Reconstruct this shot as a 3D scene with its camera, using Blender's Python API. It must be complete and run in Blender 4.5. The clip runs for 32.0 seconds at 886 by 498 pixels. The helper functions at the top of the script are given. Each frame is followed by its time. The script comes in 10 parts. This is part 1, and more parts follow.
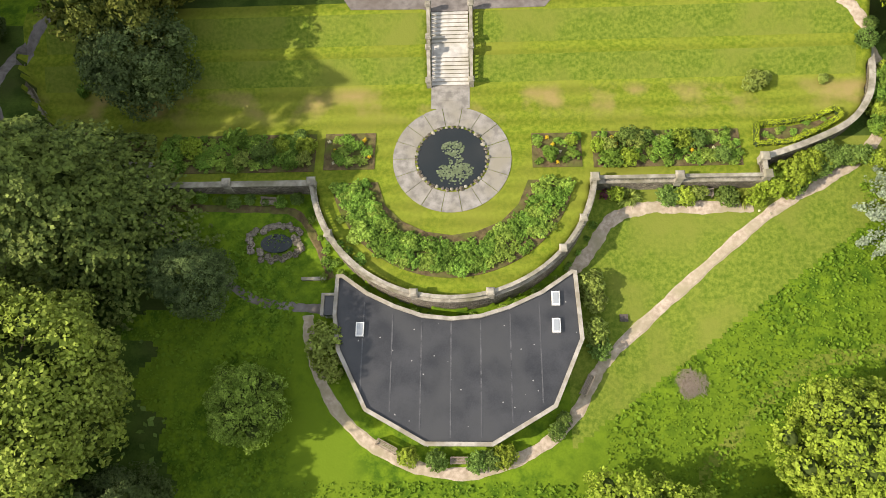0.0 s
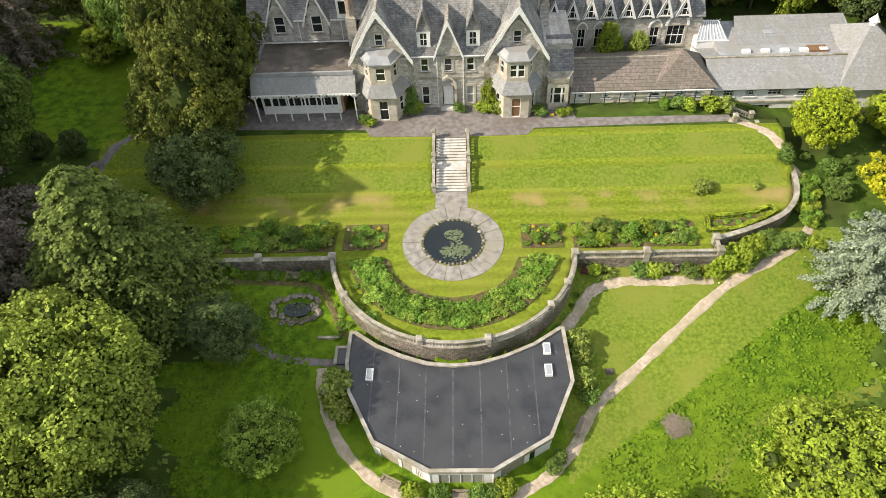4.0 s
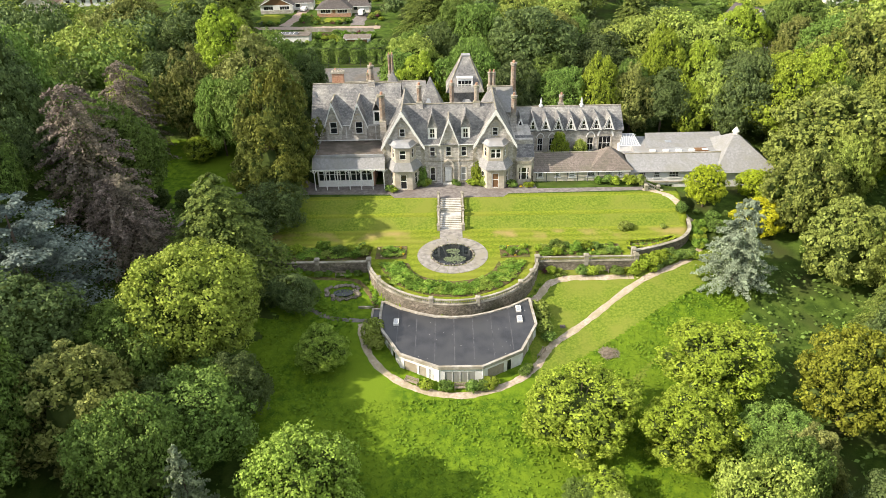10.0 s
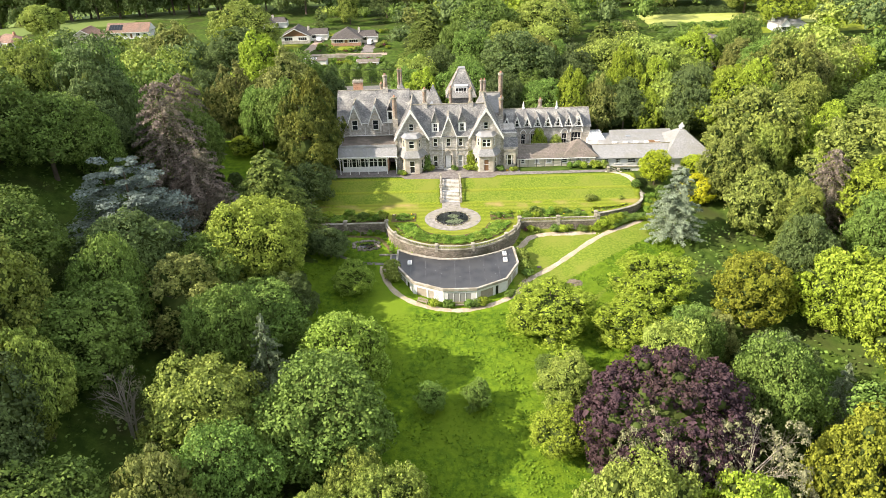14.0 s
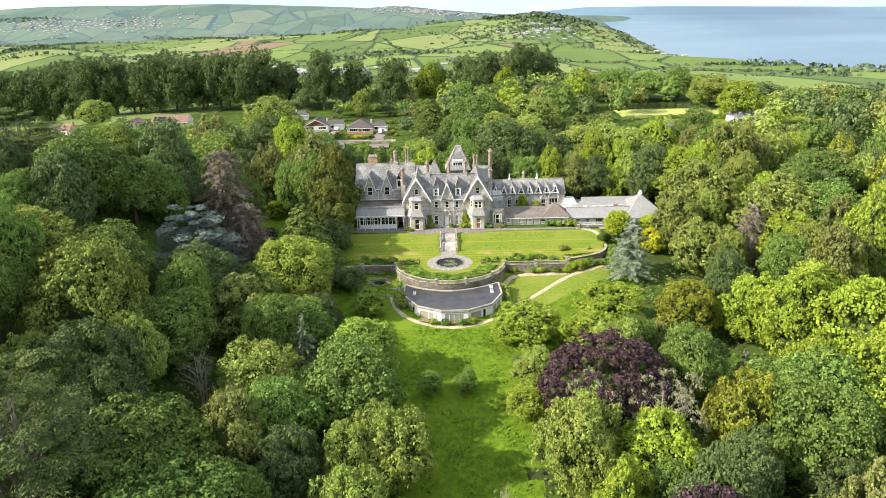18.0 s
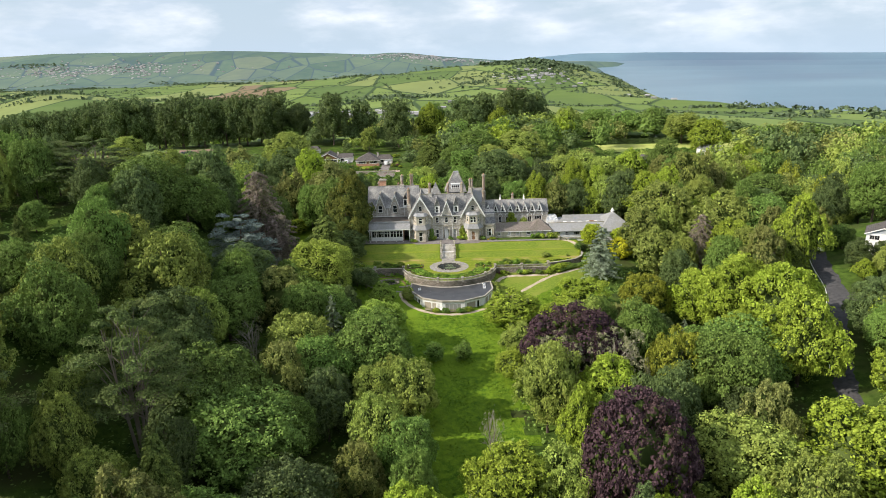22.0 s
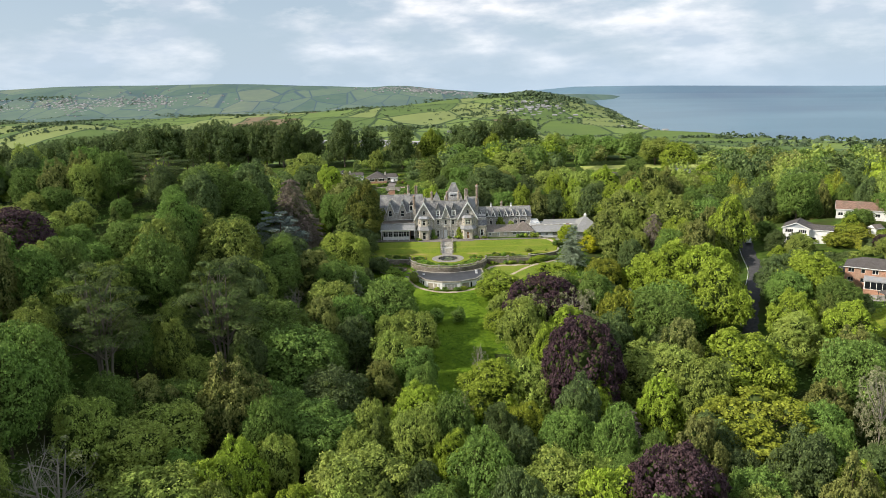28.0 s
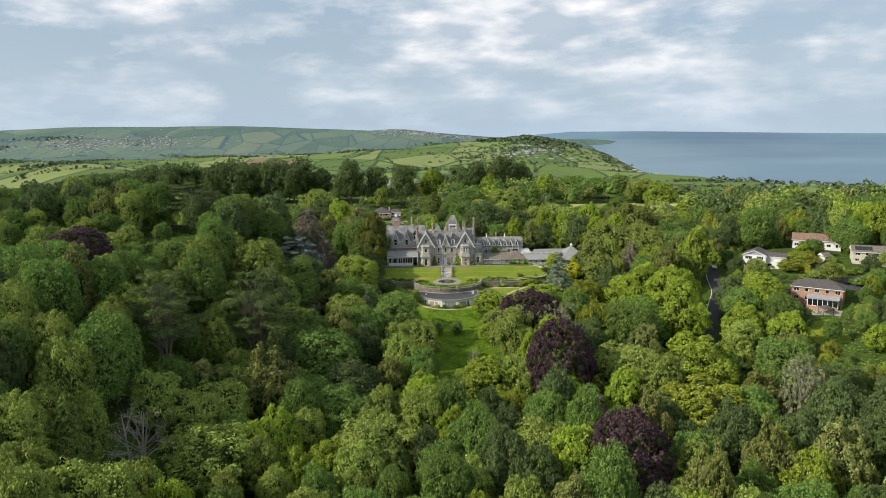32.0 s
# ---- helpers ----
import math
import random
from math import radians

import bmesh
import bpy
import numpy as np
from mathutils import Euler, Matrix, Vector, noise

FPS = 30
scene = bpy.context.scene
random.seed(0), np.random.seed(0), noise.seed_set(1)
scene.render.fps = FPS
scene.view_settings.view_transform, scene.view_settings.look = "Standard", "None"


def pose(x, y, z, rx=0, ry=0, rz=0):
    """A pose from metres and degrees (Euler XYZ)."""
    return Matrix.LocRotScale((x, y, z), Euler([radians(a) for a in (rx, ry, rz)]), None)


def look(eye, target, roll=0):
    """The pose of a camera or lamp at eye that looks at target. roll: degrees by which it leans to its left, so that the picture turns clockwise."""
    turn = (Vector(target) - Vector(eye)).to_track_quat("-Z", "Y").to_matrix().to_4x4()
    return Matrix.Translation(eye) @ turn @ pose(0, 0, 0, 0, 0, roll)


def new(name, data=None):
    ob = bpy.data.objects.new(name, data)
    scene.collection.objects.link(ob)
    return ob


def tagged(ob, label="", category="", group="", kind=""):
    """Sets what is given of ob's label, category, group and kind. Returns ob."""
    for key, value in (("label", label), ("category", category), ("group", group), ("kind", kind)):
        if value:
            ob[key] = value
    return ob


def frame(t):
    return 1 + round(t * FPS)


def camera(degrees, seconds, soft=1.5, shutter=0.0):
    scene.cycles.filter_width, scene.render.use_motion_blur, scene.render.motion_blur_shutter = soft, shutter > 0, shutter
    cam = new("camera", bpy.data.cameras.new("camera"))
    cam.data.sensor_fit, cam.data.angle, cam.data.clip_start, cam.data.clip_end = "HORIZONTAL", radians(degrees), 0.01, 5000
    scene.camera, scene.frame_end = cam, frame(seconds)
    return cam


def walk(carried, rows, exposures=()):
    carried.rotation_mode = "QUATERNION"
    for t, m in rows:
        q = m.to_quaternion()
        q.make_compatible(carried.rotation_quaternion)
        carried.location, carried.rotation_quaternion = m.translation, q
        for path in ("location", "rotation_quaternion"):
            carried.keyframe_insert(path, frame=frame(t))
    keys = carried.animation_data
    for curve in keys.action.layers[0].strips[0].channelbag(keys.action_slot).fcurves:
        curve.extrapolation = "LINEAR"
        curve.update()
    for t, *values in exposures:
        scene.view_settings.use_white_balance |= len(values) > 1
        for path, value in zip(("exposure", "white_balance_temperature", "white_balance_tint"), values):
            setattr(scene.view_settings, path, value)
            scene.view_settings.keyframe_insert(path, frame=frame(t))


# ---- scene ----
cam = camera(65.86, 32.0, soft=0.6)


def at(t, x, y, z, tilt, turn, lean):
    return t, pose(x, y, z) @ pose(0, 0, 0, 0, 0, turn) @ pose(0, 0, 0, tilt) @ pose(0, 0, 0, 0, 0, lean)


walk(cam, [
    at(0, 2.98, -33.52, 60.71, 21.34, 8.94, -8.96),
    at(0.5, 2.92, -36.03, 60.47, 23.91, 8.00, -8.05),
    at(1, 2.84, -38.57, 60.23, 26.46, 7.10, -7.18),
    at(1.5, 2.72, -41.16, 60.01, 29.04, 6.24, -6.37),
    at(2, 2.56, -43.79, 59.80, 31.63, 5.46, -5.64),
    at(2.5, 2.38, -46.48, 59.59, 34.21, 4.75, -4.96),
    at(3, 2.17, -49.23, 59.39, 36.80, 4.09, -4.34),
    at(3.5, 1.94, -52.07, 59.20, 39.46, 3.50, -3.76),
    at(4, 1.70, -55.01, 59.01, 42.27, 2.97, -3.25),
    at(4.5, 1.46, -58.07, 58.83, 45.28, 2.50, -2.80),
    at(5, 1.23, -61.26, 58.66, 48.58, 2.10, -2.43),
    at(5.5, 1.02, -64.60, 58.52, 51.95, 1.76, -2.13),
    at(6, 0.85, -68.08, 58.41, 55.37, 1.49, -1.89),
    at(6.5, 0.69, -71.69, 58.34, 58.69, 1.27, -1.70),
    at(7, 0.56, -75.44, 58.32, 60.60, 1.10, -1.57),
    at(7.5, 0.44, -79.28, 58.36, 60.59, 0.99, -1.48),
    at(8, 0.32, -83.22, 58.44, 60.36, 0.90, -1.41),
    at(8.5, 0.18, -87.21, 58.56, 60.20, 0.83, -1.35),
    at(9, 0.03, -91.25, 58.72, 60.00, 0.78, -1.31),
    at(9.5, -0.15, -95.32, 58.89, 59.81, 0.72, -1.31),
    at(10, -0.34, -99.41, 59.06, 59.69, 0.68, -1.33),
    at(10.5, -0.54, -103.50, 59.24, 59.53, 0.62, -1.35),
    at(11, -0.74, -107.61, 59.41, 59.40, 0.56, -1.37),
    at(11.5, -0.93, -111.72, 59.58, 59.30, 0.50, -1.38),
    at(12, -1.09, -115.85, 59.73, 59.45, 0.44, -1.42),
    at(12.5, -1.22, -119.99, 59.88, 59.72, 0.39, -1.45),
    at(13, -1.31, -124.16, 60.02, 60.33, 0.35, -1.48),
    at(13.5, -1.36, -128.35, 60.16, 61.43, 0.34, -1.55),
    at(14, -1.37, -132.57, 60.31, 62.95, 0.34, -1.62),
    at(14.5, -1.33, -136.81, 60.45, 64.33, 0.35, -1.69),
    at(15, -1.25, -141.07, 60.60, 65.46, 0.36, -1.71),
    at(15.5, -1.14, -145.35, 60.76, 66.42, 0.36, -1.70),
    at(16, -1.00, -149.64, 60.91, 67.27, 0.36, -1.66),
    at(16.5, -0.86, -153.94, 61.06, 68.10, 0.36, -1.59),
    at(17, -0.72, -158.24, 61.20, 68.97, 0.35, -1.50),
    at(17.5, -0.60, -162.53, 61.32, 69.90, 0.36, -1.46),
    at(18, -0.52, -166.81, 61.43, 70.90, 0.37, -1.44),
    at(18.5, -0.48, -171.08, 61.51, 71.97, 0.37, -1.40),
    at(19, -0.49, -175.32, 61.56, 72.99, 0.36, -1.38),
    at(19.5, -0.55, -179.56, 61.59, 73.81, 0.33, -1.41),
    at(20, -0.66, -183.77, 61.59, 74.34, 0.29, -1.46),
    at(20.5, -0.79, -187.96, 61.57, 74.49, 0.24, -1.50),
    at(21, -0.94, -192.15, 61.54, 74.45, 0.19, -1.51),
    at(21.5, -1.09, -196.31, 61.49, 74.43, 0.15, -1.51),
    at(22, -1.23, -200.46, 61.43, 74.42, 0.12, -1.50),
    at(22.5, -1.36, -204.59, 61.37, 74.43, 0.10, -1.49),
    at(23, -1.46, -208.68, 61.30, 74.45, 0.09, -1.49),
    at(23.5, -1.54, -212.72, 61.22, 74.49, 0.08, -1.50),
    at(24, -1.61, -216.72, 61.15, 74.54, 0.08, -1.52),
    at(24.5, -1.65, -220.64, 61.07, 74.62, 0.09, -1.56),
    at(25, -1.68, -224.50, 60.98, 74.62, 0.09, -1.58),
    at(25.5, -1.69, -228.29, 60.89, 74.75, 0.10, -1.59),
    at(26, -1.69, -232.01, 60.79, 75.05, 0.09, -1.58),
    at(26.5, -1.67, -235.67, 60.68, 75.48, 0.08, -1.57),
    at(27, -1.64, -239.28, 60.57, 75.99, 0.06, -1.54),
    at(27.5, -1.61, -242.85, 60.46, 76.52, 0.04, -1.50),
    at(28, -1.59, -246.40, 60.34, 77.02, 0.01, -1.45),
    at(28.5, -1.57, -249.96, 60.22, 77.45, -0.02, -1.38),
    at(29, -1.58, -253.55, 60.11, 77.89, -0.06, -1.32),
    at(29.5, -1.61, -257.20, 60.01, 78.43, -0.09, -1.28),
    at(30, -1.70, -260.93, 59.92, 78.89, -0.12, -1.22),
    at(30.5, -1.83, -264.76, 59.85, 79.31, -0.16, -1.13),
    at(31, -2.03, -268.72, 59.79, 79.69, -0.18, -1.05),
    at(31.5, -2.28, -272.81, 59.74, 80.13, -0.21, -0.98),
    at(32, -2.60, -277.02, 59.71, 80.55, -0.23, -0.93),
], exposures=[(0, 0.42, 6950, 15), (3, 0.49, 6900, 14), (6, 0.54, 6850, 13), (9, 0.67, 6900, 14), (13, 0.96, 6900, 16), (16.5, 1.03, 6700, 15), (18, 0.9, 6550, 15), (19, 0.53, 6500, 16), (20, 0.37, 6500, 16), (23, 0.36, 6500, 13), (26, 0.3, 6500, 13), (32, 0.0, 6450, 12)])

# ---------------------------------------------------------------- light
SUN_TO = Vector((-0.80, -0.24, 0.57)).normalized()
world = bpy.data.worlds.new("sky")
scene.world = world
world.use_nodes = True
WN, WL = world.node_tree.nodes, world.node_tree.links
bg = WN["Background"]
sky = WN.new("ShaderNodeTexSky")
sky.sky_type = "NISHITA"
sky.sun_disc = False
sky.sun_elevation = math.asin(SUN_TO.z)
sky.sun_rotation = math.atan2(SUN_TO.x, SUN_TO.y)
sky.altitude, sky.air_density, sky.dust_density, sky.ozone_density = 100, 1.0, 2.0, 1.5
wc = WN.new("ShaderNodeTexCoord")
mp = WN.new("ShaderNodeMapping")
mp.inputs["Scale"].default_value = (1.7, 1.7, 5.2)
cloud = WN.new("ShaderNodeTexNoise")
cloud.inputs["Scale"].default_value, cloud.inputs["Detail"].default_value, cloud.inputs["Roughness"].default_value = 2.6, 9, 0.58
cr = WN.new("ShaderNodeValToRGB")
cr.color_ramp.elements[0].position, cr.color_ramp.elements[1].position = 0.42, 0.6
cmix = WN.new("ShaderNodeMix")
cmix.data_type = "RGBA"
c2 = WN.new("ShaderNodeTexNoise")
c2.inputs["Scale"].default_value, c2.inputs["Detail"].default_value = 6.0, 7
ccol = WN.new("ShaderNodeValToRGB")
ccol.color_ramp.elements[0].position, ccol.color_ramp.elements[1].position = 0.4, 0.64
ccol.color_ramp.elements[0].color, ccol.color_ramp.elements[1].color = (5.4, 6.3, 7.2, 1), (10.8, 10.8, 10.7, 1)
WL.new(wc.outputs["Generated"], mp.inputs["Vector"])
WL.new(mp.outputs[0], cloud.inputs["Vector"])
WL.new(mp.outputs[0], c2.inputs["Vector"])
WL.new(cloud.outputs["Fac"], cr.inputs["Fac"])
WL.new(cr.outputs["Color"], cmix.inputs["Factor"])
WL.new(c2.outputs["Fac"], ccol.inputs["Fac"])
veil = WN.new("ShaderNodeMix")
veil.data_type = "RGBA"
veil.inputs[0].default_value = 0.6
veil.inputs[7].default_value = (5.3, 6.7, 7.9, 1)
WL.new(sky.outputs[0], veil.inputs[6])
WL.new(veil.outputs[2], cmix.inputs[6])
WL.new(ccol.outputs["Color"], cmix.inputs[7])
hz = WN.new("ShaderNodeSeparateXYZ")
WL.new(wc.outputs["Generated"], hz.inputs[0])
hr = WN.new("ShaderNodeMapRange")
hr.inputs["From Min"].default_value, hr.inputs["From Max"].default_value = 0.0, 0.12
hr.inputs["To Min"].default_value, hr.inputs["To Max"].default_value = 0.85, 0.0
WL.new(hz.outputs[2], hr.inputs["Value"])
hm = WN.new("ShaderNodeMix")
hm.data_type = "RGBA"
WL.new(hr.outputs[0], hm.inputs[0])
WL.new(cmix.outputs[2], hm.inputs[6])
hm.inputs[7].default_value = (5.0, 6.4, 7.6, 1)
WL.new(hm.outputs[2], bg.inputs["Color"])
bg.inputs["Strength"].default_value = 0.097

sun = new("sun", bpy.data.lights.new("sun", "SUN"))
sun.data.energy = 5.0
sun.data.angle = radians(0.6)
sun.data.color = (1.0, 0.93, 0.8)
sun.matrix_world = look((0, 0, 300), Vector((0, 0, 300)) - SUN_TO)


# ---------------------------------------------------------------- materials
def mat(name, a, b, scale=4.0, rough=0.85, bump=0.3, fine=30.0, metal=0.0, c=None, big=0.15, vary=0.0, island=False, space="Object", spec=0.3, trans=0.0):
    """A surface between colours a and b in noise of one size, with fine grain and slow stains (colour c) over it."""
    m = bpy.data.materials.new(name)
    m.use_nodes = True
    nt = m.node_tree
    N, L = nt.nodes, nt.links
    bs = N["Principled BSDF"]
    bs.inputs["Roughness"].default_value = rough
    bs.inputs["Metallic"].default_value = metal
    bs.inputs["Specular IOR Level"].default_value = spec
    if space == "World":
        tc = N.new("ShaderNodeNewGeometry").outputs["Position"]
    else:
        tc = N.new("ShaderNodeTexCoord").outputs[space]
    n1, n2, n3 = N.new("ShaderNodeTexNoise"), N.new("ShaderNodeTexNoise"), N.new("ShaderNodeTexNoise")
    for n, s, d in ((n1, scale, 5), (n2, fine, 3), (n3, big, 4)):
        n.inputs["Scale"].default_value = s
        n.inputs["Detail"].default_value = d
        L.new(tc, n.inputs["Vector"])
    ramp = N.new("ShaderNodeValToRGB")
    ramp.color_ramp.elements[0].position, ramp.color_ramp.elements[1].position = 0.35, 0.65
    ramp.color_ramp.elements[0].color, ramp.color_ramp.elements[1].color = (*a, 1), (*b, 1)
    add = N.new("ShaderNodeMath")
    add.operation = "MULTIPLY_ADD"
    L.new(n2.outputs["Fac"], add.inputs[0])
    add.inputs[1].default_value = 0.35
    L.new(n1.outputs["Fac"], add.inputs[2])
    sub = N.new("ShaderNodeMath")
    sub.operation = "SUBTRACT"
    L.new(add.outputs[0], sub.inputs[0])
    sub.inputs[1].default_value = 0.175
    L.new(sub.outputs[0], ramp.inputs["Fac"])
    col = ramp.outputs["Color"]
    mix = N.new("ShaderNodeMix")
    mix.data_type = "RGBA"
    r2 = N.new("ShaderNodeValToRGB")
    r2.color_ramp.elements[0].position, r2.color_ramp.elements[1].position = 0.45, 0.68
    L.new(n3.outputs["Fac"], r2.inputs["Fac"])
    L.new(r2.outputs["Color"], mix.inputs["Factor"])
    L.new(col, mix.inputs[6])
    mix.inputs[7].default_value = (*(c or tuple(0.5 * (p + q) for p, q in zip(a, b))), 1)
    col = mix.outputs[2]
    if vary or island:
        hsv = N.new("ShaderNodeHueSaturation")
        src = N.new("ShaderNodeObjectInfo").outputs["Random"]
        ma = N.new("ShaderNodeMapRange")
        ma.inputs["To Min"].default_value, ma.inputs["To Max"].default_value = 1 - vary, 1 + vary
        L.new(src, ma.inputs["Value"])
        val = ma.outputs[0]
        if island:
            isl = N.new("ShaderNodeNewGeometry").outputs["Random Per Island"]
            mb = N.new("ShaderNodeMapRange")
            mb.inputs["To Min"].default_value, mb.inputs["To Max"].default_value = 0.68, 1.32
            L.new(isl, mb.inputs["Value"])
            mu = N.new("ShaderNodeMath")
            mu.operation = "MULTIPLY"
            L.new(val, mu.inputs[0])
            L.new(mb.outputs[0], mu.inputs[1])
            val = mu.outputs[0]
        L.new(val, hsv.inputs["Value"])
        mh = N.new("ShaderNodeMapRange")
        mh.inputs["To Min"].default_value, mh.inputs["To Max"].default_value = 0.5 - vary * 0.05, 0.5 + vary * 0.012
        L.new(src, mh.inputs["Value"])
        L.new(mh.outputs[0], hsv.inputs["Hue"])
        L.new(col, hsv.inputs["Color"])
        col = hsv.outputs["Color"]
    L.new(col, bs.inputs["Base Color"])
    if bump:
        bp = N.new("ShaderNodeBump")
        bp.inputs["Strength"].default_value = bump
        bp.inputs["Distance"].default_value = 0.05
        L.new(sub.outputs[0], bp.inputs["Height"])
        L.new(bp.outputs[0], bs.inputs["Normal"])
    if trans:
        tr = N.new("ShaderNodeBsdfTranslucent")
        L.new(col, tr.inputs["Color"])
        ms = N.new("ShaderNodeMixShader")
        ms.inputs[0].default_value = trans
        L.new(bs.outputs[0], ms.inputs[1])
        L.new(tr.outputs[0], ms.inputs[2])
        L.new(ms.outputs[0], N["Material Output"].inputs["Surface"])
    return m


def coursed(name, a, b, joint, w, h, rough=0.8, bump=0.5, offset=0.5, stain=None, mortar=0.03, tone=0.24):
    """Stone, brick or slate in courses: cells of w x h metres on upright or sloping faces."""
    m = mat(name, a, b, 3.0, rough, 0.0, 25.0, c=stain, big=0.35)
    nt = m.node_tree
    N, L = nt.nodes, nt.links
    bs = N["Principled BSDF"]
    old = bs.inputs["Base Color"].links[0].from_socket
    pos = N.new("ShaderNodeNewGeometry")
    sep = N.new("ShaderNodeSeparateXYZ")
    L.new(pos.outputs["Position"], sep.inputs[0])
    nor = N.new("ShaderNodeSeparateXYZ")
    L.new(pos.outputs["True Normal"], nor.inputs[0])
    ax, ay = N.new("ShaderNodeMath"), N.new("ShaderNodeMath")
    ax.operation = ay.operation = "ABSOLUTE"
    L.new(nor.outputs[0], ax.inputs[0])
    L.new(nor.outputs[1], ay.inputs[0])
    gt = N.new("ShaderNodeMath")
    gt.operation = "GREATER_THAN"
    L.new(ax.outputs[0], gt.inputs[0])
    L.new(ay.outputs[0], gt.inputs[1])
    mx = N.new("ShaderNodeMix")
    L.new(gt.outputs[0], mx.inputs[0])
    L.new(sep.outputs[0], mx.inputs[2])
    L.new(sep.outputs[1], mx.inputs[3])
    com = N.new("ShaderNodeCombineXYZ")
    L.new(mx.outputs[0], com.inputs[0])
    L.new(sep.outputs[2], com.inputs[1])
    br = N.new("ShaderNodeTexBrick")
    br.offset = offset
    br.inputs["Scale"].default_value = 1.0
    br.inputs["Brick Width"].default_value, br.inputs["Row Height"].default_value = w, h
    br.inputs["Mortar Size"].default_value = mortar * h
    br.inputs["Color1"].default_value = (1 - tone, 1 - tone, 1 - tone, 1)
    br.inputs["Color2"].default_value = (1 + tone, 1 + tone, 1 + tone, 1)
    br.inputs["Mortar"].default_value = (*joint, 1)
    L.new(com.outputs[0], br.inputs["Vector"])
    mul = N.new("ShaderNodeMix")
    mul.data_type, mul.blend_type = "RGBA", "MULTIPLY"
    mul.inputs[0].default_value = 1.0
    L.new(old, mul.inputs[6])
    L.new(br.outputs["Color"], mul.inputs[7])
    L.new(mul.outputs[2], bs.inputs["Base Color"])
    bp = N.new("ShaderNodeBump")
    bp.inputs["Strength"].default_value = bump
    bp.inputs["Distance"].default_value = 0.03
    bp.invert = True
    L.new(br.outputs["Fac"], bp.inputs["Height"])
    L.new(bp.outputs[0], bs.inputs["Normal"])
    return m


def plain(name, a, rough=0.5, metal=0.0, spec=0.4):
    return mat(name, tuple(v * 0.9 for v in a), tuple(min(1, v * 1.08) for v in a), 2.5, rough, 0.08, 40.0, metal, spec=spec)


GRASS = mat("mown_grass", (0.118, 0.172, 0.014), (0.21, 0.255, 0.026), 2.2, 0.95, 0.5, 9.0, c=(0.205, 0.225, 0.034), big=0.09, space="World", spec=0.1)
gn_, gl_ = GRASS.node_tree.nodes, GRASS.node_tree.links
gb_ = gn_["Principled BSDF"]
gcol = gb_.inputs["Base Color"].links[0].from_socket
gpos = gn_.new("ShaderNodeNewGeometry")
gwav = gn_.new("ShaderNodeTexWave")
gwav.bands_direction = "Y"
gwav.inputs["Scale"].default_value, gwav.inputs["Distortion"].default_value, gwav.inputs["Detail"].default_value, gwav.inputs["Detail Scale"].default_value = 0.17, 0.7, 2.0, 0.6
gl_.new(gpos.outputs["Position"], gwav.inputs["Vector"])
gmr = gn_.new("ShaderNodeMapRange")
gmr.inputs["To Min"].default_value, gmr.inputs["To Max"].default_value = 0.86, 1.08
gl_.new(gwav.outputs["Fac"], gmr.inputs["Value"])
ghs = gn_.new("ShaderNodeHueSaturation")
gl_.new(gmr.outputs[0], ghs.inputs["Value"])
gl_.new(gcol, ghs.inputs["Color"])
# parched patches where the lawn meets the lowest bank
gsep = gn_.new("ShaderNodeSeparateXYZ")
gl_.new(gpos.outputs["Position"], gsep.inputs[0])
gup, gdn = gn_.new("ShaderNodeMapRange"), gn_.new("ShaderNodeMapRange")
for node_, lo_, hi_ in ((gup, 3.6, 5.6), (gdn, 8.6, 7.2)):
    node_.inputs["From Min"].default_value, node_.inputs["From Max"].default_value = lo_, hi_
    gl_.new(gsep.outputs[1], node_.inputs["Value"])
gno = gn_.new("ShaderNodeTexNoise")
gno.inputs["Scale"].default_value, gno.inputs["Detail"].default_value = 0.22, 6
gl_.new(gpos.outputs["Position"], gno.inputs["Vector"])
gth = gn_.new("ShaderNodeMapRange")
gth.inputs["From Min"].default_value, gth.inputs["From Max"].default_value, gth.inputs["To Max"].default_value = 0.47, 0.66, 0.85
gl_.new(gno.outputs["Fac"], gth.inputs["Value"])
gm1, gm2 = gn_.new("ShaderNodeMath"), gn_.new("ShaderNodeMath")
gm1.operation = gm2.operation = "MULTIPLY"
gl_.new(gup.outputs[0], gm1.inputs[0])
gl_.new(gdn.outputs[0], gm1.inputs[1])
gl_.new(gm1.outputs[0], gm2.inputs[0])
gl_.new(gth.outputs[0], gm2.inputs[1])
gdry = gn_.new("ShaderNodeMix")
gdry.data_type = "RGBA"
gl_.new(gm2.outputs[0], gdry.inputs[0])
gl_.new(ghs.outputs[0], gdry.inputs[6])
gdry.inputs[7].default_value = (0.33, 0.25, 0.1, 1)
gl_.new(gdry.outputs[2], gb_.inputs["Base Color"])
HAY = mat("hay_field", (0.3, 0.34, 0.09), (0.42, 0.44, 0.14), 0.25, 0.95, 0.3, 3.0, c=(0.34, 0.4, 0.1), big=0.05, space="World", spec=0.1)
MEADOW = mat("long_grass", (0.052, 0.112, 0.008), (0.145, 0.232, 0.014), 0.9, 0.95, 1.0, 4.5, c=(0.125, 0.195, 0.014), big=0.09, space="World", spec=0.1)
ROUGHCUT = mat("rough_cut_grass", (0.095, 0.15, 0.016), (0.185, 0.236, 0.032), 2.6, 0.95, 1.0, 8.0, c=(0.18, 0.21, 0.036), big=0.2, space="World", spec=0.1)
WOODFLOOR = mat("wood_floor", (0.035, 0.065, 0.012), (0.08, 0.13, 0.022), 0.6, 0.95, 0.8, 5.0, c=(0.05, 0.06, 0.02), space="World", spec=0.05)
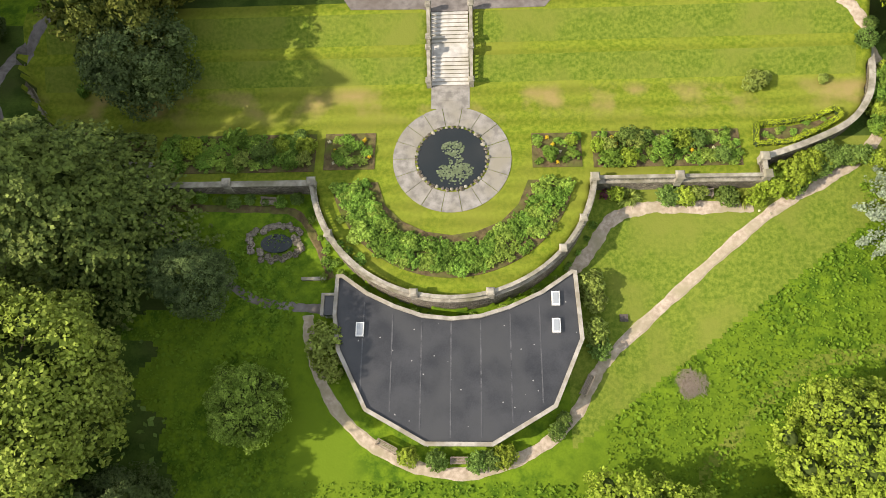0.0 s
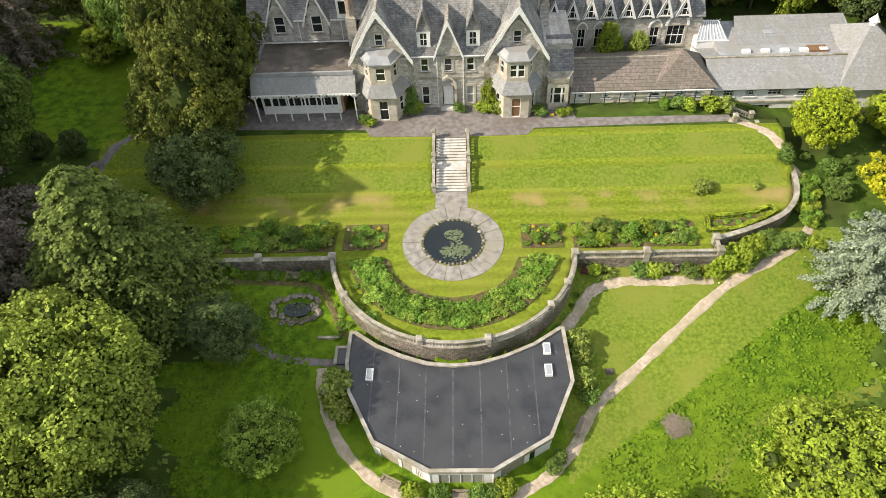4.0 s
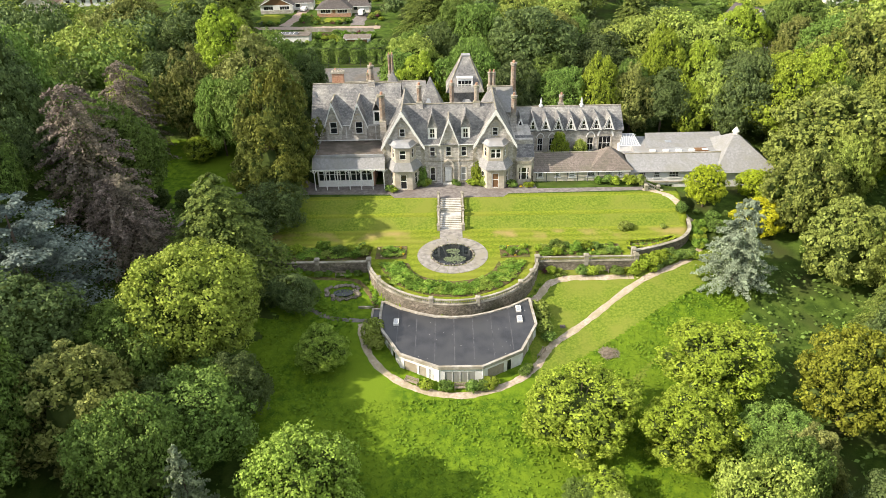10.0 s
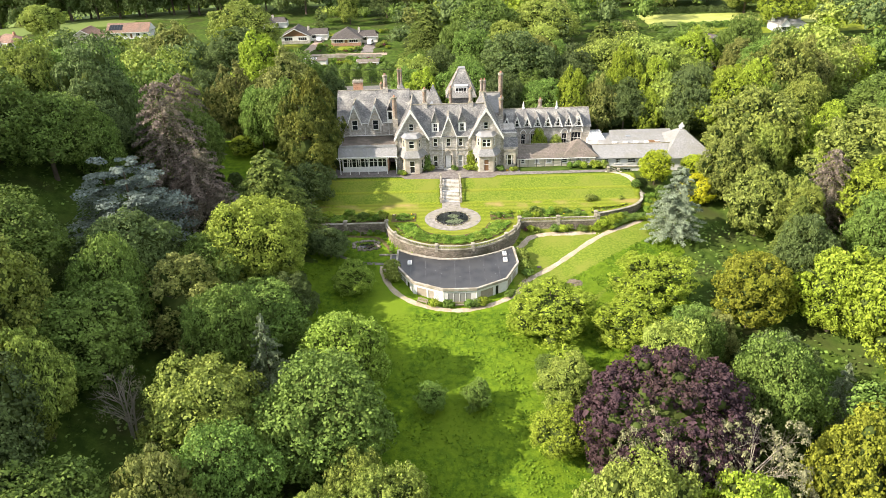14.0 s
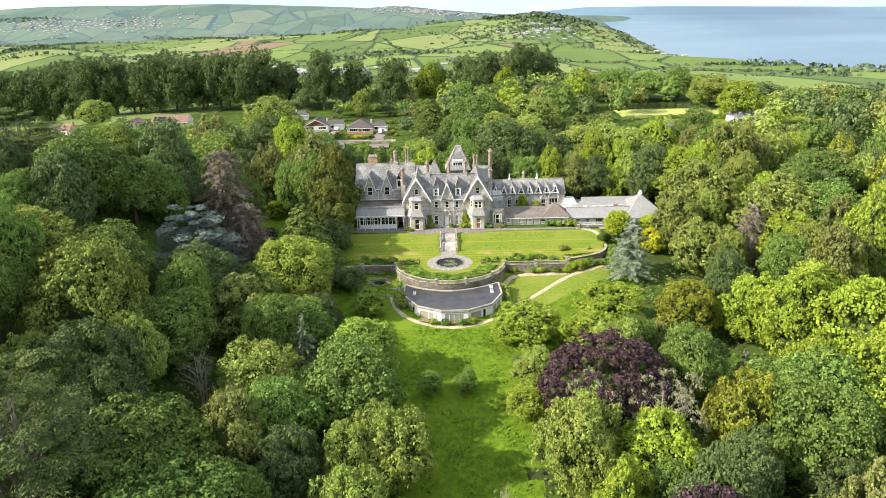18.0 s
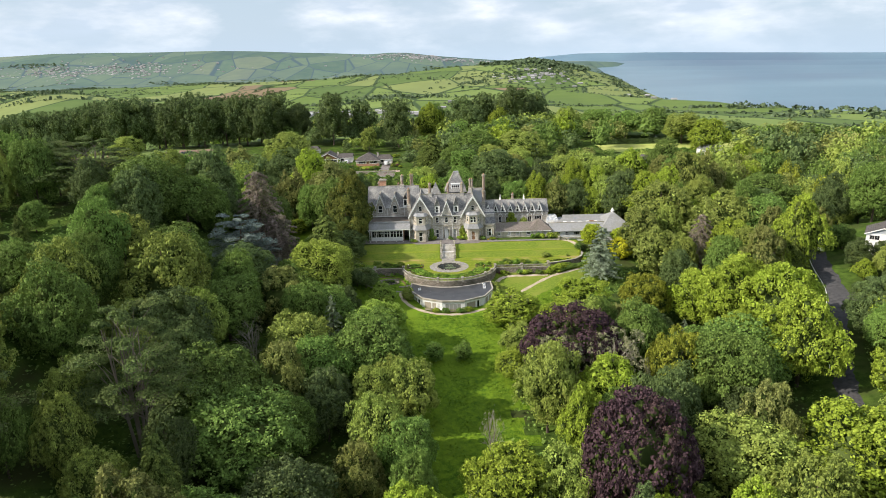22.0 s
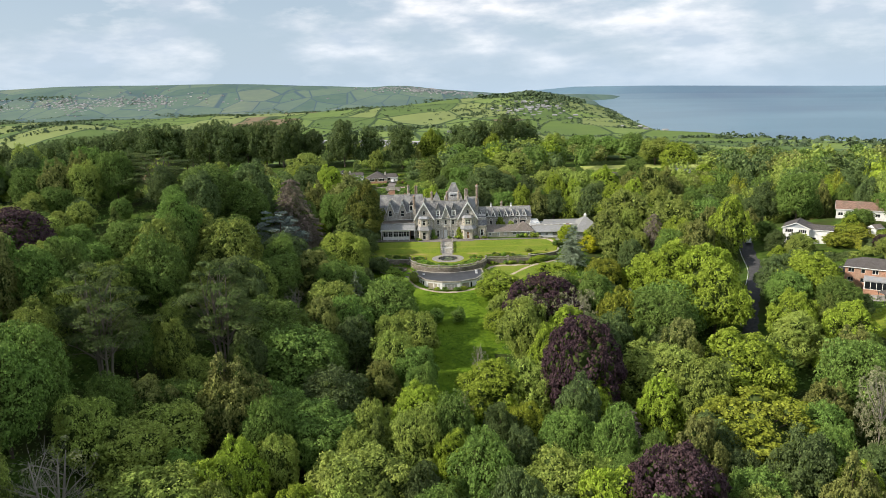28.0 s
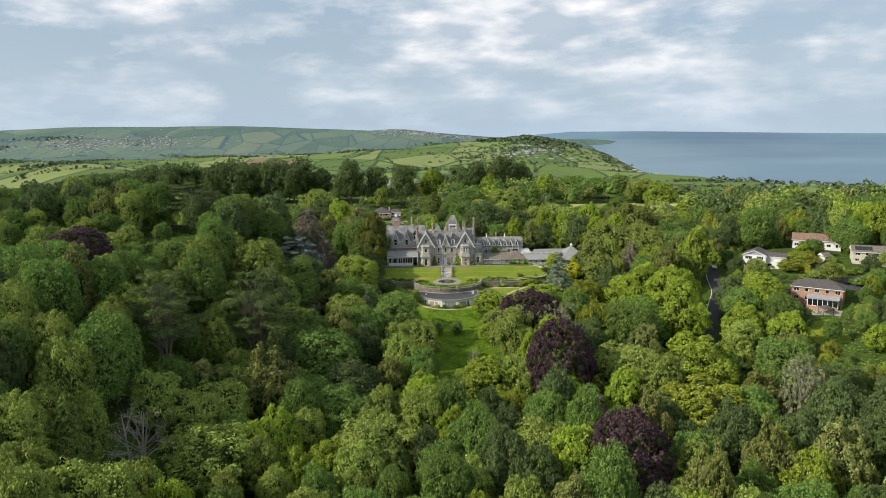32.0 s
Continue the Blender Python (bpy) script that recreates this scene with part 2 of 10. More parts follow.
GRAVEL = mat("gravel", (0.36, 0.29, 0.22), (0.54, 0.45, 0.36), 2.5, 0.95, 0.5, 30.0, c=(0.33, 0.29, 0.19), big=0.4, space="World", spec=0.1)
TARMAC = mat("tarmac", (0.15, 0.135, 0.128), (0.25, 0.228, 0.215), 1.5, 0.92, 0.3, 30.0, c=(0.15, 0.125, 0.11), big=0.12, space="World", spec=0.2)
DARKTAR = mat("road_asphalt", (0.045, 0.045, 0.048), (0.075, 0.074, 0.075), 1.2, 0.9, 0.3, 30.0, space="World", spec=0.25)
PAVING = mat("stone_paving", (0.2, 0.188, 0.168), (0.345, 0.325, 0.3), 1.2, 0.85, 0.3, 14.0, c=(0.27, 0.25, 0.2), big=0.3, space="World")
SOIL = mat("bed_soil", (0.085, 0.065, 0.033), (0.17, 0.128, 0.066), 2.0, 0.95, 0.9, 12.0, c=(0.1, 0.125, 0.025), big=0.5, space="World", spec=0.1)
STEPSTONE = mat("pale_step_stone", (0.44, 0.425, 0.395), (0.62, 0.6, 0.56), 1.6, 0.85, 0.3, 18.0, c=(0.45, 0.43, 0.37), big=0.5, space="World")
COPING = mat("weathered_stone", (0.24, 0.22, 0.18), (0.43, 0.4, 0.33), 1.8, 0.9, 0.4, 16.0, c=(0.19, 0.18, 0.12), big=0.5, space="World")
RUBBLE = coursed("rubble_wall", (0.15, 0.13, 0.11), (0.31, 0.27, 0.22), (0.45, 0.43, 0.38), 0.42, 0.22, stain=(0.12, 0.11, 0.075), mortar=0.09)
STONE = coursed("grey_limestone", (0.38, 0.36, 0.33), (0.56, 0.535, 0.49), (0.78, 0.77, 0.73), 0.62, 0.3, stain=(0.34, 0.315, 0.27), mortar=0.06)
DRESS = mat("buff_dressings", (0.38, 0.35, 0.29), (0.55, 0.51, 0.43), 1.5, 0.85, 0.2, 20.0, c=(0.4, 0.35, 0.27), big=0.5, space="World")
SLATE = coursed("grey_slate", (0.12, 0.122, 0.125), (0.24, 0.238, 0.232), (0.5, 0.5, 0.5), 0.34, 0.22, rough=0.6, tone=0.2, stain=(0.33, 0.325, 0.3), mortar=0.06, bump=0.35)
SLATE_PALE = coursed("pale_slate", (0.22, 0.222, 0.222), (0.31, 0.312, 0.31), (0.85, 0.85, 0.85), 0.34, 0.2, rough=0.58, tone=0.06, stain=(0.24, 0.24, 0.22), mortar=0.03, bump=0.2)
TILE_BROWN = coursed("brown_roof_tile", (0.15, 0.125, 0.11), (0.235, 0.2, 0.17), (0.5, 0.5, 0.5), 0.36, 0.2, stain=(0.16, 0.145, 0.11), mortar=0.06, tone=0.13)
TILE_RED = coursed("red_roof_tile", (0.2, 0.12, 0.09), (0.3, 0.19, 0.14), (0.5, 0.5, 0.5), 0.36, 0.22, stain=(0.2, 0.15, 0.11), mortar=0.06)
LEAD = mat("lead_roof", (0.25, 0.26, 0.27), (0.36, 0.37, 0.38), 1.0, 0.5, 0.15, 12.0, c=(0.28, 0.27, 0.25), space="World", spec=0.5)
FLATROOF = mat("brown_flat_roof", (0.12, 0.1, 0.085), (0.2, 0.17, 0.145), 0.8, 0.9, 0.3, 14.0, c=(0.1, 0.09, 0.07), big=0.3, space="World")
FELTSEAM = mat("felt_seam", (0.05, 0.052, 0.058), (0.13, 0.132, 0.14), 1.4, 0.5, 0.1, 9.0, space="World")
BITUMEN = mat("black_roof_felt", (0.026, 0.028, 0.033), (0.052, 0.054, 0.06), 0.45, 0.42, 0.12, 9.0, c=(0.055, 0.057, 0.06), big=0.22, space="World", spec=0.5)
bn, bl = BITUMEN.node_tree.nodes, BITUMEN.node_tree.links
bvo = bn.new("ShaderNodeTexVoronoi")
bvo.inputs["Scale"].default_value = 1.1
bl.new(bn.new("ShaderNodeNewGeometry").outputs["Position"], bvo.inputs["Vector"])
bth = bn.new("ShaderNodeMath")
bth.operation = "LESS_THAN"
bl.new(bvo.outputs["Distance"], bth.inputs[0])
bth.inputs[1].default_value = 0.06
bmx = bn.new("ShaderNodeMix")
bmx.data_type = "RGBA"
bl.new(bth.outputs[0], bmx.inputs[0])
bl.new(bn["Principled BSDF"].inputs["Base Color"].links[0].from_socket, bmx.inputs[6])
bmx.inputs[7].default_value = (0.4, 0.4, 0.38, 1)
bl.new(bmx.outputs[2], bn["Principled BSDF"].inputs["Base Color"])
CONCRETE = mat("lichened_concrete", (0.3, 0.28, 0.24), (0.46, 0.43, 0.38), 1.5, 0.9, 0.3, 14.0, c=(0.25, 0.22, 0.16), big=0.6, space="World")
BRICK = coursed("red_brick", (0.34, 0.17, 0.11), (0.47, 0.26, 0.17), (1.2, 1.3, 1.3), 0.24, 0.085, stain=(0.36, 0.24, 0.17), mortar=0.12)
STACK = coursed("weathered_stack", (0.17, 0.115, 0.085), (0.34, 0.25, 0.18), (1.1, 1.15, 1.15), 0.24, 0.085, stain=(0.36, 0.33, 0.28), mortar=0.12)
RENDERED = mat("white_render", (0.68, 0.68, 0.66), (0.8, 0.8, 0.79), 1.2, 0.8, 0.1, 15.0, c=(0.66, 0.65, 0.61), big=0.4, space="World")
CREAM = mat("cream_render", (0.52, 0.48, 0.39), (0.64, 0.6, 0.5), 1.2, 0.8, 0.1, 15.0, c=(0.5, 0.46, 0.36), big=0.4, space="World")
WHITE = plain("white_paint", (0.76, 0.76, 0.73), 0.45)
GREYBOARD = mat("bleached_boarding", (0.3, 0.27, 0.22), (0.45, 0.41, 0.35), 2.0, 0.85, 0.2, 20.0, c=(0.3, 0.26, 0.2), space="World")
WOOD = mat("grey_bench_wood", (0.2, 0.16, 0.12), (0.34, 0.29, 0.23), 6.0, 0.85, 0.3, 40.0, space="World")
DOORWOOD = mat("brown_door", (0.16, 0.085, 0.04), (0.25, 0.14, 0.07), 5.0, 0.6, 0.2, 40.0, space="World")
IRON = plain("dark_iron", (0.04, 0.045, 0.045), 0.6)
BARK = mat("bark", (0.07, 0.055, 0.04), (0.16, 0.13, 0.1), 3.0, 0.95, 0.8, 20.0, spec=0.1)
# inner leaves and twigs of crowns; dark colour paints in shade between leaf clumps
CROWN_SHADE = mat("shade_dark_inner_leaves", (0.04, 0.062, 0.016), (0.085, 0.115, 0.03), 3.0, 0.95, 0.6, 14.0, spec=0.05)
GREYBARK = mat("grey_bark", (0.13, 0.11, 0.085), (0.24, 0.21, 0.165), 3.0, 0.95, 0.6, 20.0, spec=0.1)
PALEBARK = mat("pale_bark", (0.22, 0.2, 0.165), (0.38, 0.345, 0.29), 3.0, 0.95, 0.6, 20.0, spec=0.1)
LILY = mat("lily_pads", (0.09, 0.13, 0.06), (0.19, 0.23, 0.13), 2.0, 0.5, 0.1, 20.0, vary=0.2, island=True, space="World")
FLOWER_Y = plain("yellow_flowers", (0.75, 0.55, 0.03), 0.7)
FLOWER_W = plain("cream_flowers", (0.75, 0.7, 0.5), 0.7)
FLOWER_R = plain("purple_leaves", (0.14, 0.04, 0.05), 0.7)


def glass_mat(name, colour, rough):
    m = bpy.data.materials.new(name)
    m.use_nodes = True
    b = m.node_tree.nodes["Principled BSDF"]
    b.inputs["Base Color"].default_value = (*colour, 1)
    b.inputs["Roughness"].default_value = rough
    b.inputs["Specular IOR Level"].default_value = 0.6
    return m


GLASS = glass_mat("dark_window_glass", (0.015, 0.018, 0.02), 0.06)
POOL = glass_mat("dark_pond_water", (0.012, 0.016, 0.017), 0.05)
SKYGLASS = glass_mat("grey_roof_glass", (0.34, 0.37, 0.4), 0.2)
BLINDS = glass_mat("blind_behind_glass", (0.3, 0.3, 0.28), 0.15)


def leaves(name, a, b, c=None, vary=0.2, trans=0.17):
    a, b = tuple(0.72 * v for v in a), tuple(1.18 * v for v in b)
    a, b = (a[0] * 1.02, a[1], a[2] * 1.15), (b[0] * 1.02, b[1], b[2] * 1.15)
    return mat(name, a, b, 1.1, 0.7, 0.0, 4.0, c=c, big=0.1, vary=vary, island=True, space="World", spec=0.15, trans=trans)


LEAF = {
    "ash": leaves("light_leaves", (0.165, 0.242, 0.04), (0.280, 0.365, 0.066), (0.275, 0.34, 0.07)),
    "oak": leaves("green_leaves", (0.09, 0.168, 0.028), (0.16, 0.262, 0.048), (0.152, 0.236, 0.048)),
    "dark": leaves("dark_leaves", (0.066, 0.108, 0.033), (0.122, 0.176, 0.052), (0.1, 0.145, 0.042)),
    "lime": leaves("yellow_green_leaves", (0.175, 0.262, 0.024), (0.295, 0.392, 0.04), (0.24, 0.335, 0.032)),
    "gold": leaves("golden_leaves", (0.17, 0.212, 0.022), (0.275, 0.315, 0.034), (0.23, 0.28, 0.028)),
    "fresh": leaves("fresh_leaves", (0.16, 0.275, 0.03), (0.27, 0.4, 0.06), (0.23, 0.35, 0.05)),
    "bed": leaves("bed_plants", (0.095, 0.205, 0.022), (0.19, 0.33, 0.042), (0.145, 0.265, 0.034)),
    "pale": leaves("pale_leaves", (0.17, 0.24, 0.034), (0.29, 0.355, 0.055), (0.245, 0.315, 0.045)),
    "olive": leaves("olive_leaves", (0.135, 0.163, 0.040), (0.232, 0.258, 0.068), (0.195, 0.22, 0.052)),
    "willow": leaves("willow_leaves", (0.148, 0.195, 0.036), (0.25, 0.305, 0.064), (0.21, 0.255, 0.05), 0.15),
    "copper": leaves("copper_leaves", (0.05, 0.03, 0.033), (0.1, 0.06, 0.06), (0.08, 0.05, 0.046), 0.12, 0.15),
    "cedar": leaves("cedar_needles", (0.055, 0.094, 0.024), (0.108, 0.155, 0.038), (0.098, 0.126, 0.036), 0.15, 0.2),
    "yew": leaves("evergreen_sprays", (0.08, 0.115, 0.02), (0.17, 0.2, 0.035), (0.18, 0.19, 0.03), 0.1, 0.2),
    "blue": leaves("blue_needles", (0.165, 0.215, 0.13), (0.275, 0.34, 0.205), (0.22, 0.275, 0.165), 0.1, 0.15),
    "bluedark": leaves("grey_blue_needles", (0.11, 0.15, 0.115), (0.2, 0.255, 0.195), (0.16, 0.2, 0.155), 0.1, 0.15),
    "greyfir": leaves("grey_green_needles", (0.115, 0.155, 0.08), (0.195, 0.245, 0.125), (0.16, 0.2, 0.1), 0.1, 0.15),
    "fir": leaves("fir_needles", (0.088, 0.14, 0.028), (0.178, 0.235, 0.045), (0.142, 0.195, 0.038), 0.12, 0.15),
    "robinia": leaves("robinia_leaves", (0.25, 0.35, 0.02), (0.38, 0.48, 0.03), (0.32, 0.42, 0.025), 0.12),
    "yellow": leaves("yellow_leaves", (0.42, 0.45, 0.02), (0.56, 0.58, 0.03), (0.48, 0.53, 0.025), 0.1),
    "brown": leaves("brown_needles", (0.16, 0.135, 0.095), (0.28, 0.235, 0.17), (0.19, 0.18, 0.11), 0.12, 0.2),
    "grey": leaves("sparse_grey_leaves", (0.200, 0.218, 0.100), (0.340, 0.352, 0.175), (0.255, 0.268, 0.130), 0.12, 0.25),
}


# ---------------------------------------------------------------- the lie of the land
def smooth(a, b, v):
    k = np.clip((v - a) / (b - a), 0, 1)
    return k * k * (3 - 2 * k)


EDGE_X = [-47, -46.5, -44.7, -40.4, -35.5, -30.45, -30.4, -13.9]
EDGE_Y = [60, 12, 7.6, 2.0, 0.0, -1.2, -3.15, -3.15]
EDGE_X2 = [13.9, 30.1, 30.15, 34.5, 38.8, 41.2, 42.3, 42.9, 44]
EDGE_Y2 = [-3.15, -3.15, -1.2, 0.3, 2.4, 5.0, 7.9, 14.0, 60]


def garden_edge(x):
    """Southern edge of the raised garden."""
    x = np.asarray(x, float)
    arc = -1.1 - np.sqrt(np.clip(14.0**2 - (x - 0.1) ** 2, 4.2, None))
    side = np.where(x < 0, np.interp(x, EDGE_X, EDGE_Y), np.interp(x, EDGE_X2, EDGE_Y2))
    return np.where(np.abs(x - 0.1) < 13.85, arc, side)


def raised(x, y):
    """Garden terraces: pond lawn, two grass banks, house terrace."""
    return np.interp(y, [-20, 8.3, 10.9, 12.7, 15.3, 45, 160], [0, 0, 1.35, 1.45, 2.8, 2.8, 10.8])


def slopes(x, y):
    base = np.interp(y, [-330, -160, -110, -54, -30, -3, 20, 45, 160, 240, 330],
                     [-17, -15, -12.5, -6.8, -4.1, -1.4, 0.6, 2.8, 10.8, 14, 12])
    base = base - 1.1 * np.exp(-(((x - 19) / 9) ** 2) - ((y + 16) / 9) ** 2)
    base = base - 2.5 * np.exp(-(((x - 52) / 16) ** 2) - ((y + 35) / 25) ** 2)
    south = 1 - smooth(-10, 30, y)
    left = np.clip(-15 - x, 0, 70)
    right = np.clip(x - 62, 0, 80)
    return base + south * (0.0058 * left**2 + 0.225 * right * (1 - smooth(40, 130, right))) + south * 10 * smooth(40, 130, right)


def far_land(x, y):
    """Valley, hedged hills, knoll and the long ridge on the skyline."""
    u = x / (y + 258.0)
    d = y + 258.0
    crest = np.interp(u, [-0.9, -0.5, -0.3, -0.19, -0.05, 0.04, 0.125, 0.17, 0.22, 0.26, 0.3],
                      [-25, -22, -20, -12, 10, 28, 44, 22, -10, -45, -58])
    hill = -40 + (crest + 40) * np.exp(-(((d - 2750) / 620) ** 2))
    near_hill = 44 * np.exp(-(((u + 0.52) / 0.16) ** 2) - ((d - 1500) / 330) ** 2)
    ridge = np.interp(u, [-1.2, -0.8, -0.6, -0.53, -0.41, -0.3, -0.22, -0.14, -0.1, -0.07, -0.046, 0.0, 0.08, 0.14, 0.2, 0.26, 0.27, 1.2],
                      [110, 120, 135, 146, 139, 138, 121, 104, 96, 102, 98, 73, 40, 25, 22, 10, -62, -62])
    k = smooth(3300, 4300, d)
    z = np.maximum(hill, -40 + near_hill) * (1 - k) + ridge * k
    roll = 6 * np.sin(x / 170 + 0.7) * np.cos(y / 230) + 4 * np.sin(x / 71 + y / 97)
    return z + roll * smooth(350, 900, d) * (1 - 0.8 * k)


def coast(x, y):
    """Above 0 on the seaward side."""
    u = x / np.maximum(y + 258.0, 1.0)
    d = y + 258.0
    shore = np.interp(u, [0.0, 0.2, 0.206, 0.235, 0.273, 0.307, 0.36, 0.43, 0.5, 0.7, 1.0, 2.0, 4.0],
                      [9000, 9000, 4700, 3200, 2180, 1850, 1720, 1450, 1330, 1150, 900, 600, 420])
    out = d - shore
    head = (u < 0.262) & (d > 4150) & (u > 0.15)
    return np.where(head, -300.0, out)


def land(x, y):
    x, y = np.asarray(x, float), np.asarray(y, float)
    z = slopes(x, y)
    inside = (y > garden_edge(x)) & (x > -46.9) & (x < 43.9)
    k = np.where(inside, np.where(y > 18, smooth(-46.9, -40, x) * (1 - smooth(36, 43.9, x)), 1), 0)
    z = z * (1 - k) + raised(x, y) * k
    z = z - 0.7 * ((np.abs(x + 0.12) < 1.95) & (y > 8.3) & (y < 15.4))
    r = np.hypot(x, y + 60)
    f = smooth(300, 620, r)
    z = z * (1 - f) + far_land(x, np.maximum(y, -200)) * f
    s = coast(x, y)
    return np.where(y > 0, z + (-64 - z) * smooth(-90, 25, s), z)


def zat(x, y):
    return float(land(x, y))


# ---------------------------------------------------------------- small builders
ORIGIN = {}


def put(name, bm, material, smooth_faces=False):
    me = bpy.data.meshes.new(name)
    bm.to_mesh(me)
    bm.free()
    me.materials.append(material)
    if smooth_faces:
        me.polygons.foreach_set("use_smooth", [True] * len(me.polygons))
    return me


def thing(name, at, label, category, group="", kind=""):
    ob = tagged(new(name), label, category, group, kind)
    ob.location = at
    ob.empty_display_size = 0.2
    ORIGIN[ob] = Vector(at)
    return ob


def part(name, bm, material, parent, label=""):
    """One mesh under a thing or part; bm is in world coordinates."""
    o = ORIGIN[parent]
    bmesh.ops.translate(bm, verts=bm.verts, vec=-o)
    ob = new(name, put(name, bm, material))
    ob.parent = parent
    ORIGIN[ob] = o
    return tagged(ob, label)


def solo(name, bm, material, label, category, group="", kind="", at=None):
    """A top-level thing of one mesh, with its origin at its foot."""
    if at is None:
        xs = [v.co for v in bm.verts]
        at = Vector(((min(v.x for v in xs) + max(v.x for v in xs)) / 2, (min(v.y for v in xs) + max(v.y for v in xs)) / 2, min(v.z for v in xs)))
    at = Vector(at)
    bmesh.ops.translate(bm, verts=bm.verts, vec=-at)
    ob = tagged(new(name, put(name, bm, material)), label, category, group, kind)
    ob.location = at
    ORIGIN[ob] = at
    return ob


def B():
    return bmesh.new()


def box(bm, x0, x1, y0, y1, z0, z1):
    v = [bm.verts.new(p) for p in ((x0, y0, z0), (x1, y0, z0), (x1, y1, z0), (x0, y1, z0), (x0, y0, z1), (x1, y0, z1), (x1, y1, z1), (x0, y1, z1))]
    for f in ((3, 2, 1, 0), (4, 5, 6, 7), (0, 1, 5, 4), (1, 2, 6, 5), (2, 3, 7, 6), (3, 0, 4, 7)):
        bm.faces.new([v[i] for i in f])
    return bm


def prism(bm, base, top):
    """A closed solid between two rings of as many points."""
    a, b = [bm.verts.new(p) for p in base], [bm.verts.new(p) for p in top]
    n = len(a)
    bm.faces.new(a[::-1])
    bm.faces.new(b)
    for i in range(n):
        bm.faces.new((a[i], a[(i + 1) % n], b[(i + 1) % n], b[i]))
    return bm


def ring(pts, z):
    return [(p[0], p[1], z) for p in pts]


def extrude(bm, pts, z0, z1):
    return prism(bm, ring(pts, z0), ring(pts, z1))


def slab(bm, pts, t):
    """A flat polygon of thickness t, downwards along its normal."""
    p = [Vector(q) for q in pts]
    n = (p[1] - p[0]).cross(p[2] - p[0]).normalized()
    if n.z < 0:
        p.reverse()
        n = -n
    return prism(bm, [q - n * t for q in p], p)


def beam(bm, a, b, w, h):
    """A bar from a to b, w wide and h high."""
    a, b = Vector(a), Vector(b)
    d = (b - a).normalized()
    s = d.cross(Vector((0, 0, 1)))
    s = (s if s.length > 1e-4 else Vector((1, 0, 0))).normalized() * w / 2
    u = s.cross(d).normalized() * h / 2
    return prism(bm, [a - s - u, a + s - u, a + s + u, a - s + u], [b - s - u, b + s - u, b + s + u, b - s + u])


def lathe(bm, x, y, z, profile, n=10):
    """A turned solid: profile of (radius, height)."""
    rings = []
    for r, h in profile:
        rings.append([bm.verts.new((x + r * math.cos(2 * math.pi * i / n), y + r * math.sin(2 * math.pi * i / n), z + h)) for i in range(n)])
    bm.faces.new(rings[0][::-1])
    bm.faces.new(rings[-1])
    for a, b in zip(rings, rings[1:]):
        for i in range(n):
            bm.faces.new((a[i], a[(i + 1) % n], b[(i + 1) % n], b[i]))
    return bm


def wall_x(bm, x0, x1, z0, z1, y0, y1, holes=()):
    """A wall along x between y0 and y1 with true openings (hx0, hx1, hz0, hz1), as one closed shell."""
    xs = sorted({x0, x1, *[h[i] for h in holes for i in (0, 1) if x0 < h[i] < x1]})
    zs = sorted({z0, z1, *[h[i] for h in holes for i in (2, 3) if z0 < h[i] < z1]})
    nx, nz = len(xs) - 1, len(zs) - 1
    full = [[not any(h[0] <= xs[i] and xs[i + 1] <= h[1] and h[2] <= zs[j] and zs[j + 1] <= h[3] for h in holes) for j in range(nz)] for i in range(nx)]
    made = {}

    def v(i, j, k):
        if (i, j, k) not in made:
            made[i, j, k] = bm.verts.new((xs[i], (y0, y1)[k], zs[j]))
        return made[i, j, k]

    def solid(i, j):
        return 0 <= i < nx and 0 <= j < nz and full[i][j]

    for i in range(nx):
        for j in range(nz):
            if not full[i][j]:
                continue
            bm.faces.new((v(i, j, 0), v(i + 1, j, 0), v(i + 1, j + 1, 0), v(i, j + 1, 0)))
            bm.faces.new((v(i, j, 1), v(i, j + 1, 1), v(i + 1, j + 1, 1), v(i + 1, j, 1)))
            if not solid(i - 1, j):
                bm.faces.new((v(i, j, 0), v(i, j + 1, 0), v(i, j + 1, 1), v(i, j, 1)))
            if not solid(i + 1, j):
                bm.faces.new((v(i + 1, j, 0), v(i + 1, j, 1), v(i + 1, j + 1, 1), v(i + 1, j + 1, 0)))
            if not solid(i, j - 1):
                bm.faces.new((v(i, j, 0), v(i, j, 1), v(i + 1, j, 1), v(i + 1, j, 0)))
            if not solid(i, j + 1):
                bm.faces.new((v(i, j + 1, 0), v(i + 1, j + 1, 0), v(i + 1, j + 1, 1), v(i, j + 1, 1)))
    return bm


def along(a, b_, toward):
    """The placing of a flat panel from a to b: x runs along it, y into the building."""
    a, b_ = Vector((a[0], a[1], 0)), Vector((b_[0], b_[1], 0))
    d = (b_ - a).normalized()
    inn = Vector((-d.y, d.x, 0))
    if inn.dot(Vector((toward[0], toward[1], 0)) - a) < 0:
        inn = -inn
    return Matrix(((d.x, inn.x, 0, a.x), (d.y, inn.y, 0, a.y), (0, 0, 1, 0), (0, 0, 0, 1))), (b_ - a).length


def laid(bm, m):
    bmesh.ops.transform(bm, matrix=m, verts=bm.verts)
    bmesh.ops.recalc_face_normals(bm, faces=bm.faces)
    return bm


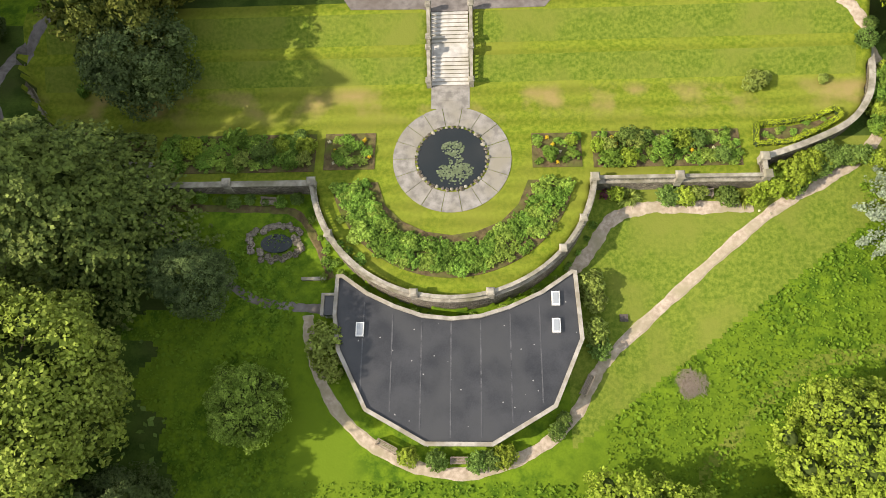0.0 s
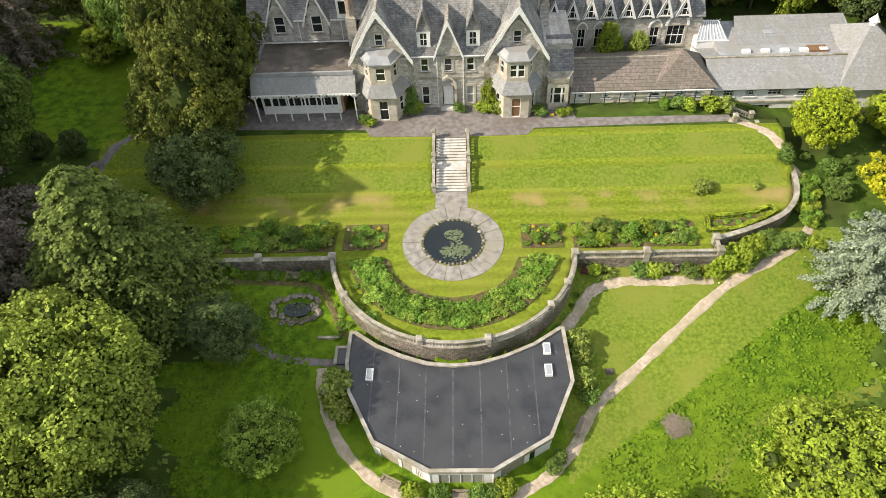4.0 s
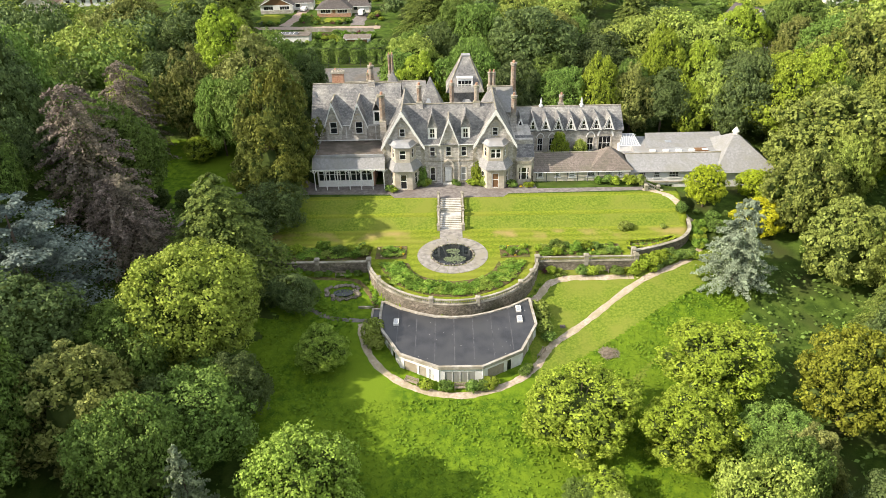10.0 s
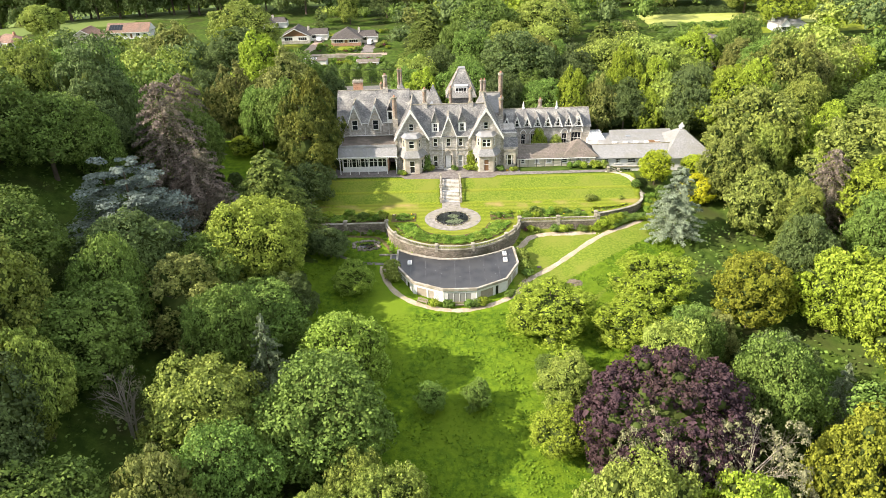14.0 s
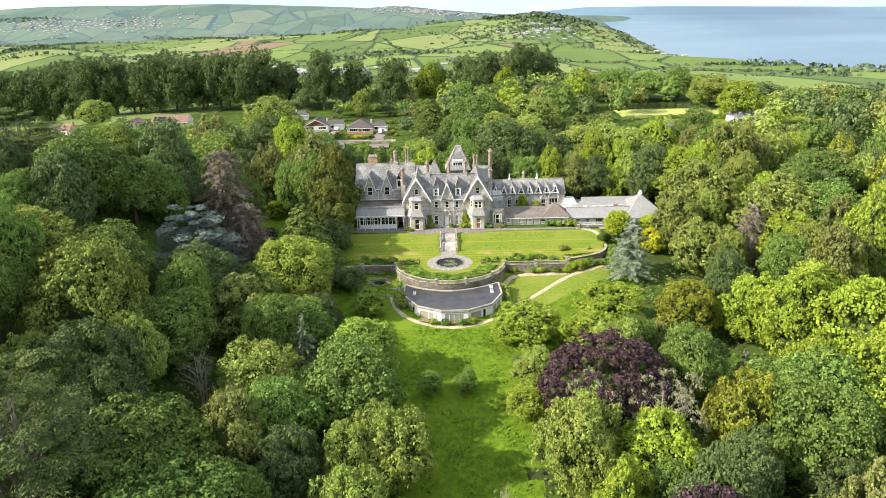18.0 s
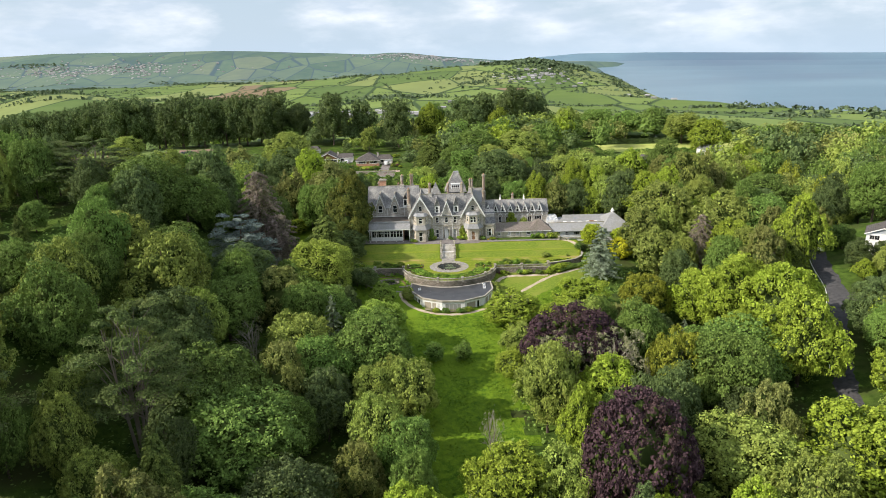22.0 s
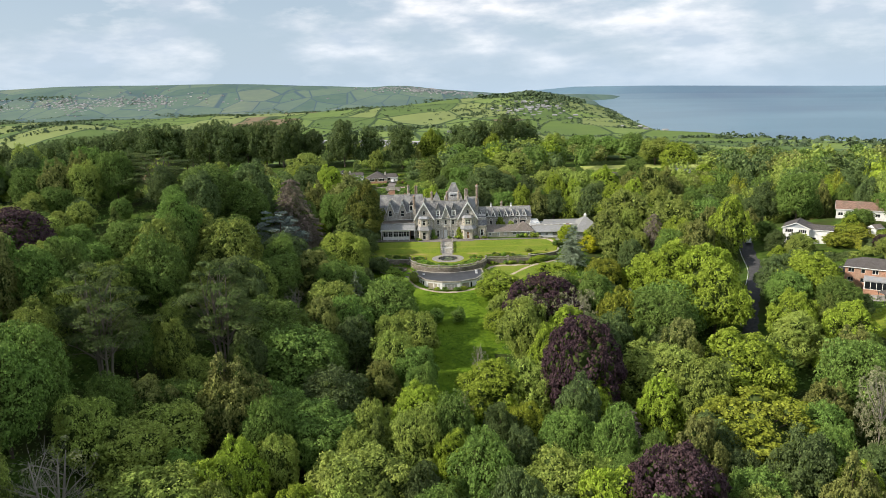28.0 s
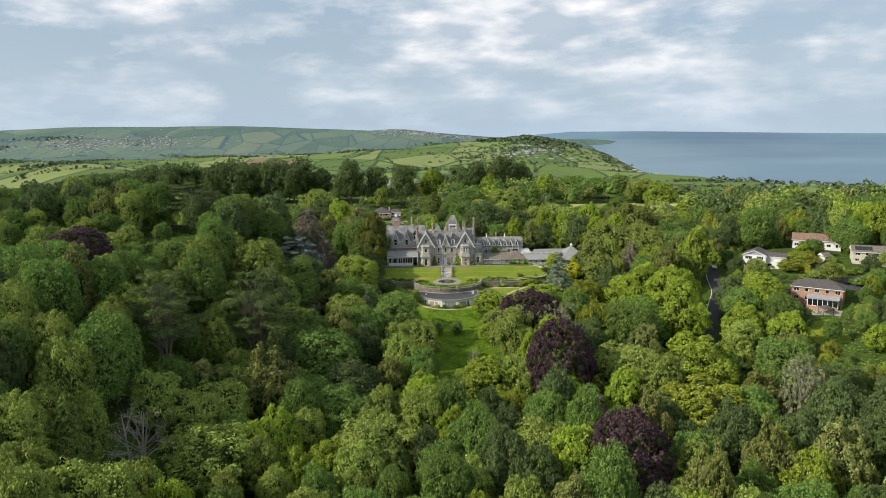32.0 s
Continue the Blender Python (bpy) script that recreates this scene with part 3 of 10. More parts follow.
def strip(bm, pts, width, lift=0.03, dz=None):
    """A band laid on the ground along a line of points."""
    rows = []
    dense = []
    for (x0, y0), (x1, y1) in zip(pts, pts[1:]):
        n = max(2, int(math.hypot(x1 - x0, y1 - y0) / 0.8))
        dense += [(x0 + (x1 - x0) * i / n, y0 + (y1 - y0) * i / n) for i in range(n)]
    dense.append(pts[-1])
    for i, (x, y) in enumerate(dense):
        a, b = dense[max(0, i - 1)], dense[min(len(dense) - 1, i + 1)]
        l = math.hypot(b[0] - a[0], b[1] - a[1])
        nx, ny = -(b[1] - a[1]) / l, (b[0] - a[0]) / l
        w = width * (1 + 0.12 * math.sin(i * 0.9) + 0.08 * math.sin(i * 2.3)) / 2
        row = []
        for k in (-1, -0.5, 0, 0.5, 1):
            px, py = x + nx * w * k, y + ny * w * k
            row.append(bm.verts.new((px, py, (zat(px, py) if dz is None else dz) + (lift if abs(k) < 0.9 else -0.06))))
        rows.append(row)
    for a, b in zip(rows, rows[1:]):
        for i in range(4):
            bm.faces.new((a[i], a[i + 1], b[i + 1], b[i]))
    bmesh.ops.recalc_face_normals(bm, faces=bm.faces)
    if sum(f.normal.z for f in bm.faces) < 0:
        bmesh.ops.reverse_faces(bm, faces=bm.faces)
    return bm


def curve_points(pts, n=8):
    """A smooth line through points."""
    out = []
    for i in range(len(pts) - 1):
        p0, p1, p2, p3 = pts[max(0, i - 1)], pts[i], pts[i + 1], pts[min(len(pts) - 1, i + 2)]
        for k in range(n):
            t = k / n
            out.append(tuple(0.5 * (2 * b + (c - a) * t + (2 * a - 5 * b + 4 * c - d) * t * t + (3 * b - a - 3 * c + d) * t**3) for a, b, c, d in zip(p0, p1, p2, p3)))
    out.append(pts[-1])
    return out


# ---------------------------------------------------------------- ground, sea
def spread(lo, hi, step, out_lo, out_hi, rate=1.085):
    mid = list(np.arange(lo, hi + step / 2, step))
    up, s = [mid[-1]], step
    while up[-1] < out_hi:
        s *= rate
        up.append(up[-1] + s)
    dn, s = [mid[0]], step
    while dn[-1] > out_lo:
        s *= rate
        dn.append(dn[-1] - s)
    return np.array(dn[:0:-1] + mid + up[1:])


def fieldmat(name, size, crops, hedge):
    """Hedged fields, each of one colour, darker along the hedges."""
    m = mat(name, (0.075, 0.13, 0.025), (0.14, 0.19, 0.045), 0.02, 0.95, 0.0, 0.2, space="World", big=0.004, c=(0.05, 0.085, 0.03), spec=0.05)
    N, L = m.node_tree.nodes, m.node_tree.links
    bs = N["Principled BSDF"]
    old = bs.inputs["Base Color"].links[0].from_socket
    pos = N.new("ShaderNodeNewGeometry").outputs["Position"]
    mp_ = N.new("ShaderNodeMapping")
    mp_.inputs["Scale"].default_value = (1.0, 0.55, 0.0)
    L.new(pos, mp_.inputs["Vector"])
    vo, ve = N.new("ShaderNodeTexVoronoi"), N.new("ShaderNodeTexVoronoi")
    ve.feature = "DISTANCE_TO_EDGE"
    for v in (vo, ve):
        v.inputs["Scale"].default_value = size
        L.new(mp_.outputs[0], v.inputs["Vector"])
    sepc = N.new("ShaderNodeSeparateColor")
    L.new(vo.outputs["Color"], sepc.inputs[0])
    r = N.new("ShaderNodeValToRGB")
    e = r.color_ramp.elements
    r.color_ramp.interpolation = "CONSTANT"
    e[0].position, e[0].color = crops[0]
    e[1].position, e[1].color = crops[1]
    for p, c in crops[2:]:
        k = e.new(p)
        k.color = c
    L.new(sepc.outputs[0], r.inputs["Fac"])
    mx = N.new("ShaderNodeMix")
    mx.data_type = "RGBA"
    mx.inputs[0].default_value = 0.3
    L.new(r.outputs["Color"], mx.inputs[6])
    L.new(old, mx.inputs[7])
    er = N.new("ShaderNodeValToRGB")
    er.color_ramp.elements[0].position, er.color_ramp.elements[1].position = 0.012, 0.026
    L.new(ve.outputs["Distance"], er.inputs["Fac"])
    m2 = N.new("ShaderNodeMix")
    m2.data_type = "RGBA"
    L.new(er.outputs["Color"], m2.inputs[0])
    m2.inputs[6].default_value = hedge
    L.new(mx.outputs[2], m2.inputs[7])
    L.new(m2.outputs[2], bs.inputs["Base Color"])
    return m


FIELDS = fieldmat("hedged_fields", 0.0052, [(0.0, (0.125, 0.18, 0.055, 1)), (0.25, (0.175, 0.235, 0.075, 1)), (0.45, (0.1, 0.15, 0.055, 1)), (0.6, (0.22, 0.255, 0.1, 1)), (0.78, (0.145, 0.205, 0.065, 1)), (0.93, (0.24, 0.15, 0.12, 1))], (0.05, 0.08, 0.035, 1))
# far hills: blue-grey put into field and hedge colours for the haze of distance
HAZEHILL = fieldmat("haze_tinted_hillside", 0.006, [(0.0, (0.105, 0.16, 0.165, 1)), (0.3, (0.135, 0.185, 0.175, 1)), (0.5, (0.085, 0.135, 0.15, 1)), (0.7, (0.12, 0.17, 0.17, 1)), (0.88, (0.165, 0.2, 0.185, 1))], (0.075, 0.115, 0.13, 1))


def in_meadow(x, y):
    """Open grass below the raised garden."""
    mid = np.interp(y, [-190, -150, -100, -70, -40, -3], [3, 5, 3, 2, 6, 8])
    half = np.interp(y, [-190, -170, -130, -95, -70, -50, -35, -18, -3], [2, 3, 6, 9, 13, 22, 33, 36, 40])
    ragged = 1.6 * np.sin(y * 0.41 + 0.3 * x) + 1.1 * np.sin(y * 1.13 + 2) + 0.8 * np.sin(x * 0.9 - y * 0.6)
    return (np.abs(x - mid) < half + ragged) & (y < 0) & (y > -190)


gx = spread(-50, 50, 0.5, -4800, 4800)
gy = spread(-50, 60, 0.5, -700, 4750)
GX, GY = np.meshgrid(gx, gy)
GZ = land(GX, GY)
far_off = np.hypot(GX, GY + 60)
nx_, ny_ = len(gx), len(gy)
me = bpy.data.meshes.new("ground")
idx = np.arange(nx_ * ny_).reshape(ny_, nx_)
quads = np.stack([idx[:-1, :-1], idx[:-1, 1:], idx[1:, 1:], idx[1:, :-1]], -1).reshape(-1, 4)
me.from_pydata(np.stack([GX, GY, GZ], -1).reshape(-1, 3).tolist(), [], quads.tolist())
for m_ in (MEADOW, GRASS, WOODFLOOR, FIELDS, HAZEHILL, ROUGHCUT):
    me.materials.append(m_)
cx, cy = (GX[:-1, :-1] + GX[1:, 1:]) / 2, (GY[:-1, :-1] + GY[1:, 1:]) / 2
lawn = (cy > garden_edge(cx)) & (cx > -46.9) & (cx < 43.9) & (cy < 17)
leftlawn = (cx < -30) & (cx > -75) & (cy > 16) & (cy < 48)
slot = np.where(lawn, 1, np.where(in_meadow(cx, cy) | leftlawn, 0, 2))
rr = np.hypot(cx, cy + 60)
slot = np.where((rr > 300) & (cy > 40), 3, slot)
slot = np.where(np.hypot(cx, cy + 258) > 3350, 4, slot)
mown = (cx > 11) & (cx < 46) & (cy < garden_edge(cx)) & (cy > -26.6 + 0.72 * (cx - 13)) & (cy < 2)
mown |= (np.abs(cy + 30.5 - 0.62 * (cx - 20) - 2.0 * np.sin(cx * 0.25)) < 0.7) & (cx > 22) & (cx < 44)
bank = lawn & (cx > -44) & (cx < 41) & (np.abs(cx + 0.12) > 2.4) & (((cy > 8.3) & (cy < 10.9)) | ((cy > 12.7) & (cy < 15.3)))
slot = np.where(mown | bank, 5, slot)
lane = (cx > 95) & (cx < 190) & (cy > 150) & (cy < 186)
slot = np.where(lane, 1, slot)
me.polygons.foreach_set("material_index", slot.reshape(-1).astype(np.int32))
me.polygons.foreach_set("use_smooth", np.ones(len(me.polygons), dtype=bool))
ground = tagged(new("ground", me), "rolling green ground of lawns, meadow, woodland and hedged fields", "ground", kind="structure")

SEA = mat("sea_water", (0.05, 0.13, 0.185), (0.085, 0.175, 0.23), 0.002, 0.3, 0.0, 0.05, space="World", big=0.0008, c=(0.03, 0.08, 0.14), spec=0.35)
bm = B()
rows = []
for d in np.geomspace(380, 4880, 44):
    row = []
    for u in np.linspace(0.1, 1.57, 50):
        rim = float(np.interp(u, [0.1, 0.19, 0.29, 0.54, 1.0], [40, 69, 64, 31, 5]))
        zz = -60 + (rim + 60) * max(0, (d - 1300) / 3580) ** 6
        row.append(bm.verts.new((d * math.sin(u), -258 + d * math.cos(u), zz)))
    rows.append(row)
for a, b in zip(rows, rows[1:]):
    for i in range(len(a) - 1):
        bm.faces.new((a[i], a[i + 1], b[i + 1], b[i]))
bmesh.ops.recalc_face_normals(bm, faces=bm.faces)
me = put("water", bm, SEA)
if me.polygons[0].normal.z < 0:
    me.flip_normals()
tagged(new("water", me), "calm grey-blue sea reaching to the hazy horizon", "sea", kind="structure")


# ---------------------------------------------------------------- trees
def cards(points, normals, sizes, rng, droop=0.0, loose=0.36):
    """Leaf sprays: one bent quad at each point, facing roughly along its normal."""
    n = len(points)
    nor = normals + rng.normal(0, loose, (n, 3))
    nor /= np.linalg.norm(nor, axis=1, keepdims=True) + 1e-9
    t = np.cross(nor, rng.normal(0, 1, (n, 3)))
    t /= np.linalg.norm(t, axis=1, keepdims=True) + 1e-9
    b = np.cross(nor, t)
    s = sizes[:, None]
    k = rng.uniform(0.55, 0.9, (n, 1))
    p0 = points - t * s
    p1 = points - b * s * k + nor * s * 0.25
    p2 = points + t * s
    p3 = points + b * s * k - nor * s * 0.15
    v = np.stack([p0, p1, p2, p3], 1)
    v[:, :, 2] -= droop * s * rng.uniform(0, 1, (n, 4))
    return v.reshape(-1, 3)


def card_mesh(name, v, material, body=None, inner=None):
    """Quads of four points each, and if given a body of triangles among them."""
    n = len(v) // 4
    me = bpy.data.meshes.new(name)
    loops = np.arange(4 * n, dtype=np.int32)
    starts = np.arange(0, 4 * n, 4, dtype=np.int32)
    if body is not None:
        bv, bf = body
        loops = np.concatenate([loops, (bf + len(v)).reshape(-1).astype(np.int32)])
        starts = np.concatenate([starts, 4 * n + np.arange(0, 3 * len(bf), 3, dtype=np.int32)])
        v = np.concatenate([v, bv])
    me.vertices.add(len(v))
    me.vertices.foreach_set("co", v.astype(np.float32).reshape(-1))
    me.loops.add(len(loops))
    me.loops.foreach_set("vertex_index", loops)
    me.polygons.add(len(starts))
    me.polygons.foreach_set("loop_start", starts)
    me.update(calc_edges=True)
    if body is not None:
        me.polygons.foreach_set("use_smooth", np.zeros(len(starts), dtype=bool))
    me.materials.append(material)
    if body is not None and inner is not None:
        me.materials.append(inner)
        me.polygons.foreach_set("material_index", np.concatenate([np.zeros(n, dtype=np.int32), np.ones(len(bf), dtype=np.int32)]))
    return me


ICO = {}


def ico(level=2):
    """A small ball, as points and triangles."""
    if level not in ICO:
        b = bmesh.new()
        bmesh.ops.create_icosphere(b, subdivisions=level, radius=1.0)
        b.verts.ensure_lookup_table()
        ICO[level] = np.array([v.co[:] for v in b.verts]), np.array([[v.index for v in f.verts] for f in b.faces])
        b.free()
    return ICO[level]


def unit(v):
    return v / (np.linalg.norm(v, axis=1, keepdims=True) + 1e-9)


def crown_round(seed, n, size, zc=0.55, rz=0.45, low=-0.7, boughs=30, lobe=0.36, per=28, solid=True, fine=True, taper=0.0, boxy=0.0, ragged=0.1, loose=0.38):
    """A crown for a tree 1 high and 1 wide (scaled later): rounded boughs round the
    stem, each set all over with small clumps of leaf sprays, with dark clefts between."""
    rng = np.random.default_rng(seed)
    i = np.arange(boughs) + 0.5
    cz = 1 - (1 - low) * i / boughs
    an = 2.39996 * i + rng.uniform(0, 6.28)
    sn = np.sqrt(np.clip(1 - cz**2, 0, 1))
    d = unit(np.stack([sn * np.cos(an), sn * np.sin(an), cz], 1) + rng.normal(0, 0.16, (boughs, 3)))
    big = lobe * rng.uniform(0.68, 1.25, boughs)
    c = d * (rng.normal(1.0, ragged, boughs) - big)[:, None]

    def spot(q):
        if boxy:
            r = np.linalg.norm(q, axis=1, keepdims=True) + 1e-9
            q = q * (1 + boxy * (r / np.maximum(1e-6, (np.abs(q) ** 4).sum(1, keepdims=True) ** 0.25) - 1))
        q = q * np.array([0.5, 0.5, rz])
        if taper:
            q[:, :2] *= 1 - taper * np.clip(q[:, 2:3] / rz, -0.3, 1)
        q[:, 2] += zc
        return q

    clumps = max(20, n // per)
    w = rng.choice(boughs, clumps * 3, p=big**2 / (big**2).sum())
    e = unit(rng.normal(0, 1, (len(w), 3)) + d[w] * 0.8 + np.array([0, 0, 0.35]))
    q = c[w] + e * (big[w] * rng.uniform(0.78, 1.1, len(w)))[:, None]
    away = np.linalg.norm(q[:, None, :] - c[None, :, :], axis=2) / big[None, :]
    away[np.arange(len(w)), w] = 9
    keep = np.nonzero(away.min(1) > 0.84)[0][:clumps]
    q, e, w = q[keep], e[keep], w[keep]
    pc = spot(q)
    pr = lobe * 0.5 * rng.uniform(0.2, 0.42, len(pc))
    which = np.repeat(np.arange(len(pc)), per)
    m = len(which)
    g = unit(rng.normal(0, 1, (m, 3)) + e[which] * 0.9 + np.array([0, 0, 0.5]))
    pnt = pc[which] + g * (pr[which] * rng.uniform(0.72, 1.1, m))[:, None] * np.array([1, 1, 0.85])
    leaf_v = cards(pnt, g, size * rng.uniform(0.6, 1.45, m), rng, loose=loose)
    body = None
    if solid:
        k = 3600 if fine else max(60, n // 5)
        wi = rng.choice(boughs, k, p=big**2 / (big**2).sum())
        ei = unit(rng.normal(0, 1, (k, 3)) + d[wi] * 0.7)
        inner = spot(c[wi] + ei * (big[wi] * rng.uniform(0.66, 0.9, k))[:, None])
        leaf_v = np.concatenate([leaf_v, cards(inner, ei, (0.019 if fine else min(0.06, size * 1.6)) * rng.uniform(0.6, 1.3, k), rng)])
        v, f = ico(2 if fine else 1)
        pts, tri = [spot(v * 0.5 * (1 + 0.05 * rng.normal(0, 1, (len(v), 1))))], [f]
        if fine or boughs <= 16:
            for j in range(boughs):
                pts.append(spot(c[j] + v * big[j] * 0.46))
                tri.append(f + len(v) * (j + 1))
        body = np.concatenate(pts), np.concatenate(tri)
    return leaf_v, spot(c), body


def crown_cone(seed, n, size, tiers=11, base=0.1, spread_=0.5, power=0.9, droop=0.18):
    """A conifer's crown in whorls of sloping branches."""
    rng = np.random.default_rng(seed)
    p, d = [], []
    for k in range(tiers):
        h = base + (1 - base) * k / tiers
        rad = spread_ * (1 - (h - base) / (1 - base)) ** power + 0.02
        nb = max(5, int(13 * rad / spread_))
        for j in range(nb):
            a = 2 * math.pi * (j + rng.random()) / nb
            ln = rad * rng.uniform(0.7, 1.08)
            m = max(3, int(n / (tiers * 9)))
            q = rng.random(m) ** 0.6
            side = rng.normal(0, 0.17, m) * ln * (1.1 - q)
            x = np.cos(a) * q * ln - np.sin(a) * side
            y = np.sin(a) * q * ln + np.cos(a) * side
            z = h + 0.04 * rng.random() - droop * q * ln + rng.normal(0, 0.008, m)
            p.append(np.stack([x, y, z], 1))
            d.append(np.stack([np.cos(a) * 0.3 + 0 * q, np.sin(a) * 0.3 + 0 * q, 1 + 0 * q], 1))
    p, d = np.concatenate(p), np.concatenate(d)
    return cards(p, d, size * rng.uniform(0.6, 1.3, len(p)), rng, 0.3), None, None


def crown_spray(seed, size, boughs=190, power=0.75, spread_=0.5, base=0.06, twigs=8, per=9):
    """A dense conifer's crown: boughs set spirally, each feathered with drooping side twigs."""
    rng = np.random.default_rng(seed)
    p, nor = [], []
    for k in range(boughs):
        f = (k + rng.random()) / boughs
        h = base + (0.97 - base) * f**1.15
        rad = (spread_ * (1 - (h - base) / (1 - base)) ** power + 0.015) * rng.uniform(0.74, 1.1)
        a = k * 2.39996 + rng.normal(0, 0.2)
        out, side = np.array([math.cos(a), math.sin(a), 0]), np.array([-math.sin(a), math.cos(a), 0])
        lift = rng.uniform(0.0, 0.1)
        for j in range(twigs):
            q = 0.4 + 0.6 * (j + rng.random()) / twigs
            root = out * rad * q + np.array([0, 0, h + lift * rad - 0.3 * rad * q * q])
            ln = rad * (0.1 + 0.42 * (1.12 - q))
            for sg in (-1, 1):
                u = np.sort(rng.random(per))[:, None]
                way = out * 0.75 + side * sg * rng.uniform(0.5, 1.0)
                q_ = root + way * ln * u + np.array([0, 0, -0.3]) * ln * u**2 + rng.normal(0, 0.0035, (per, 3))
                p.append(q_)
                nor.append(np.tile(out * 0.35 + np.array([0, 0, 1.0]), (per, 1)) + side * sg * 0.25)
    p, nor = np.concatenate(p), np.concatenate(nor)
    v, f = ico(2)
    core = v * (1 + 0.06 * rng.normal(0, 1, (len(v), 1)))
    zz = (core[:, 2] + 1) / 2
    rr = spread_ * 0.5 * np.clip(1 - zz, 0, 1) ** power
    ring_ = core[:, :2] / (np.linalg.norm(core[:, :2], axis=1, keepdims=True) + 1e-6)
    body = np.stack([ring_[:, 0] * rr, ring_[:, 1] * rr, base + 0.86 * zz], 1)
    return cards(p, nor, size * rng.uniform(0.7, 1.35, len(p)), rng, 0.22), None, (body, f)


def crown_tiers(seed, n, size, tiers=9, low=0.42, wide=0.5, rise=0.05):
    """A cedar's crown: level fans of foliage on long boughs, storey over storey, open between."""
    rng = np.random.default_rng(seed)
    p, nor, plates = [], [], []
    for k in range(tiers):
        h0 = low + (0.98 - low) * (k + 0.3) / tiers
        rad = wide * (1.05 - 0.62 * ((h0 - low) / (1 - low)) ** 1.4)
        nb = max(4, int(round(9 * rad / wide)))
        turn = rng.uniform(0, 6.28)
        for j in range(nb):
            a = turn + 2 * math.pi * (j + rng.uniform(-0.3, 0.3)) / nb
            ln = rad * rng.uniform(0.65, 1.1)
            h = h0 + rng.normal(0, 0.22) / tiers
            plates.append((math.cos(a) * ln * 0.8, math.sin(a) * ln * 0.8, h))
            for f in range(3):
                m = int(n / (tiers * 7.0 * 3))
                fl = ln * rng.uniform(0.5, 0.98)
                fa = a + rng.normal(0, 0.16)
                fr_ = ln * rng.uniform(0.16, 0.3)
                q, b = np.sqrt(rng.random(m)) * fr_, rng.uniform(0, 6.283, m)
                x, y = math.cos(fa) * fl + np.cos(b) * q, math.sin(fa) * fl + np.sin(b) * q
                out = np.hypot(x, y)
                z = h + rise * out / wide - 0.25 * q**2 / fr_ - 0.16 * np.clip(out - ln * 0.85, 0, 1) + rng.normal(0, 0.006, m) + rng.normal(0, 0.008)
                p.append(np.stack([x, y, z], 1))
                nor.append(np.stack([np.cos(b) * 0.35, np.sin(b) * 0.35, 1 + 0 * b], 1))
    p, nor = np.concatenate(p), np.concatenate(nor)
    return cards(p, nor, size * rng.uniform(0.6, 1.3, len(p)), rng, 0.4, loose=0.2), np.array(plates), None


def limb(bm, a, b, ra, rb, n=5):
    a, b = Vector(a), Vector(b)
    d = (b - a).normalized()
    s = d.orthogonal().normalized()
    u = d.cross(s)
    p = [a + (s * math.cos(2 * math.pi * i / n) + u * math.sin(2 * math.pi * i / n)) * ra for i in range(n)]
    q = [b + (s * math.cos(2 * math.pi * i / n) + u * math.sin(2 * math.pi * i / n)) * rb for i in range(n)]
    prism(bm, p, q)


def trunk_mesh(name, seed, material, ends=None, thick=0.022, fork=0.28, stems=1, bare=False):
    rng = random.Random(seed)
    bm = B()
    for s in range(stems):
        lean = Vector((rng.uniform(-0.1, 0.1), rng.uniform(-0.1, 0.1), 0)) * (2.0 if stems > 1 else 0.35)
        a, top = Vector((lean.x * 0.3, lean.y * 0.3, -0.04)), Vector((lean.x, lean.y, 0.86))
        f = a + (top - a) * 0.4
        limb(bm, a, f, thick * 1.25, thick * 0.85, 7)
        limb(bm, f, top, thick * 0.85, thick * 0.18, 6)
        if ends is not None:
            for k, e in enumerate(ends):
                if k % stems != s or k > 13 * stems:
                    continue
                h = min(0.8, max(fork, e[2] - 0.18))
                o = a + (top - a) * h
                mid = o + (Vector(e) - o) * 0.55 + Vector((0, 0, 0.02))
                limb(bm, o, mid, thick * 0.4, thick * 0.24, 4)
                limb(bm, mid, e, thick * 0.24, thick * 0.06, 4)
                if bare:
                    for _ in range(11):
                        e2 = Vector(e) + Vector((rng.uniform(-0.14, 0.14), rng.uniform(-0.14, 0.14), rng.uniform(-0.02, 0.14)))
                        limb(bm, mid + (Vector(e) - mid) * rng.uniform(0.1, 0.9), e2, thick * 0.09, thick * 0.02, 3)
    return put(name, bm, material)


KINDS = {}


def kind(key, leaf, maker, words, trunk=BARK, **kw):
    """Several forms of one kind of tree, as (trunk mesh, crown mesh)."""
    forms = []
    for s in range(kw.pop("forms", 2)):
        v, ends, body = maker(hash_of(key) + s)
        stems = kw.get("stems", 1)
        tm = trunk_mesh("trunk", hash_of(key) + s, trunk, ends, kw.get("thick", 0.022), kw.get("fork", 0.28), stems, kw.get("bare", False))
        # crown body gets the darker core colour, which deepens the gaps
        forms.append((tm, card_mesh("crown", v, LEAF[leaf], body, CROWN_SHADE), (v, body, leaf)))
    KINDS[key] = (forms, words)


def hash_of(key):
    return sum((i + 3) * ord(ch) for i, ch in enumerate(key))


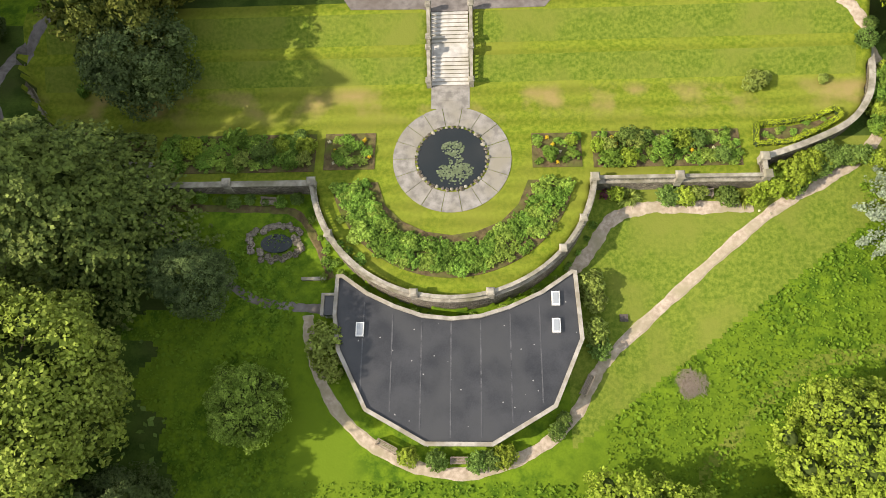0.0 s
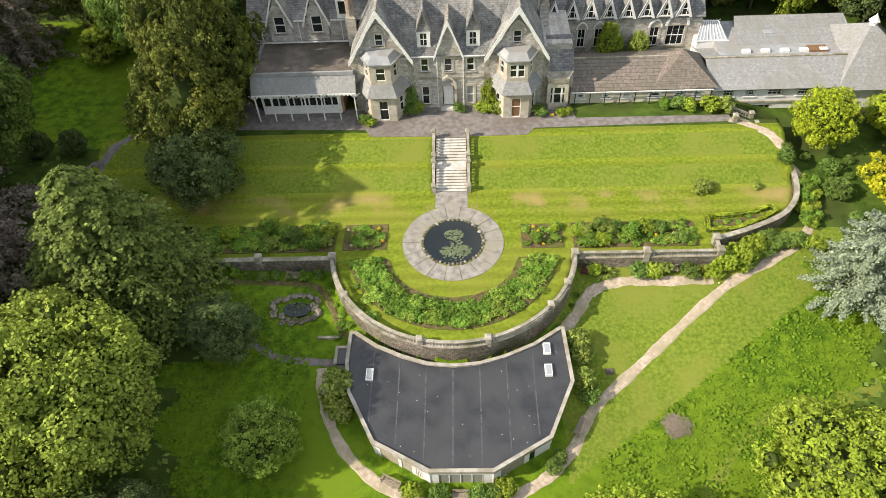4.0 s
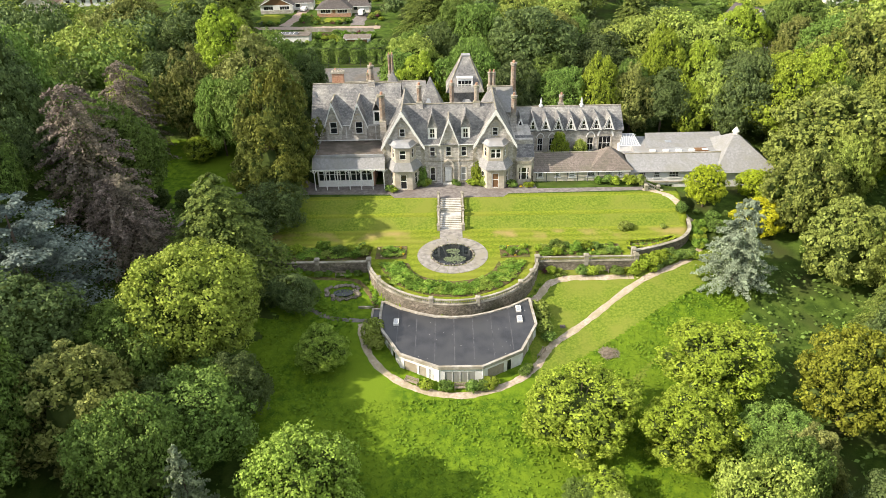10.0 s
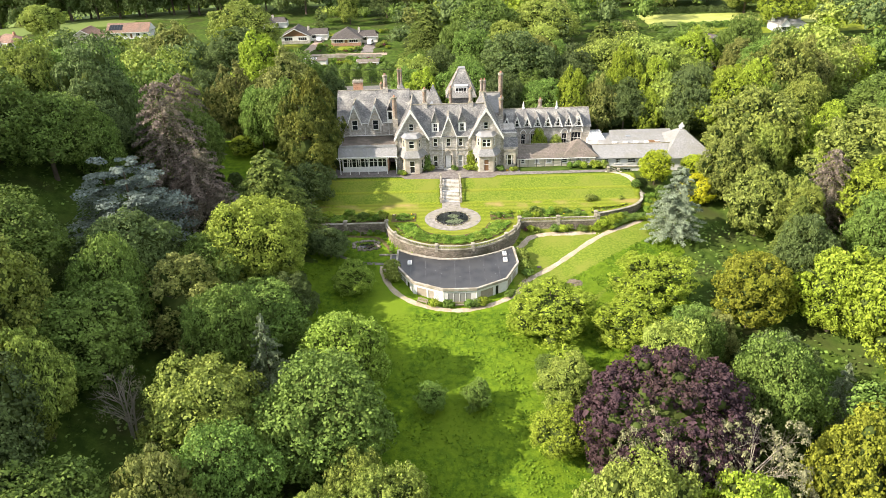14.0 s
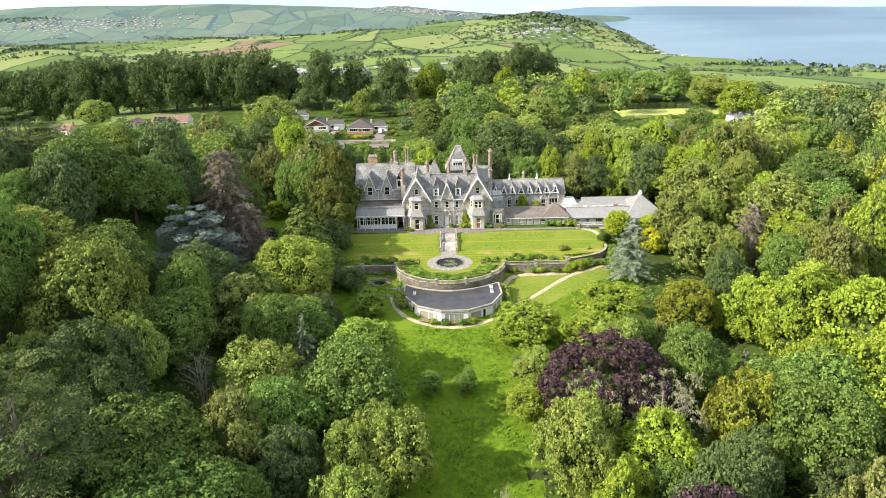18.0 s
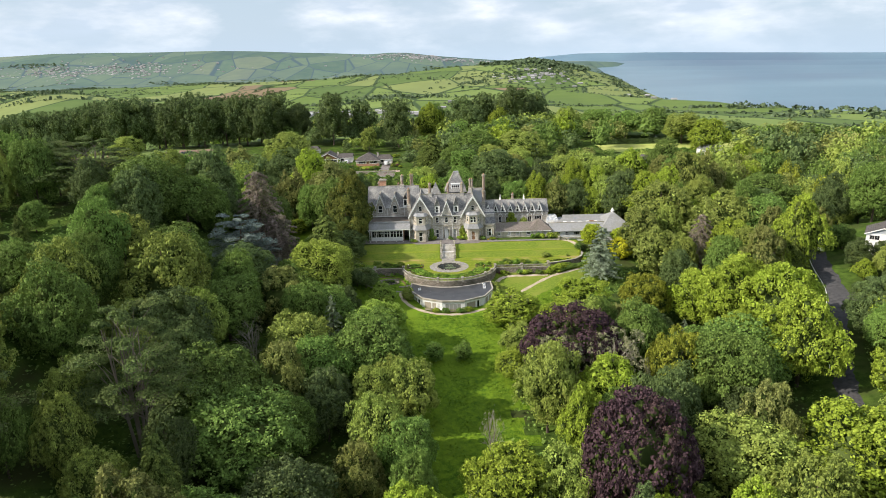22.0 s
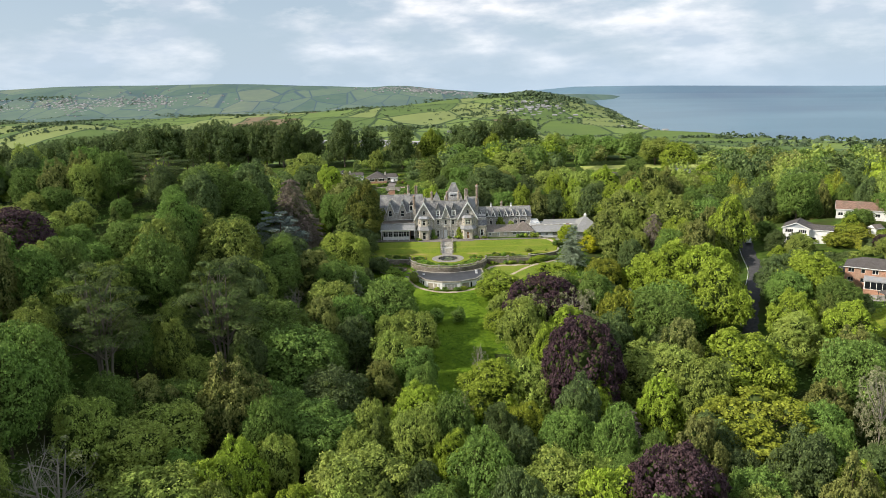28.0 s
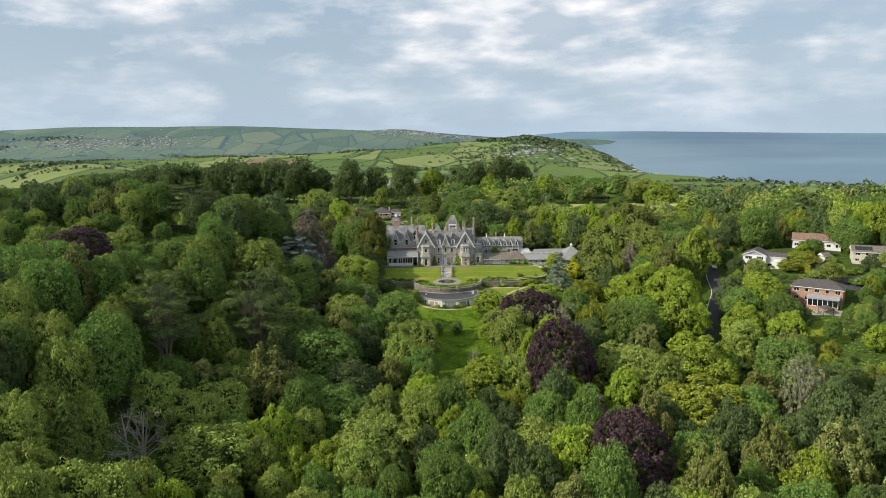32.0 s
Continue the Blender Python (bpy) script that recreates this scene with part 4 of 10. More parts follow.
kind("ash", "ash", lambda s: crown_round(s, 15500, 0.0105, rz=0.47, zc=0.53, boughs=34, lobe=0.34), "broad light-green deciduous tree with a full leafy crown", forms=3)
kind("oak", "oak", lambda s: crown_round(s, 15500, 0.0108, boughs=28, lobe=0.38, ragged=0.08), "broad mid-green deciduous tree with a dense crown", forms=3)
kind("dark", "dark", lambda s: crown_round(s, 15500, 0.0108, rz=0.47, zc=0.53, boughs=30, lobe=0.37, taper=0.1), "dark-green dense tree in the wood", forms=2)
kind("lime", "lime", lambda s: crown_round(s, 15500, 0.0105, rz=0.48, zc=0.52, boughs=40, lobe=0.3, taper=0.25, low=-0.85), "bright yellow-green tree in fresh leaf", forms=3)
kind("gold", "gold", lambda s: crown_round(s, 15500, 0.0105, rz=0.47, zc=0.53, boughs=44, lobe=0.29, low=-0.85, ragged=0.06), "golden-green tree in young leaf", forms=2)
kind("fresh", "fresh", lambda s: crown_round(s, 15500, 0.0105, rz=0.47, zc=0.53, boughs=34, lobe=0.33, taper=0.2), "light-green tree in young feathery leaf", forms=2)
kind("pale", "pale", lambda s: crown_round(s, 30000, 0.0092, rz=0.46, zc=0.54, boughs=52, lobe=0.27, low=-0.8, ragged=0.07, per=16), "tall pale yellow-green tree with small blossom-like leaves", forms=1)
kind("olive", "olive", lambda s: crown_round(s, 15500, 0.0095, rz=0.48, zc=0.52, boughs=48, lobe=0.26, taper=0.3, low=-0.85), "olive-brown tree coming into leaf", forms=2)
kind("copper", "copper", lambda s: crown_round(s, 24000, 0.0086, rz=0.49, zc=0.51, boughs=120, lobe=0.19, low=-0.92, ragged=0.025, per=18), "large copper beech with dark purple leaves", forms=2)
kind("beech", "dark", lambda s: crown_round(s, 5200, 0.0135, rz=0.46, zc=0.56, low=-0.95, boughs=22, lobe=0.36, boxy=0.8), "tall green beech in a long row", forms=2)
kind("cedar", "cedar", lambda s: crown_tiers(s, 30000, 0.0072, 7, low=0.4), "tall dark cedar with flat tiers and several bare trunks", trunk=GREYBARK, forms=2, stems=5, thick=0.014, fork=0.35)
kind("atlas", "bluedark", lambda s: crown_tiers(s, 26000, 0.0095, 10, low=0.12), "spreading blue-grey cedar with level branches", forms=1, fork=0.2)
kind("spruce", "blue", lambda s: crown_cone(s, 34000, 0.0105, 15, power=0.62, droop=0.12), "silver-blue conifer with drooping tiers", forms=1)
kind("conifer", "greyfir", lambda s: crown_cone(s, 15000, 0.0105, 17), "grey-green pointed conifer in the wood", forms=1)
kind("fir", "fir", lambda s: crown_spray(s, 0.0095, per=12), "dark-green broad conifer with layered branches", forms=2)
kind("yew", "yew", lambda s: crown_round(s, 25000, 0.0098, rz=0.49, zc=0.5, low=-0.9, boughs=60, lobe=0.24, taper=0.3), "tall dark evergreen with golden tips", forms=1)
kind("brown", "brown", lambda s: crown_cone(s, 24000, 0.0098, 16, base=0.04, power=0.42, droop=0.34), "brownish half-bare conifer with drooping branches", forms=2)
kind("willow", "willow", lambda s: crown_round(s, 16500, 0.0092, rz=0.48, zc=0.52, low=-0.9, boughs=58, lobe=0.24, taper=0.2), "tall feathery olive-green tree", forms=2)
kind("birch", "grey", lambda s: crown_round(s, 9000, 0.0085, boughs=40, lobe=0.24, solid=False, ragged=0.16), "sparse grey-green tree with pale bare branches", trunk=PALEBARK, forms=2, bare=True, thick=0.016)
kind("dead", "grey", lambda s: crown_round(s, 500, 0.009, solid=False, ragged=0.16), "bare dead tree with pale branches", trunk=PALEBARK, forms=1, bare=True, thick=0.017, stems=3)
kind("bush", "oak", lambda s: crown_round(s, 7000, 0.0125, rz=0.46, zc=0.48, low=-0.95, boughs=20, lobe=0.38), "rounded green bush in the meadow", forms=2)
kind("clipped", "dark", lambda s: crown_round(s, 7000, 0.0125, rz=0.47, zc=0.48, low=-0.95, boughs=60, lobe=0.25, ragged=0.02), "clipped dark-green bush on the lawn", forms=1)
kind("topiary", "oak", lambda s: crown_round(s, 7000, 0.0135, rz=0.47, zc=0.48, low=-0.95, boughs=60, lobe=0.25, ragged=0.02), "round clipped green bush in the garden", forms=1)
kind("robinia", "robinia", lambda s: crown_round(s, 13000, 0.0115, rz=0.46, zc=0.53, boughs=34, lobe=0.33, low=-0.7, ragged=0.08), "small bright yellow-green garden tree", forms=2)
kind("yellow", "yellow", lambda s: crown_round(s, 12000, 0.011, rz=0.47, zc=0.5, low=-0.95, boughs=34, lobe=0.32), "bright yellow-leaved shrub in the garden", forms=1)
kind("paleb", "lime", lambda s: crown_round(s, 17000, 0.0095, rz=0.46, zc=0.52, low=-0.9, boughs=44, lobe=0.27, ragged=0.12), "small spreading tree in light-green leaf", forms=2)

tree_rng = random.Random(7)
TREES = []


TREE_NAMES = {"ash": "ash_tree", "oak": "oak_tree", "dark": "sycamore_tree", "lime": "lime_tree", "gold": "maple_tree", "pale": "whitebeam_tree", "olive": "hornbeam_tree", "copper": "copper_beech", "beech": "beech_tree", "cedar": "cedar_tree", "atlas": "blue_cedar", "spruce": "blue_spruce", "conifer": "grey_conifer", "fir": "fir_tree", "yew": "cypress_tree", "brown": "brown_conifer", "willow": "willow_tree", "birch": "birch_tree", "dead": "dead_tree", "bush": "bush", "clipped": "bush", "topiary": "bush", "yellow": "shrub", "robinia": "robinia_tree", "paleb": "orchard_tree", "fresh": "chestnut_tree"}


def tree(key, x, y, h, w, name="", group="trees of the wood", label=""):
    forms, words = KINDS[key]
    tm, cm, _ = forms[tree_rng.randrange(len(forms))]
    e = thing(name or TREE_NAMES[key], (x, y, zat(x, y) - 0.1), label or words, name or {"bush": "bush", "clipped": "bush", "topiary": "bush", "yellow": "shrub"}.get(key, "tree"), group)
    e.rotation_euler[2] = tree_rng.uniform(0, 6.283)
    for nm, me_ in (("trunk", tm), ("crown", cm)):
        o = new(nm, me_)
        o.parent = e
        o.scale = (w, w, h)
    TREES.append((x, y, w))
    return e



# ---------------------------------------------------------------- trees that stand out
tree("pale", -35.0, -25.2, 17.0, 17.5)
tree("yew", -32.6, 23.5, 22.5, 14.5)
tree("yew", -33.0, 15.0, 15.0, 13.0)
tree("robinia", 47.0, 15.4, 8.2, 7.4)
tree("robinia", 57.0, 17.5, 6.0, 6.5)
tree("yellow", 53.6, 6.6, 6.5, 8.0, group="garden bushes")
tree("topiary", 41.6, 11.2, 2.0, 2.2, group="garden bushes")
tree("fir", -35.5, -8.0, 19.0, 21.5)
tree("fresh", -18.3, -24.6, 6.5, 7.4, label="small fresh green tree by the pavilion")
tree("copper", 25.0, -67.5, 19.5, 21.0)
tree("copper", 27.9, -108.5, 25.5, 17.5)
tree("copper", 32.7, -154.0, 22.0, 17.0)
tree("spruce", 45.0, -7.0, 15.5, 12.5)
tree("cedar", -52.8, -97.0, 28.5, 19.5)
tree("cedar", -69.0, -120.0, 26.0, 20.0)
tree("bush", -4.2, -53.5, 5.0, 5.0)
tree("bush", 2.6, -53.0, 4.6, 4.6)
tree("dead", 6.7, -89.0, 11.0, 5.0)
tree("dead", 2.0, -112.0, 12.0, 4.0)
tree("willow", 71.0, 21.0, 20.0, 20.0)
tree("willow", 60.5, 6.5, 16.0, 12.5)
tree("willow", 61.5, -7.5, 15.0, 13.0)
tree("lime", 71.0, 38.4, 18.5, 16.5)
tree("fir", 91.5, -26.0, 21.0, 9.0)
tree("oak", -79.4, -22.2, 18.0, 19.5)
tree("oak", -72.2, -14.8, 16.0, 17.3)
tree("dark", -77.5, -32.3, 18.0, 12.2)
tree("ash", -171.8, 172.2, 14.0, 16.8)
tree("ash", -74.9, 131.9, 20.0, 24.0)
tree("oak", -38.5, 34.6, 20.0, 16.4)
tree("olive", -95.9, 116.4, 16.0, 19.2)
tree("dark", -69.1, -3.6, 16.0, 12.7)
tree("brown", -55.0, -3.0, 25.0, 20.0)
tree("brown", -67.0, 39.0, 22.0, 17.0)
tree("brown", -48.5, -9.5, 16.0, 16.0)
tree("atlas", -55.5, -25.0, 18.0, 21.0)
tree("oak", -73.6, 35.9, 15.0, 13.9)
tree("dark", -66.0, 85.8, 20.0, 21.0)
tree("oak", -66.0, -43.9, 15.0, 16.7)
tree("ash", -76.0, -46.5, 13.5, 15.0)
tree("ash", -61.4, -59.9, 22.0, 17.6)
tree("oak", -50.8, -54.8, 15.0, 16.1)
tree("olive", -41.5, -42.8, 15.0, 15.0)
tree("dark", -34.9, -40.9, 10.0, 9.8)
tree("conifer", -27.6, -52.0, 15.5, 10.0)
tree("oak", -31.5, -40.7, 11.0, 15.0)
tree("dark", -52.4, -34.9, 14.0, 16.8)
tree("dead", -43.8, -62.3, 12.0, 7.6)
tree("ash", -33.0, -64.6, 16.0, 15.4)
tree("fresh", -17.2, -49.3, 13.0, 13.5)
tree("oak", -27.6, -73.7, 16.0, 12.6)
tree("oak", -18.3, -64.6, 17.0, 17.6)
tree("oak", -44.2, -84.6, 16.0, 17.7)
tree("ash", -9.0, -78.7, 15.0, 11.0)
tree("dark", -55.2, -75.0, 18.0, 15.8)
tree("dark", -51.2, -81.7, 16.0, 12.6)
tree("paleb", 15.8, -36.3, 8.5, 14.0)
tree("paleb", 34.5, -28.5, 9.5, 13.5)
tree("paleb", 28.0, -39.5, 8.0, 12.0)
tree("ash", 15.6, -54.2, 9.0, 7.8)
tree("lime", 13.7, -61.6, 7.0, 8.4)
tree("birch", 22.3, -75.1, 17.0, 9.8)
tree("birch", 31.5, -76.0, 18.5, 12.0)
tree("lime", 30.2, -81.5, 16.0, 12.9)
tree("gold", 50.0, -33.5, 14.0, 13.0)
tree("lime", 62.5, -36.0, 15.0, 14.5)
tree("fir", 62.1, -21.0, 17.0, 10.4)
tree("willow", 82.5, -2.9, 19.0, 19.3)
tree("brown", 73.0, -9.6, 17.0, 11.3)
tree("lime", 80.7, -14.4, 14.0, 14.1)
tree("lime", 74.1, -42.2, 16.0, 12.0)
tree("dark", 45.2, -54.7, 13.0, 11.3)
tree("conifer", 51.5, -59.5, 13.0, 9.2)
tree("gold", 51.3, -71.6, 15.0, 13.1)
tree("lime", 63.3, -61.3, 15.0, 11.5)
tree("ash", 50.1, 72.4, 19.0, 21.6)
tree("oak", 80.2, 119.8, 8.0, 9.0)
tree("willow", 106.4, 87.5, 8.0, 9.0)
tree("lime", 80.9, 60.8, 13.0, 15.6)
tree("dark", 63.2, 41.7, 17.0, 14.1)
tree("lime", 144.3, 134.7, 8.0, 9.0)
tree("oak", 112.5, 37.0, 17.0, 20.4)
tree("oak", 92.1, -6.7, 15.0, 15.0)
tree("fir", -6.0, 128.0, 19.0, 22.8)
tree("oak", 14.2, 125.7, 20.0, 24.0)
tree("dark", 20.4, 71.1, 20.0, 23.0)
tree("ash", 36.9, 127.6, 19.0, 22.8)
tree("fir", 50.7, 94.2, 19.0, 22.8)
tree("lime", -7.9, 88.7, 10.0, 12.0)
tree("oak", 94.4, 224.0, 16.0, 19.2)
tree("oak", 107.9, 208.7, 16.0, 19.2)
tree("oak", 127.9, 217.0, 16.0, 19.2)
tree("ash", 133.2, 185.1, 17.0, 20.4)
tree("lime", 137.1, 156.1, 17.0, 20.4)
tree("oak", -36.7, -97.3, 17.0, 20.4)
tree("dark", -25.7, -110.9, 15.0, 16.3)
tree("lime", -7.2, -113.3, 13.0, 12.8)
tree("lime", 8.9, -104.7, 14.0, 14.6)
tree("lime", 28.3, -117.9, 14.0, 8.4)
tree("lime", 67.6, -46.0, 20.0, 16.5)
tree("lime", 74.0, -56.9, 21.0, 17.5)
tree("lime", 71.5, -71.0, 21.0, 16.4)
tree("lime", 63.8, -104.3, 19.0, 20.9)
tree("oak", 57.2, -71.9, 17.0, 18.7)
tree("ash", 46.0, -103.5, 16.0, 19.2)
tree("olive", -57.2, -128.6, 13.0, 11.2)
tree("oak", -52.2, -124.9, 13.0, 11.4)
tree("oak", -33.8, -120.5, 13.0, 13.5)
tree("oak", -26.2, -125.3, 13.0, 13.0)
tree("ash", -54.4, -141.5, 13.0, 13.1)
tree("gold", 14.4, -119.7, 12.0, 8.2)
tree("oak", 99.2, -63.3, 9.0, 10.8)
tree("dark", 98.8, -58.5, 12.0, 13.4)
tree("lime", 93.9, -23.1, 20.0, 13.2)
tree("cedar", -98.0, -14.0, 17.5, 28.0)
tree("dead", -60.4, -156.7, 15.0, 17.3)
tree("ash", -52.3, -134.6, 13.0, 15.6)
tree("ash", -47.5, -153.6, 14.0, 16.8)
tree("oak", -36.3, -117.8, 13.0, 13.2)
tree("oak", -28.3, -121.3, 13.0, 15.5)
tree("ash", -17.3, -142.4, 16.0, 19.2)
tree("lime", -0.3, -131.6, 13.0, 8.4)
tree("lime", 29.6, -114.3, 14.0, 8.1)
tree("brown", 33.4, -124.8, 13.0, 10.3)
tree("ash", 17.1, -144.5, 15.0, 14.4)
tree("gold", 56.7, -129.0, 17.0, 23.4)
tree("lime", 63.8, -148.5, 15.0, 9.6)
tree("oak", 69.0, -101.0, 13.0, 15.6)
tree("lime", 98.6, -64.8, 14.0, 16.8)
tree("birch", 76.8, -133.5, 21.0, 9.0)
tree("copper", -105.0, -86.0, 17.5, 19.0)
tree("willow", 89.0, 52.0, 23.0, 17.0)
tree("olive", 99.0, 58.0, 20.0, 15.0)
tree("lime", 48.9, 58.0, 20.0, 11.0)
tree("olive", -42.0, 46.3, 23.0, 20.0)
tree("lime", -53.3, 38.0, 5.5, 7.0)
tree("olive", -56.0, 47.0, 20.0, 15.0)
tree("oak", -41.0, 57.0, 20.0, 15.0)
tree("dark", -33.0, 59.0, 15.0, 10.0)
tree("lime", -52.0, 62.0, 25.0, 18.0)
tree("dark", 15.0, 51.0, 15.0, 12.0)
tree("oak", 25.0, 50.0, 14.0, 11.0)
tree("lime", 33.5, 47.5, 17.0, 10.0)
tree("olive", 40.0, 46.5, 15.0, 11.0)
tree("dark", 47.0, 46.0, 14.0, 11.0)
tree("lime", 52.5, 45.0, 12.0, 8.0)
tree("ash", 59.0, 47.0, 15.0, 12.0)
tree("oak", 5.0, 57.0, 17.0, 14.0)
tree("lime", -7.0, 59.0, 15.0, 12.0)
tree("dark", 66.0, 50.0, 16.0, 13.0)
tree("cedar", 84.9, -132.9, 18.0, 16.2)
tree("lime", 98.9, -62.6, 14.0, 16.8)
tree("dark", 136.8, 47.6, 13.0, 15.6)
tree("dark", 147.0, 60.9, 14.0, 16.8)
tree("gold", 129.4, -29.3, 5.0, 10.9)
tree("gold", 124.3, -33.8, 4.0, 8.8)
tree("oak", 139.0, -20.1, 7.0, 8.4)
tree("copper", 134.3, -40.6, 5.0, 5.5)
tree("fir", 93.4, -85.2, 13.0, 8.6)
tree("oak", 156.4, -14.5, 12.0, 14.4)
tree("dark", 227.5, 118.4, 12.0, 14.4)
tree("oak", 185.1, 84.5, 12.0, 14.4)
tree("paleb", 16.5, -46.8, 5.0, 5.9)
tree("oak", 14.1, -47.3, 4.0, 4.7)
tree("dark", -31.5, 8.5, 9.5, 11.0)
tree("oak", -77.0, 12.0, 26.0, 20.0)
tree("dark", -83.0, 22.0, 26.0, 18.0)
tree("dark", -71.0, 5.0, 24.0, 15.0)
tree("dark", -26.5, -12.5, 5.0, 5.5)
tree("dark", -27.5, -34.0, 9.0, 8.0)
tree("oak", -40.5, -33.0, 13.0, 11.0)
tree("dark", -24.0, -13.2, 6.0, 7.1)
tree("oak", 38.3, -40.7, 8.0, 9.1)
tree("olive", 39.8, -45.0, 10.0, 8.1)


# ---------------------------------------------------------------- the beech row on the ridge, then the wood
for k in range(-9, 11):
    tree("beech", -232 + 12.5 * k, 218 - 0.03 * k + 3 * math.sin(k * 1.7), 29.5 + 1.5 * math.sin(k * 2.3), 21 + 2 * math.sin(k * 3.1), group="beech row on the ridge")
    tree("beech", -226 + 12.5 * k, 228 + 3 * math.sin(k * 2.9), 29 + 1.5 * math.sin(k * 1.3), 21, group="beech row on the ridge")
for x, y, h, w, kd in ((-66, 212, 29, 20, "beech"), (-48, 218, 24, 15, "beech"), (-27, 208, 29, 19, "beech"), (-8, 222, 24, 16, "lime"), (16, 214, 24, 16, "beech"), (-88, 226, 22, 15, "dark"), (-42, 188, 14, 9, "ash"), (76, 230, 17, 14, "ash"), (12, 246, 25, 21, "beech"), (28, 252, 29, 24, "beech"), (46, 246, 28, 24, "beech"), (60, 256, 24, 18, "dark"), (36, 238, 20, 15, "lime"), (-6, 250, 22, 17, "oak"), (30, 180, 17, 13, "oak"), (8, 176, 17, 14, "oak")):
    tree(kd, x, y, h, w, group="beech row on the ridge")

for key, leaf, words in (("oak", "oak", "mid-green leafy tree of the wood"), ("ash", "ash", "light-green leafy tree of the wood"), ("dark", "dark", "dark-green leafy tree of the wood"), ("lime", "lime", "yellow-green leafy tree of the wood"), ("gold", "gold", "golden-green leafy tree of the wood"), ("olive", "olive", "olive-green leafy tree of the wood")):
    kind("far_" + key, leaf, lambda s: crown_round(s, 1500, 0.0205, rz=0.47, zc=0.52, low=-0.5, boughs=14, lobe=0.42, fine=False, per=7), words, forms=3)
    kind("dim_" + key, leaf, lambda s: crown_round(s, 420, 0.036, rz=0.47, zc=0.52, low=-0.3, boughs=12, lobe=0.44, fine=False, per=5), words, forms=3)
kind("dim_fir", "cedar", lambda s: crown_cone(s, 500, 0.05, 8, power=0.75), "dark pointed conifer of the wood", forms=1)
kind("far_fir", "cedar", lambda s: crown_cone(s, 900, 0.04, 9, power=0.75), "dark pointed conifer of the wood", forms=1)

ROAD = [(62, -120), (72, -95), (80.5, -72.5), (85.5, -61), (92, -48), (97, -38), (100, -26), (103.5, -14), (108, 5), (113, 30), (118, 60)]
SIDE = [(96, -41), (103, -45), (115, -49), (128, -53), (142, -56)]
HOUSES = [(119.4, -23, 9), (149, -6, 12), (119, -63, 10), (114, -74, 7), (157, -33, 11), (-38, 150, 12), (-59, 156, 12), (-79, 181, 11), (-134, 171, 11), (-149, 163, 9), (-178, 158, 10), (-28.3, 115, 6), (-48, 117, 8), (92.7, 121, 8), (87, 98, 7), (134, 152, 14)]


def clear_of(x, y, r):
    """True where a woodland tree may stand."""
    if -48 < x < 66 and 0 < y < (58 if x < 14 else 45):
        return False
    if -66 < x < -30 and 14 < y < 34:
        return False
    edge = float(garden_edge(np.array(x)))
    if abs(x) < 46 and y > edge - 6:
        if y < (58 if x < 14 else 45):
            return False
    mid = float(np.interp(y, [-190, -150, -100, -70, -40, -3], [3, 5, 3, 2, 6, 8]))
    half = float(np.interp(y, [-190, -170, -130, -95, -70, -50, -35, -18, -3], [2, 4, 6, 9, 13, 22, 33, 36, 40]))
    if -120 < y < 0 and abs(x - mid) < half + r * 0.35:
        return False
    if -50 < x < -14 and 58 < y < 112:
        return False
    if 36 < x < 58 and -46 < y < 6 or -70 < x < -45 and -44 < y < -12 or -64 < x < -38 and -14 < y < 8:
        return False
    if -100 < x < -18 and 112 < y < 172 and not (y < 124 and x < -70):
        return False
    if 88 < x < 160 and 146 < y < 190:
        return False
    if x < -60 and 150 < y < 212:
        return False
    for cx_, cy_ in ((-52.8, -97), (-69, -120), (-98, -14)):
        if abs(x - cx_) < 5 + 0.35 * r and cy_ - 16 < y < cy_ + 3:
            return False
    for line in (ROAD, SIDE):
        for (x0, y0), (x1, y1) in zip(line, line[1:]):
            t_ = max(0, min(1, ((x - x0) * (x1 - x0) + (y - y0) * (y1 - y0)) / ((x1 - x0) ** 2 + (y1 - y0) ** 2)))
            if math.hypot(x - x0 - t_ * (x1 - x0), y - y0 - t_ * (y1 - y0)) < (5.5 + r * 0.9 if y < -20 else 4.5 + r * 0.7):
                return False
    if 110 < x < 165 and -62 < y < 0:
        return False
    for hx, hy, hr in HOUSES:
        if math.hypot(x - hx, y - hy) < hr + r * 0.5:
            return False
    return all((x - a) ** 2 + (y - b) ** 2 > ((0.31 if y < -30 else 0.27) * (w + 2 * r)) ** 2 for a, b, w in TREES)


wood = random.Random(23)


def pick(options):
    return wood.choices([o[0] for o in options], [o[1] for o in options])[0]


STUFF = {}


def massed(key, x, y, h, w):
    """A tree of the deep wood, kept with its neighbours in one mass of foliage."""
    forms, _ = KINDS[key]
    v, body, leaf = forms[wood.randrange(len(forms))][2]
    a = wood.uniform(0, 6.283)
    rot = np.array([[math.cos(a), -math.sin(a), 0], [math.sin(a), math.cos(a), 0], [0, 0, 1]])
    sc, o = np.array([w, w, h]), np.array([x, y, zat(x, y) - 0.1])
    STUFF.setdefault(leaf, []).append(((v * sc) @ rot.T + o, None if body is None else ((body[0] * sc) @ rot.T + o, body[1])))
    TREES.append((x, y, w))


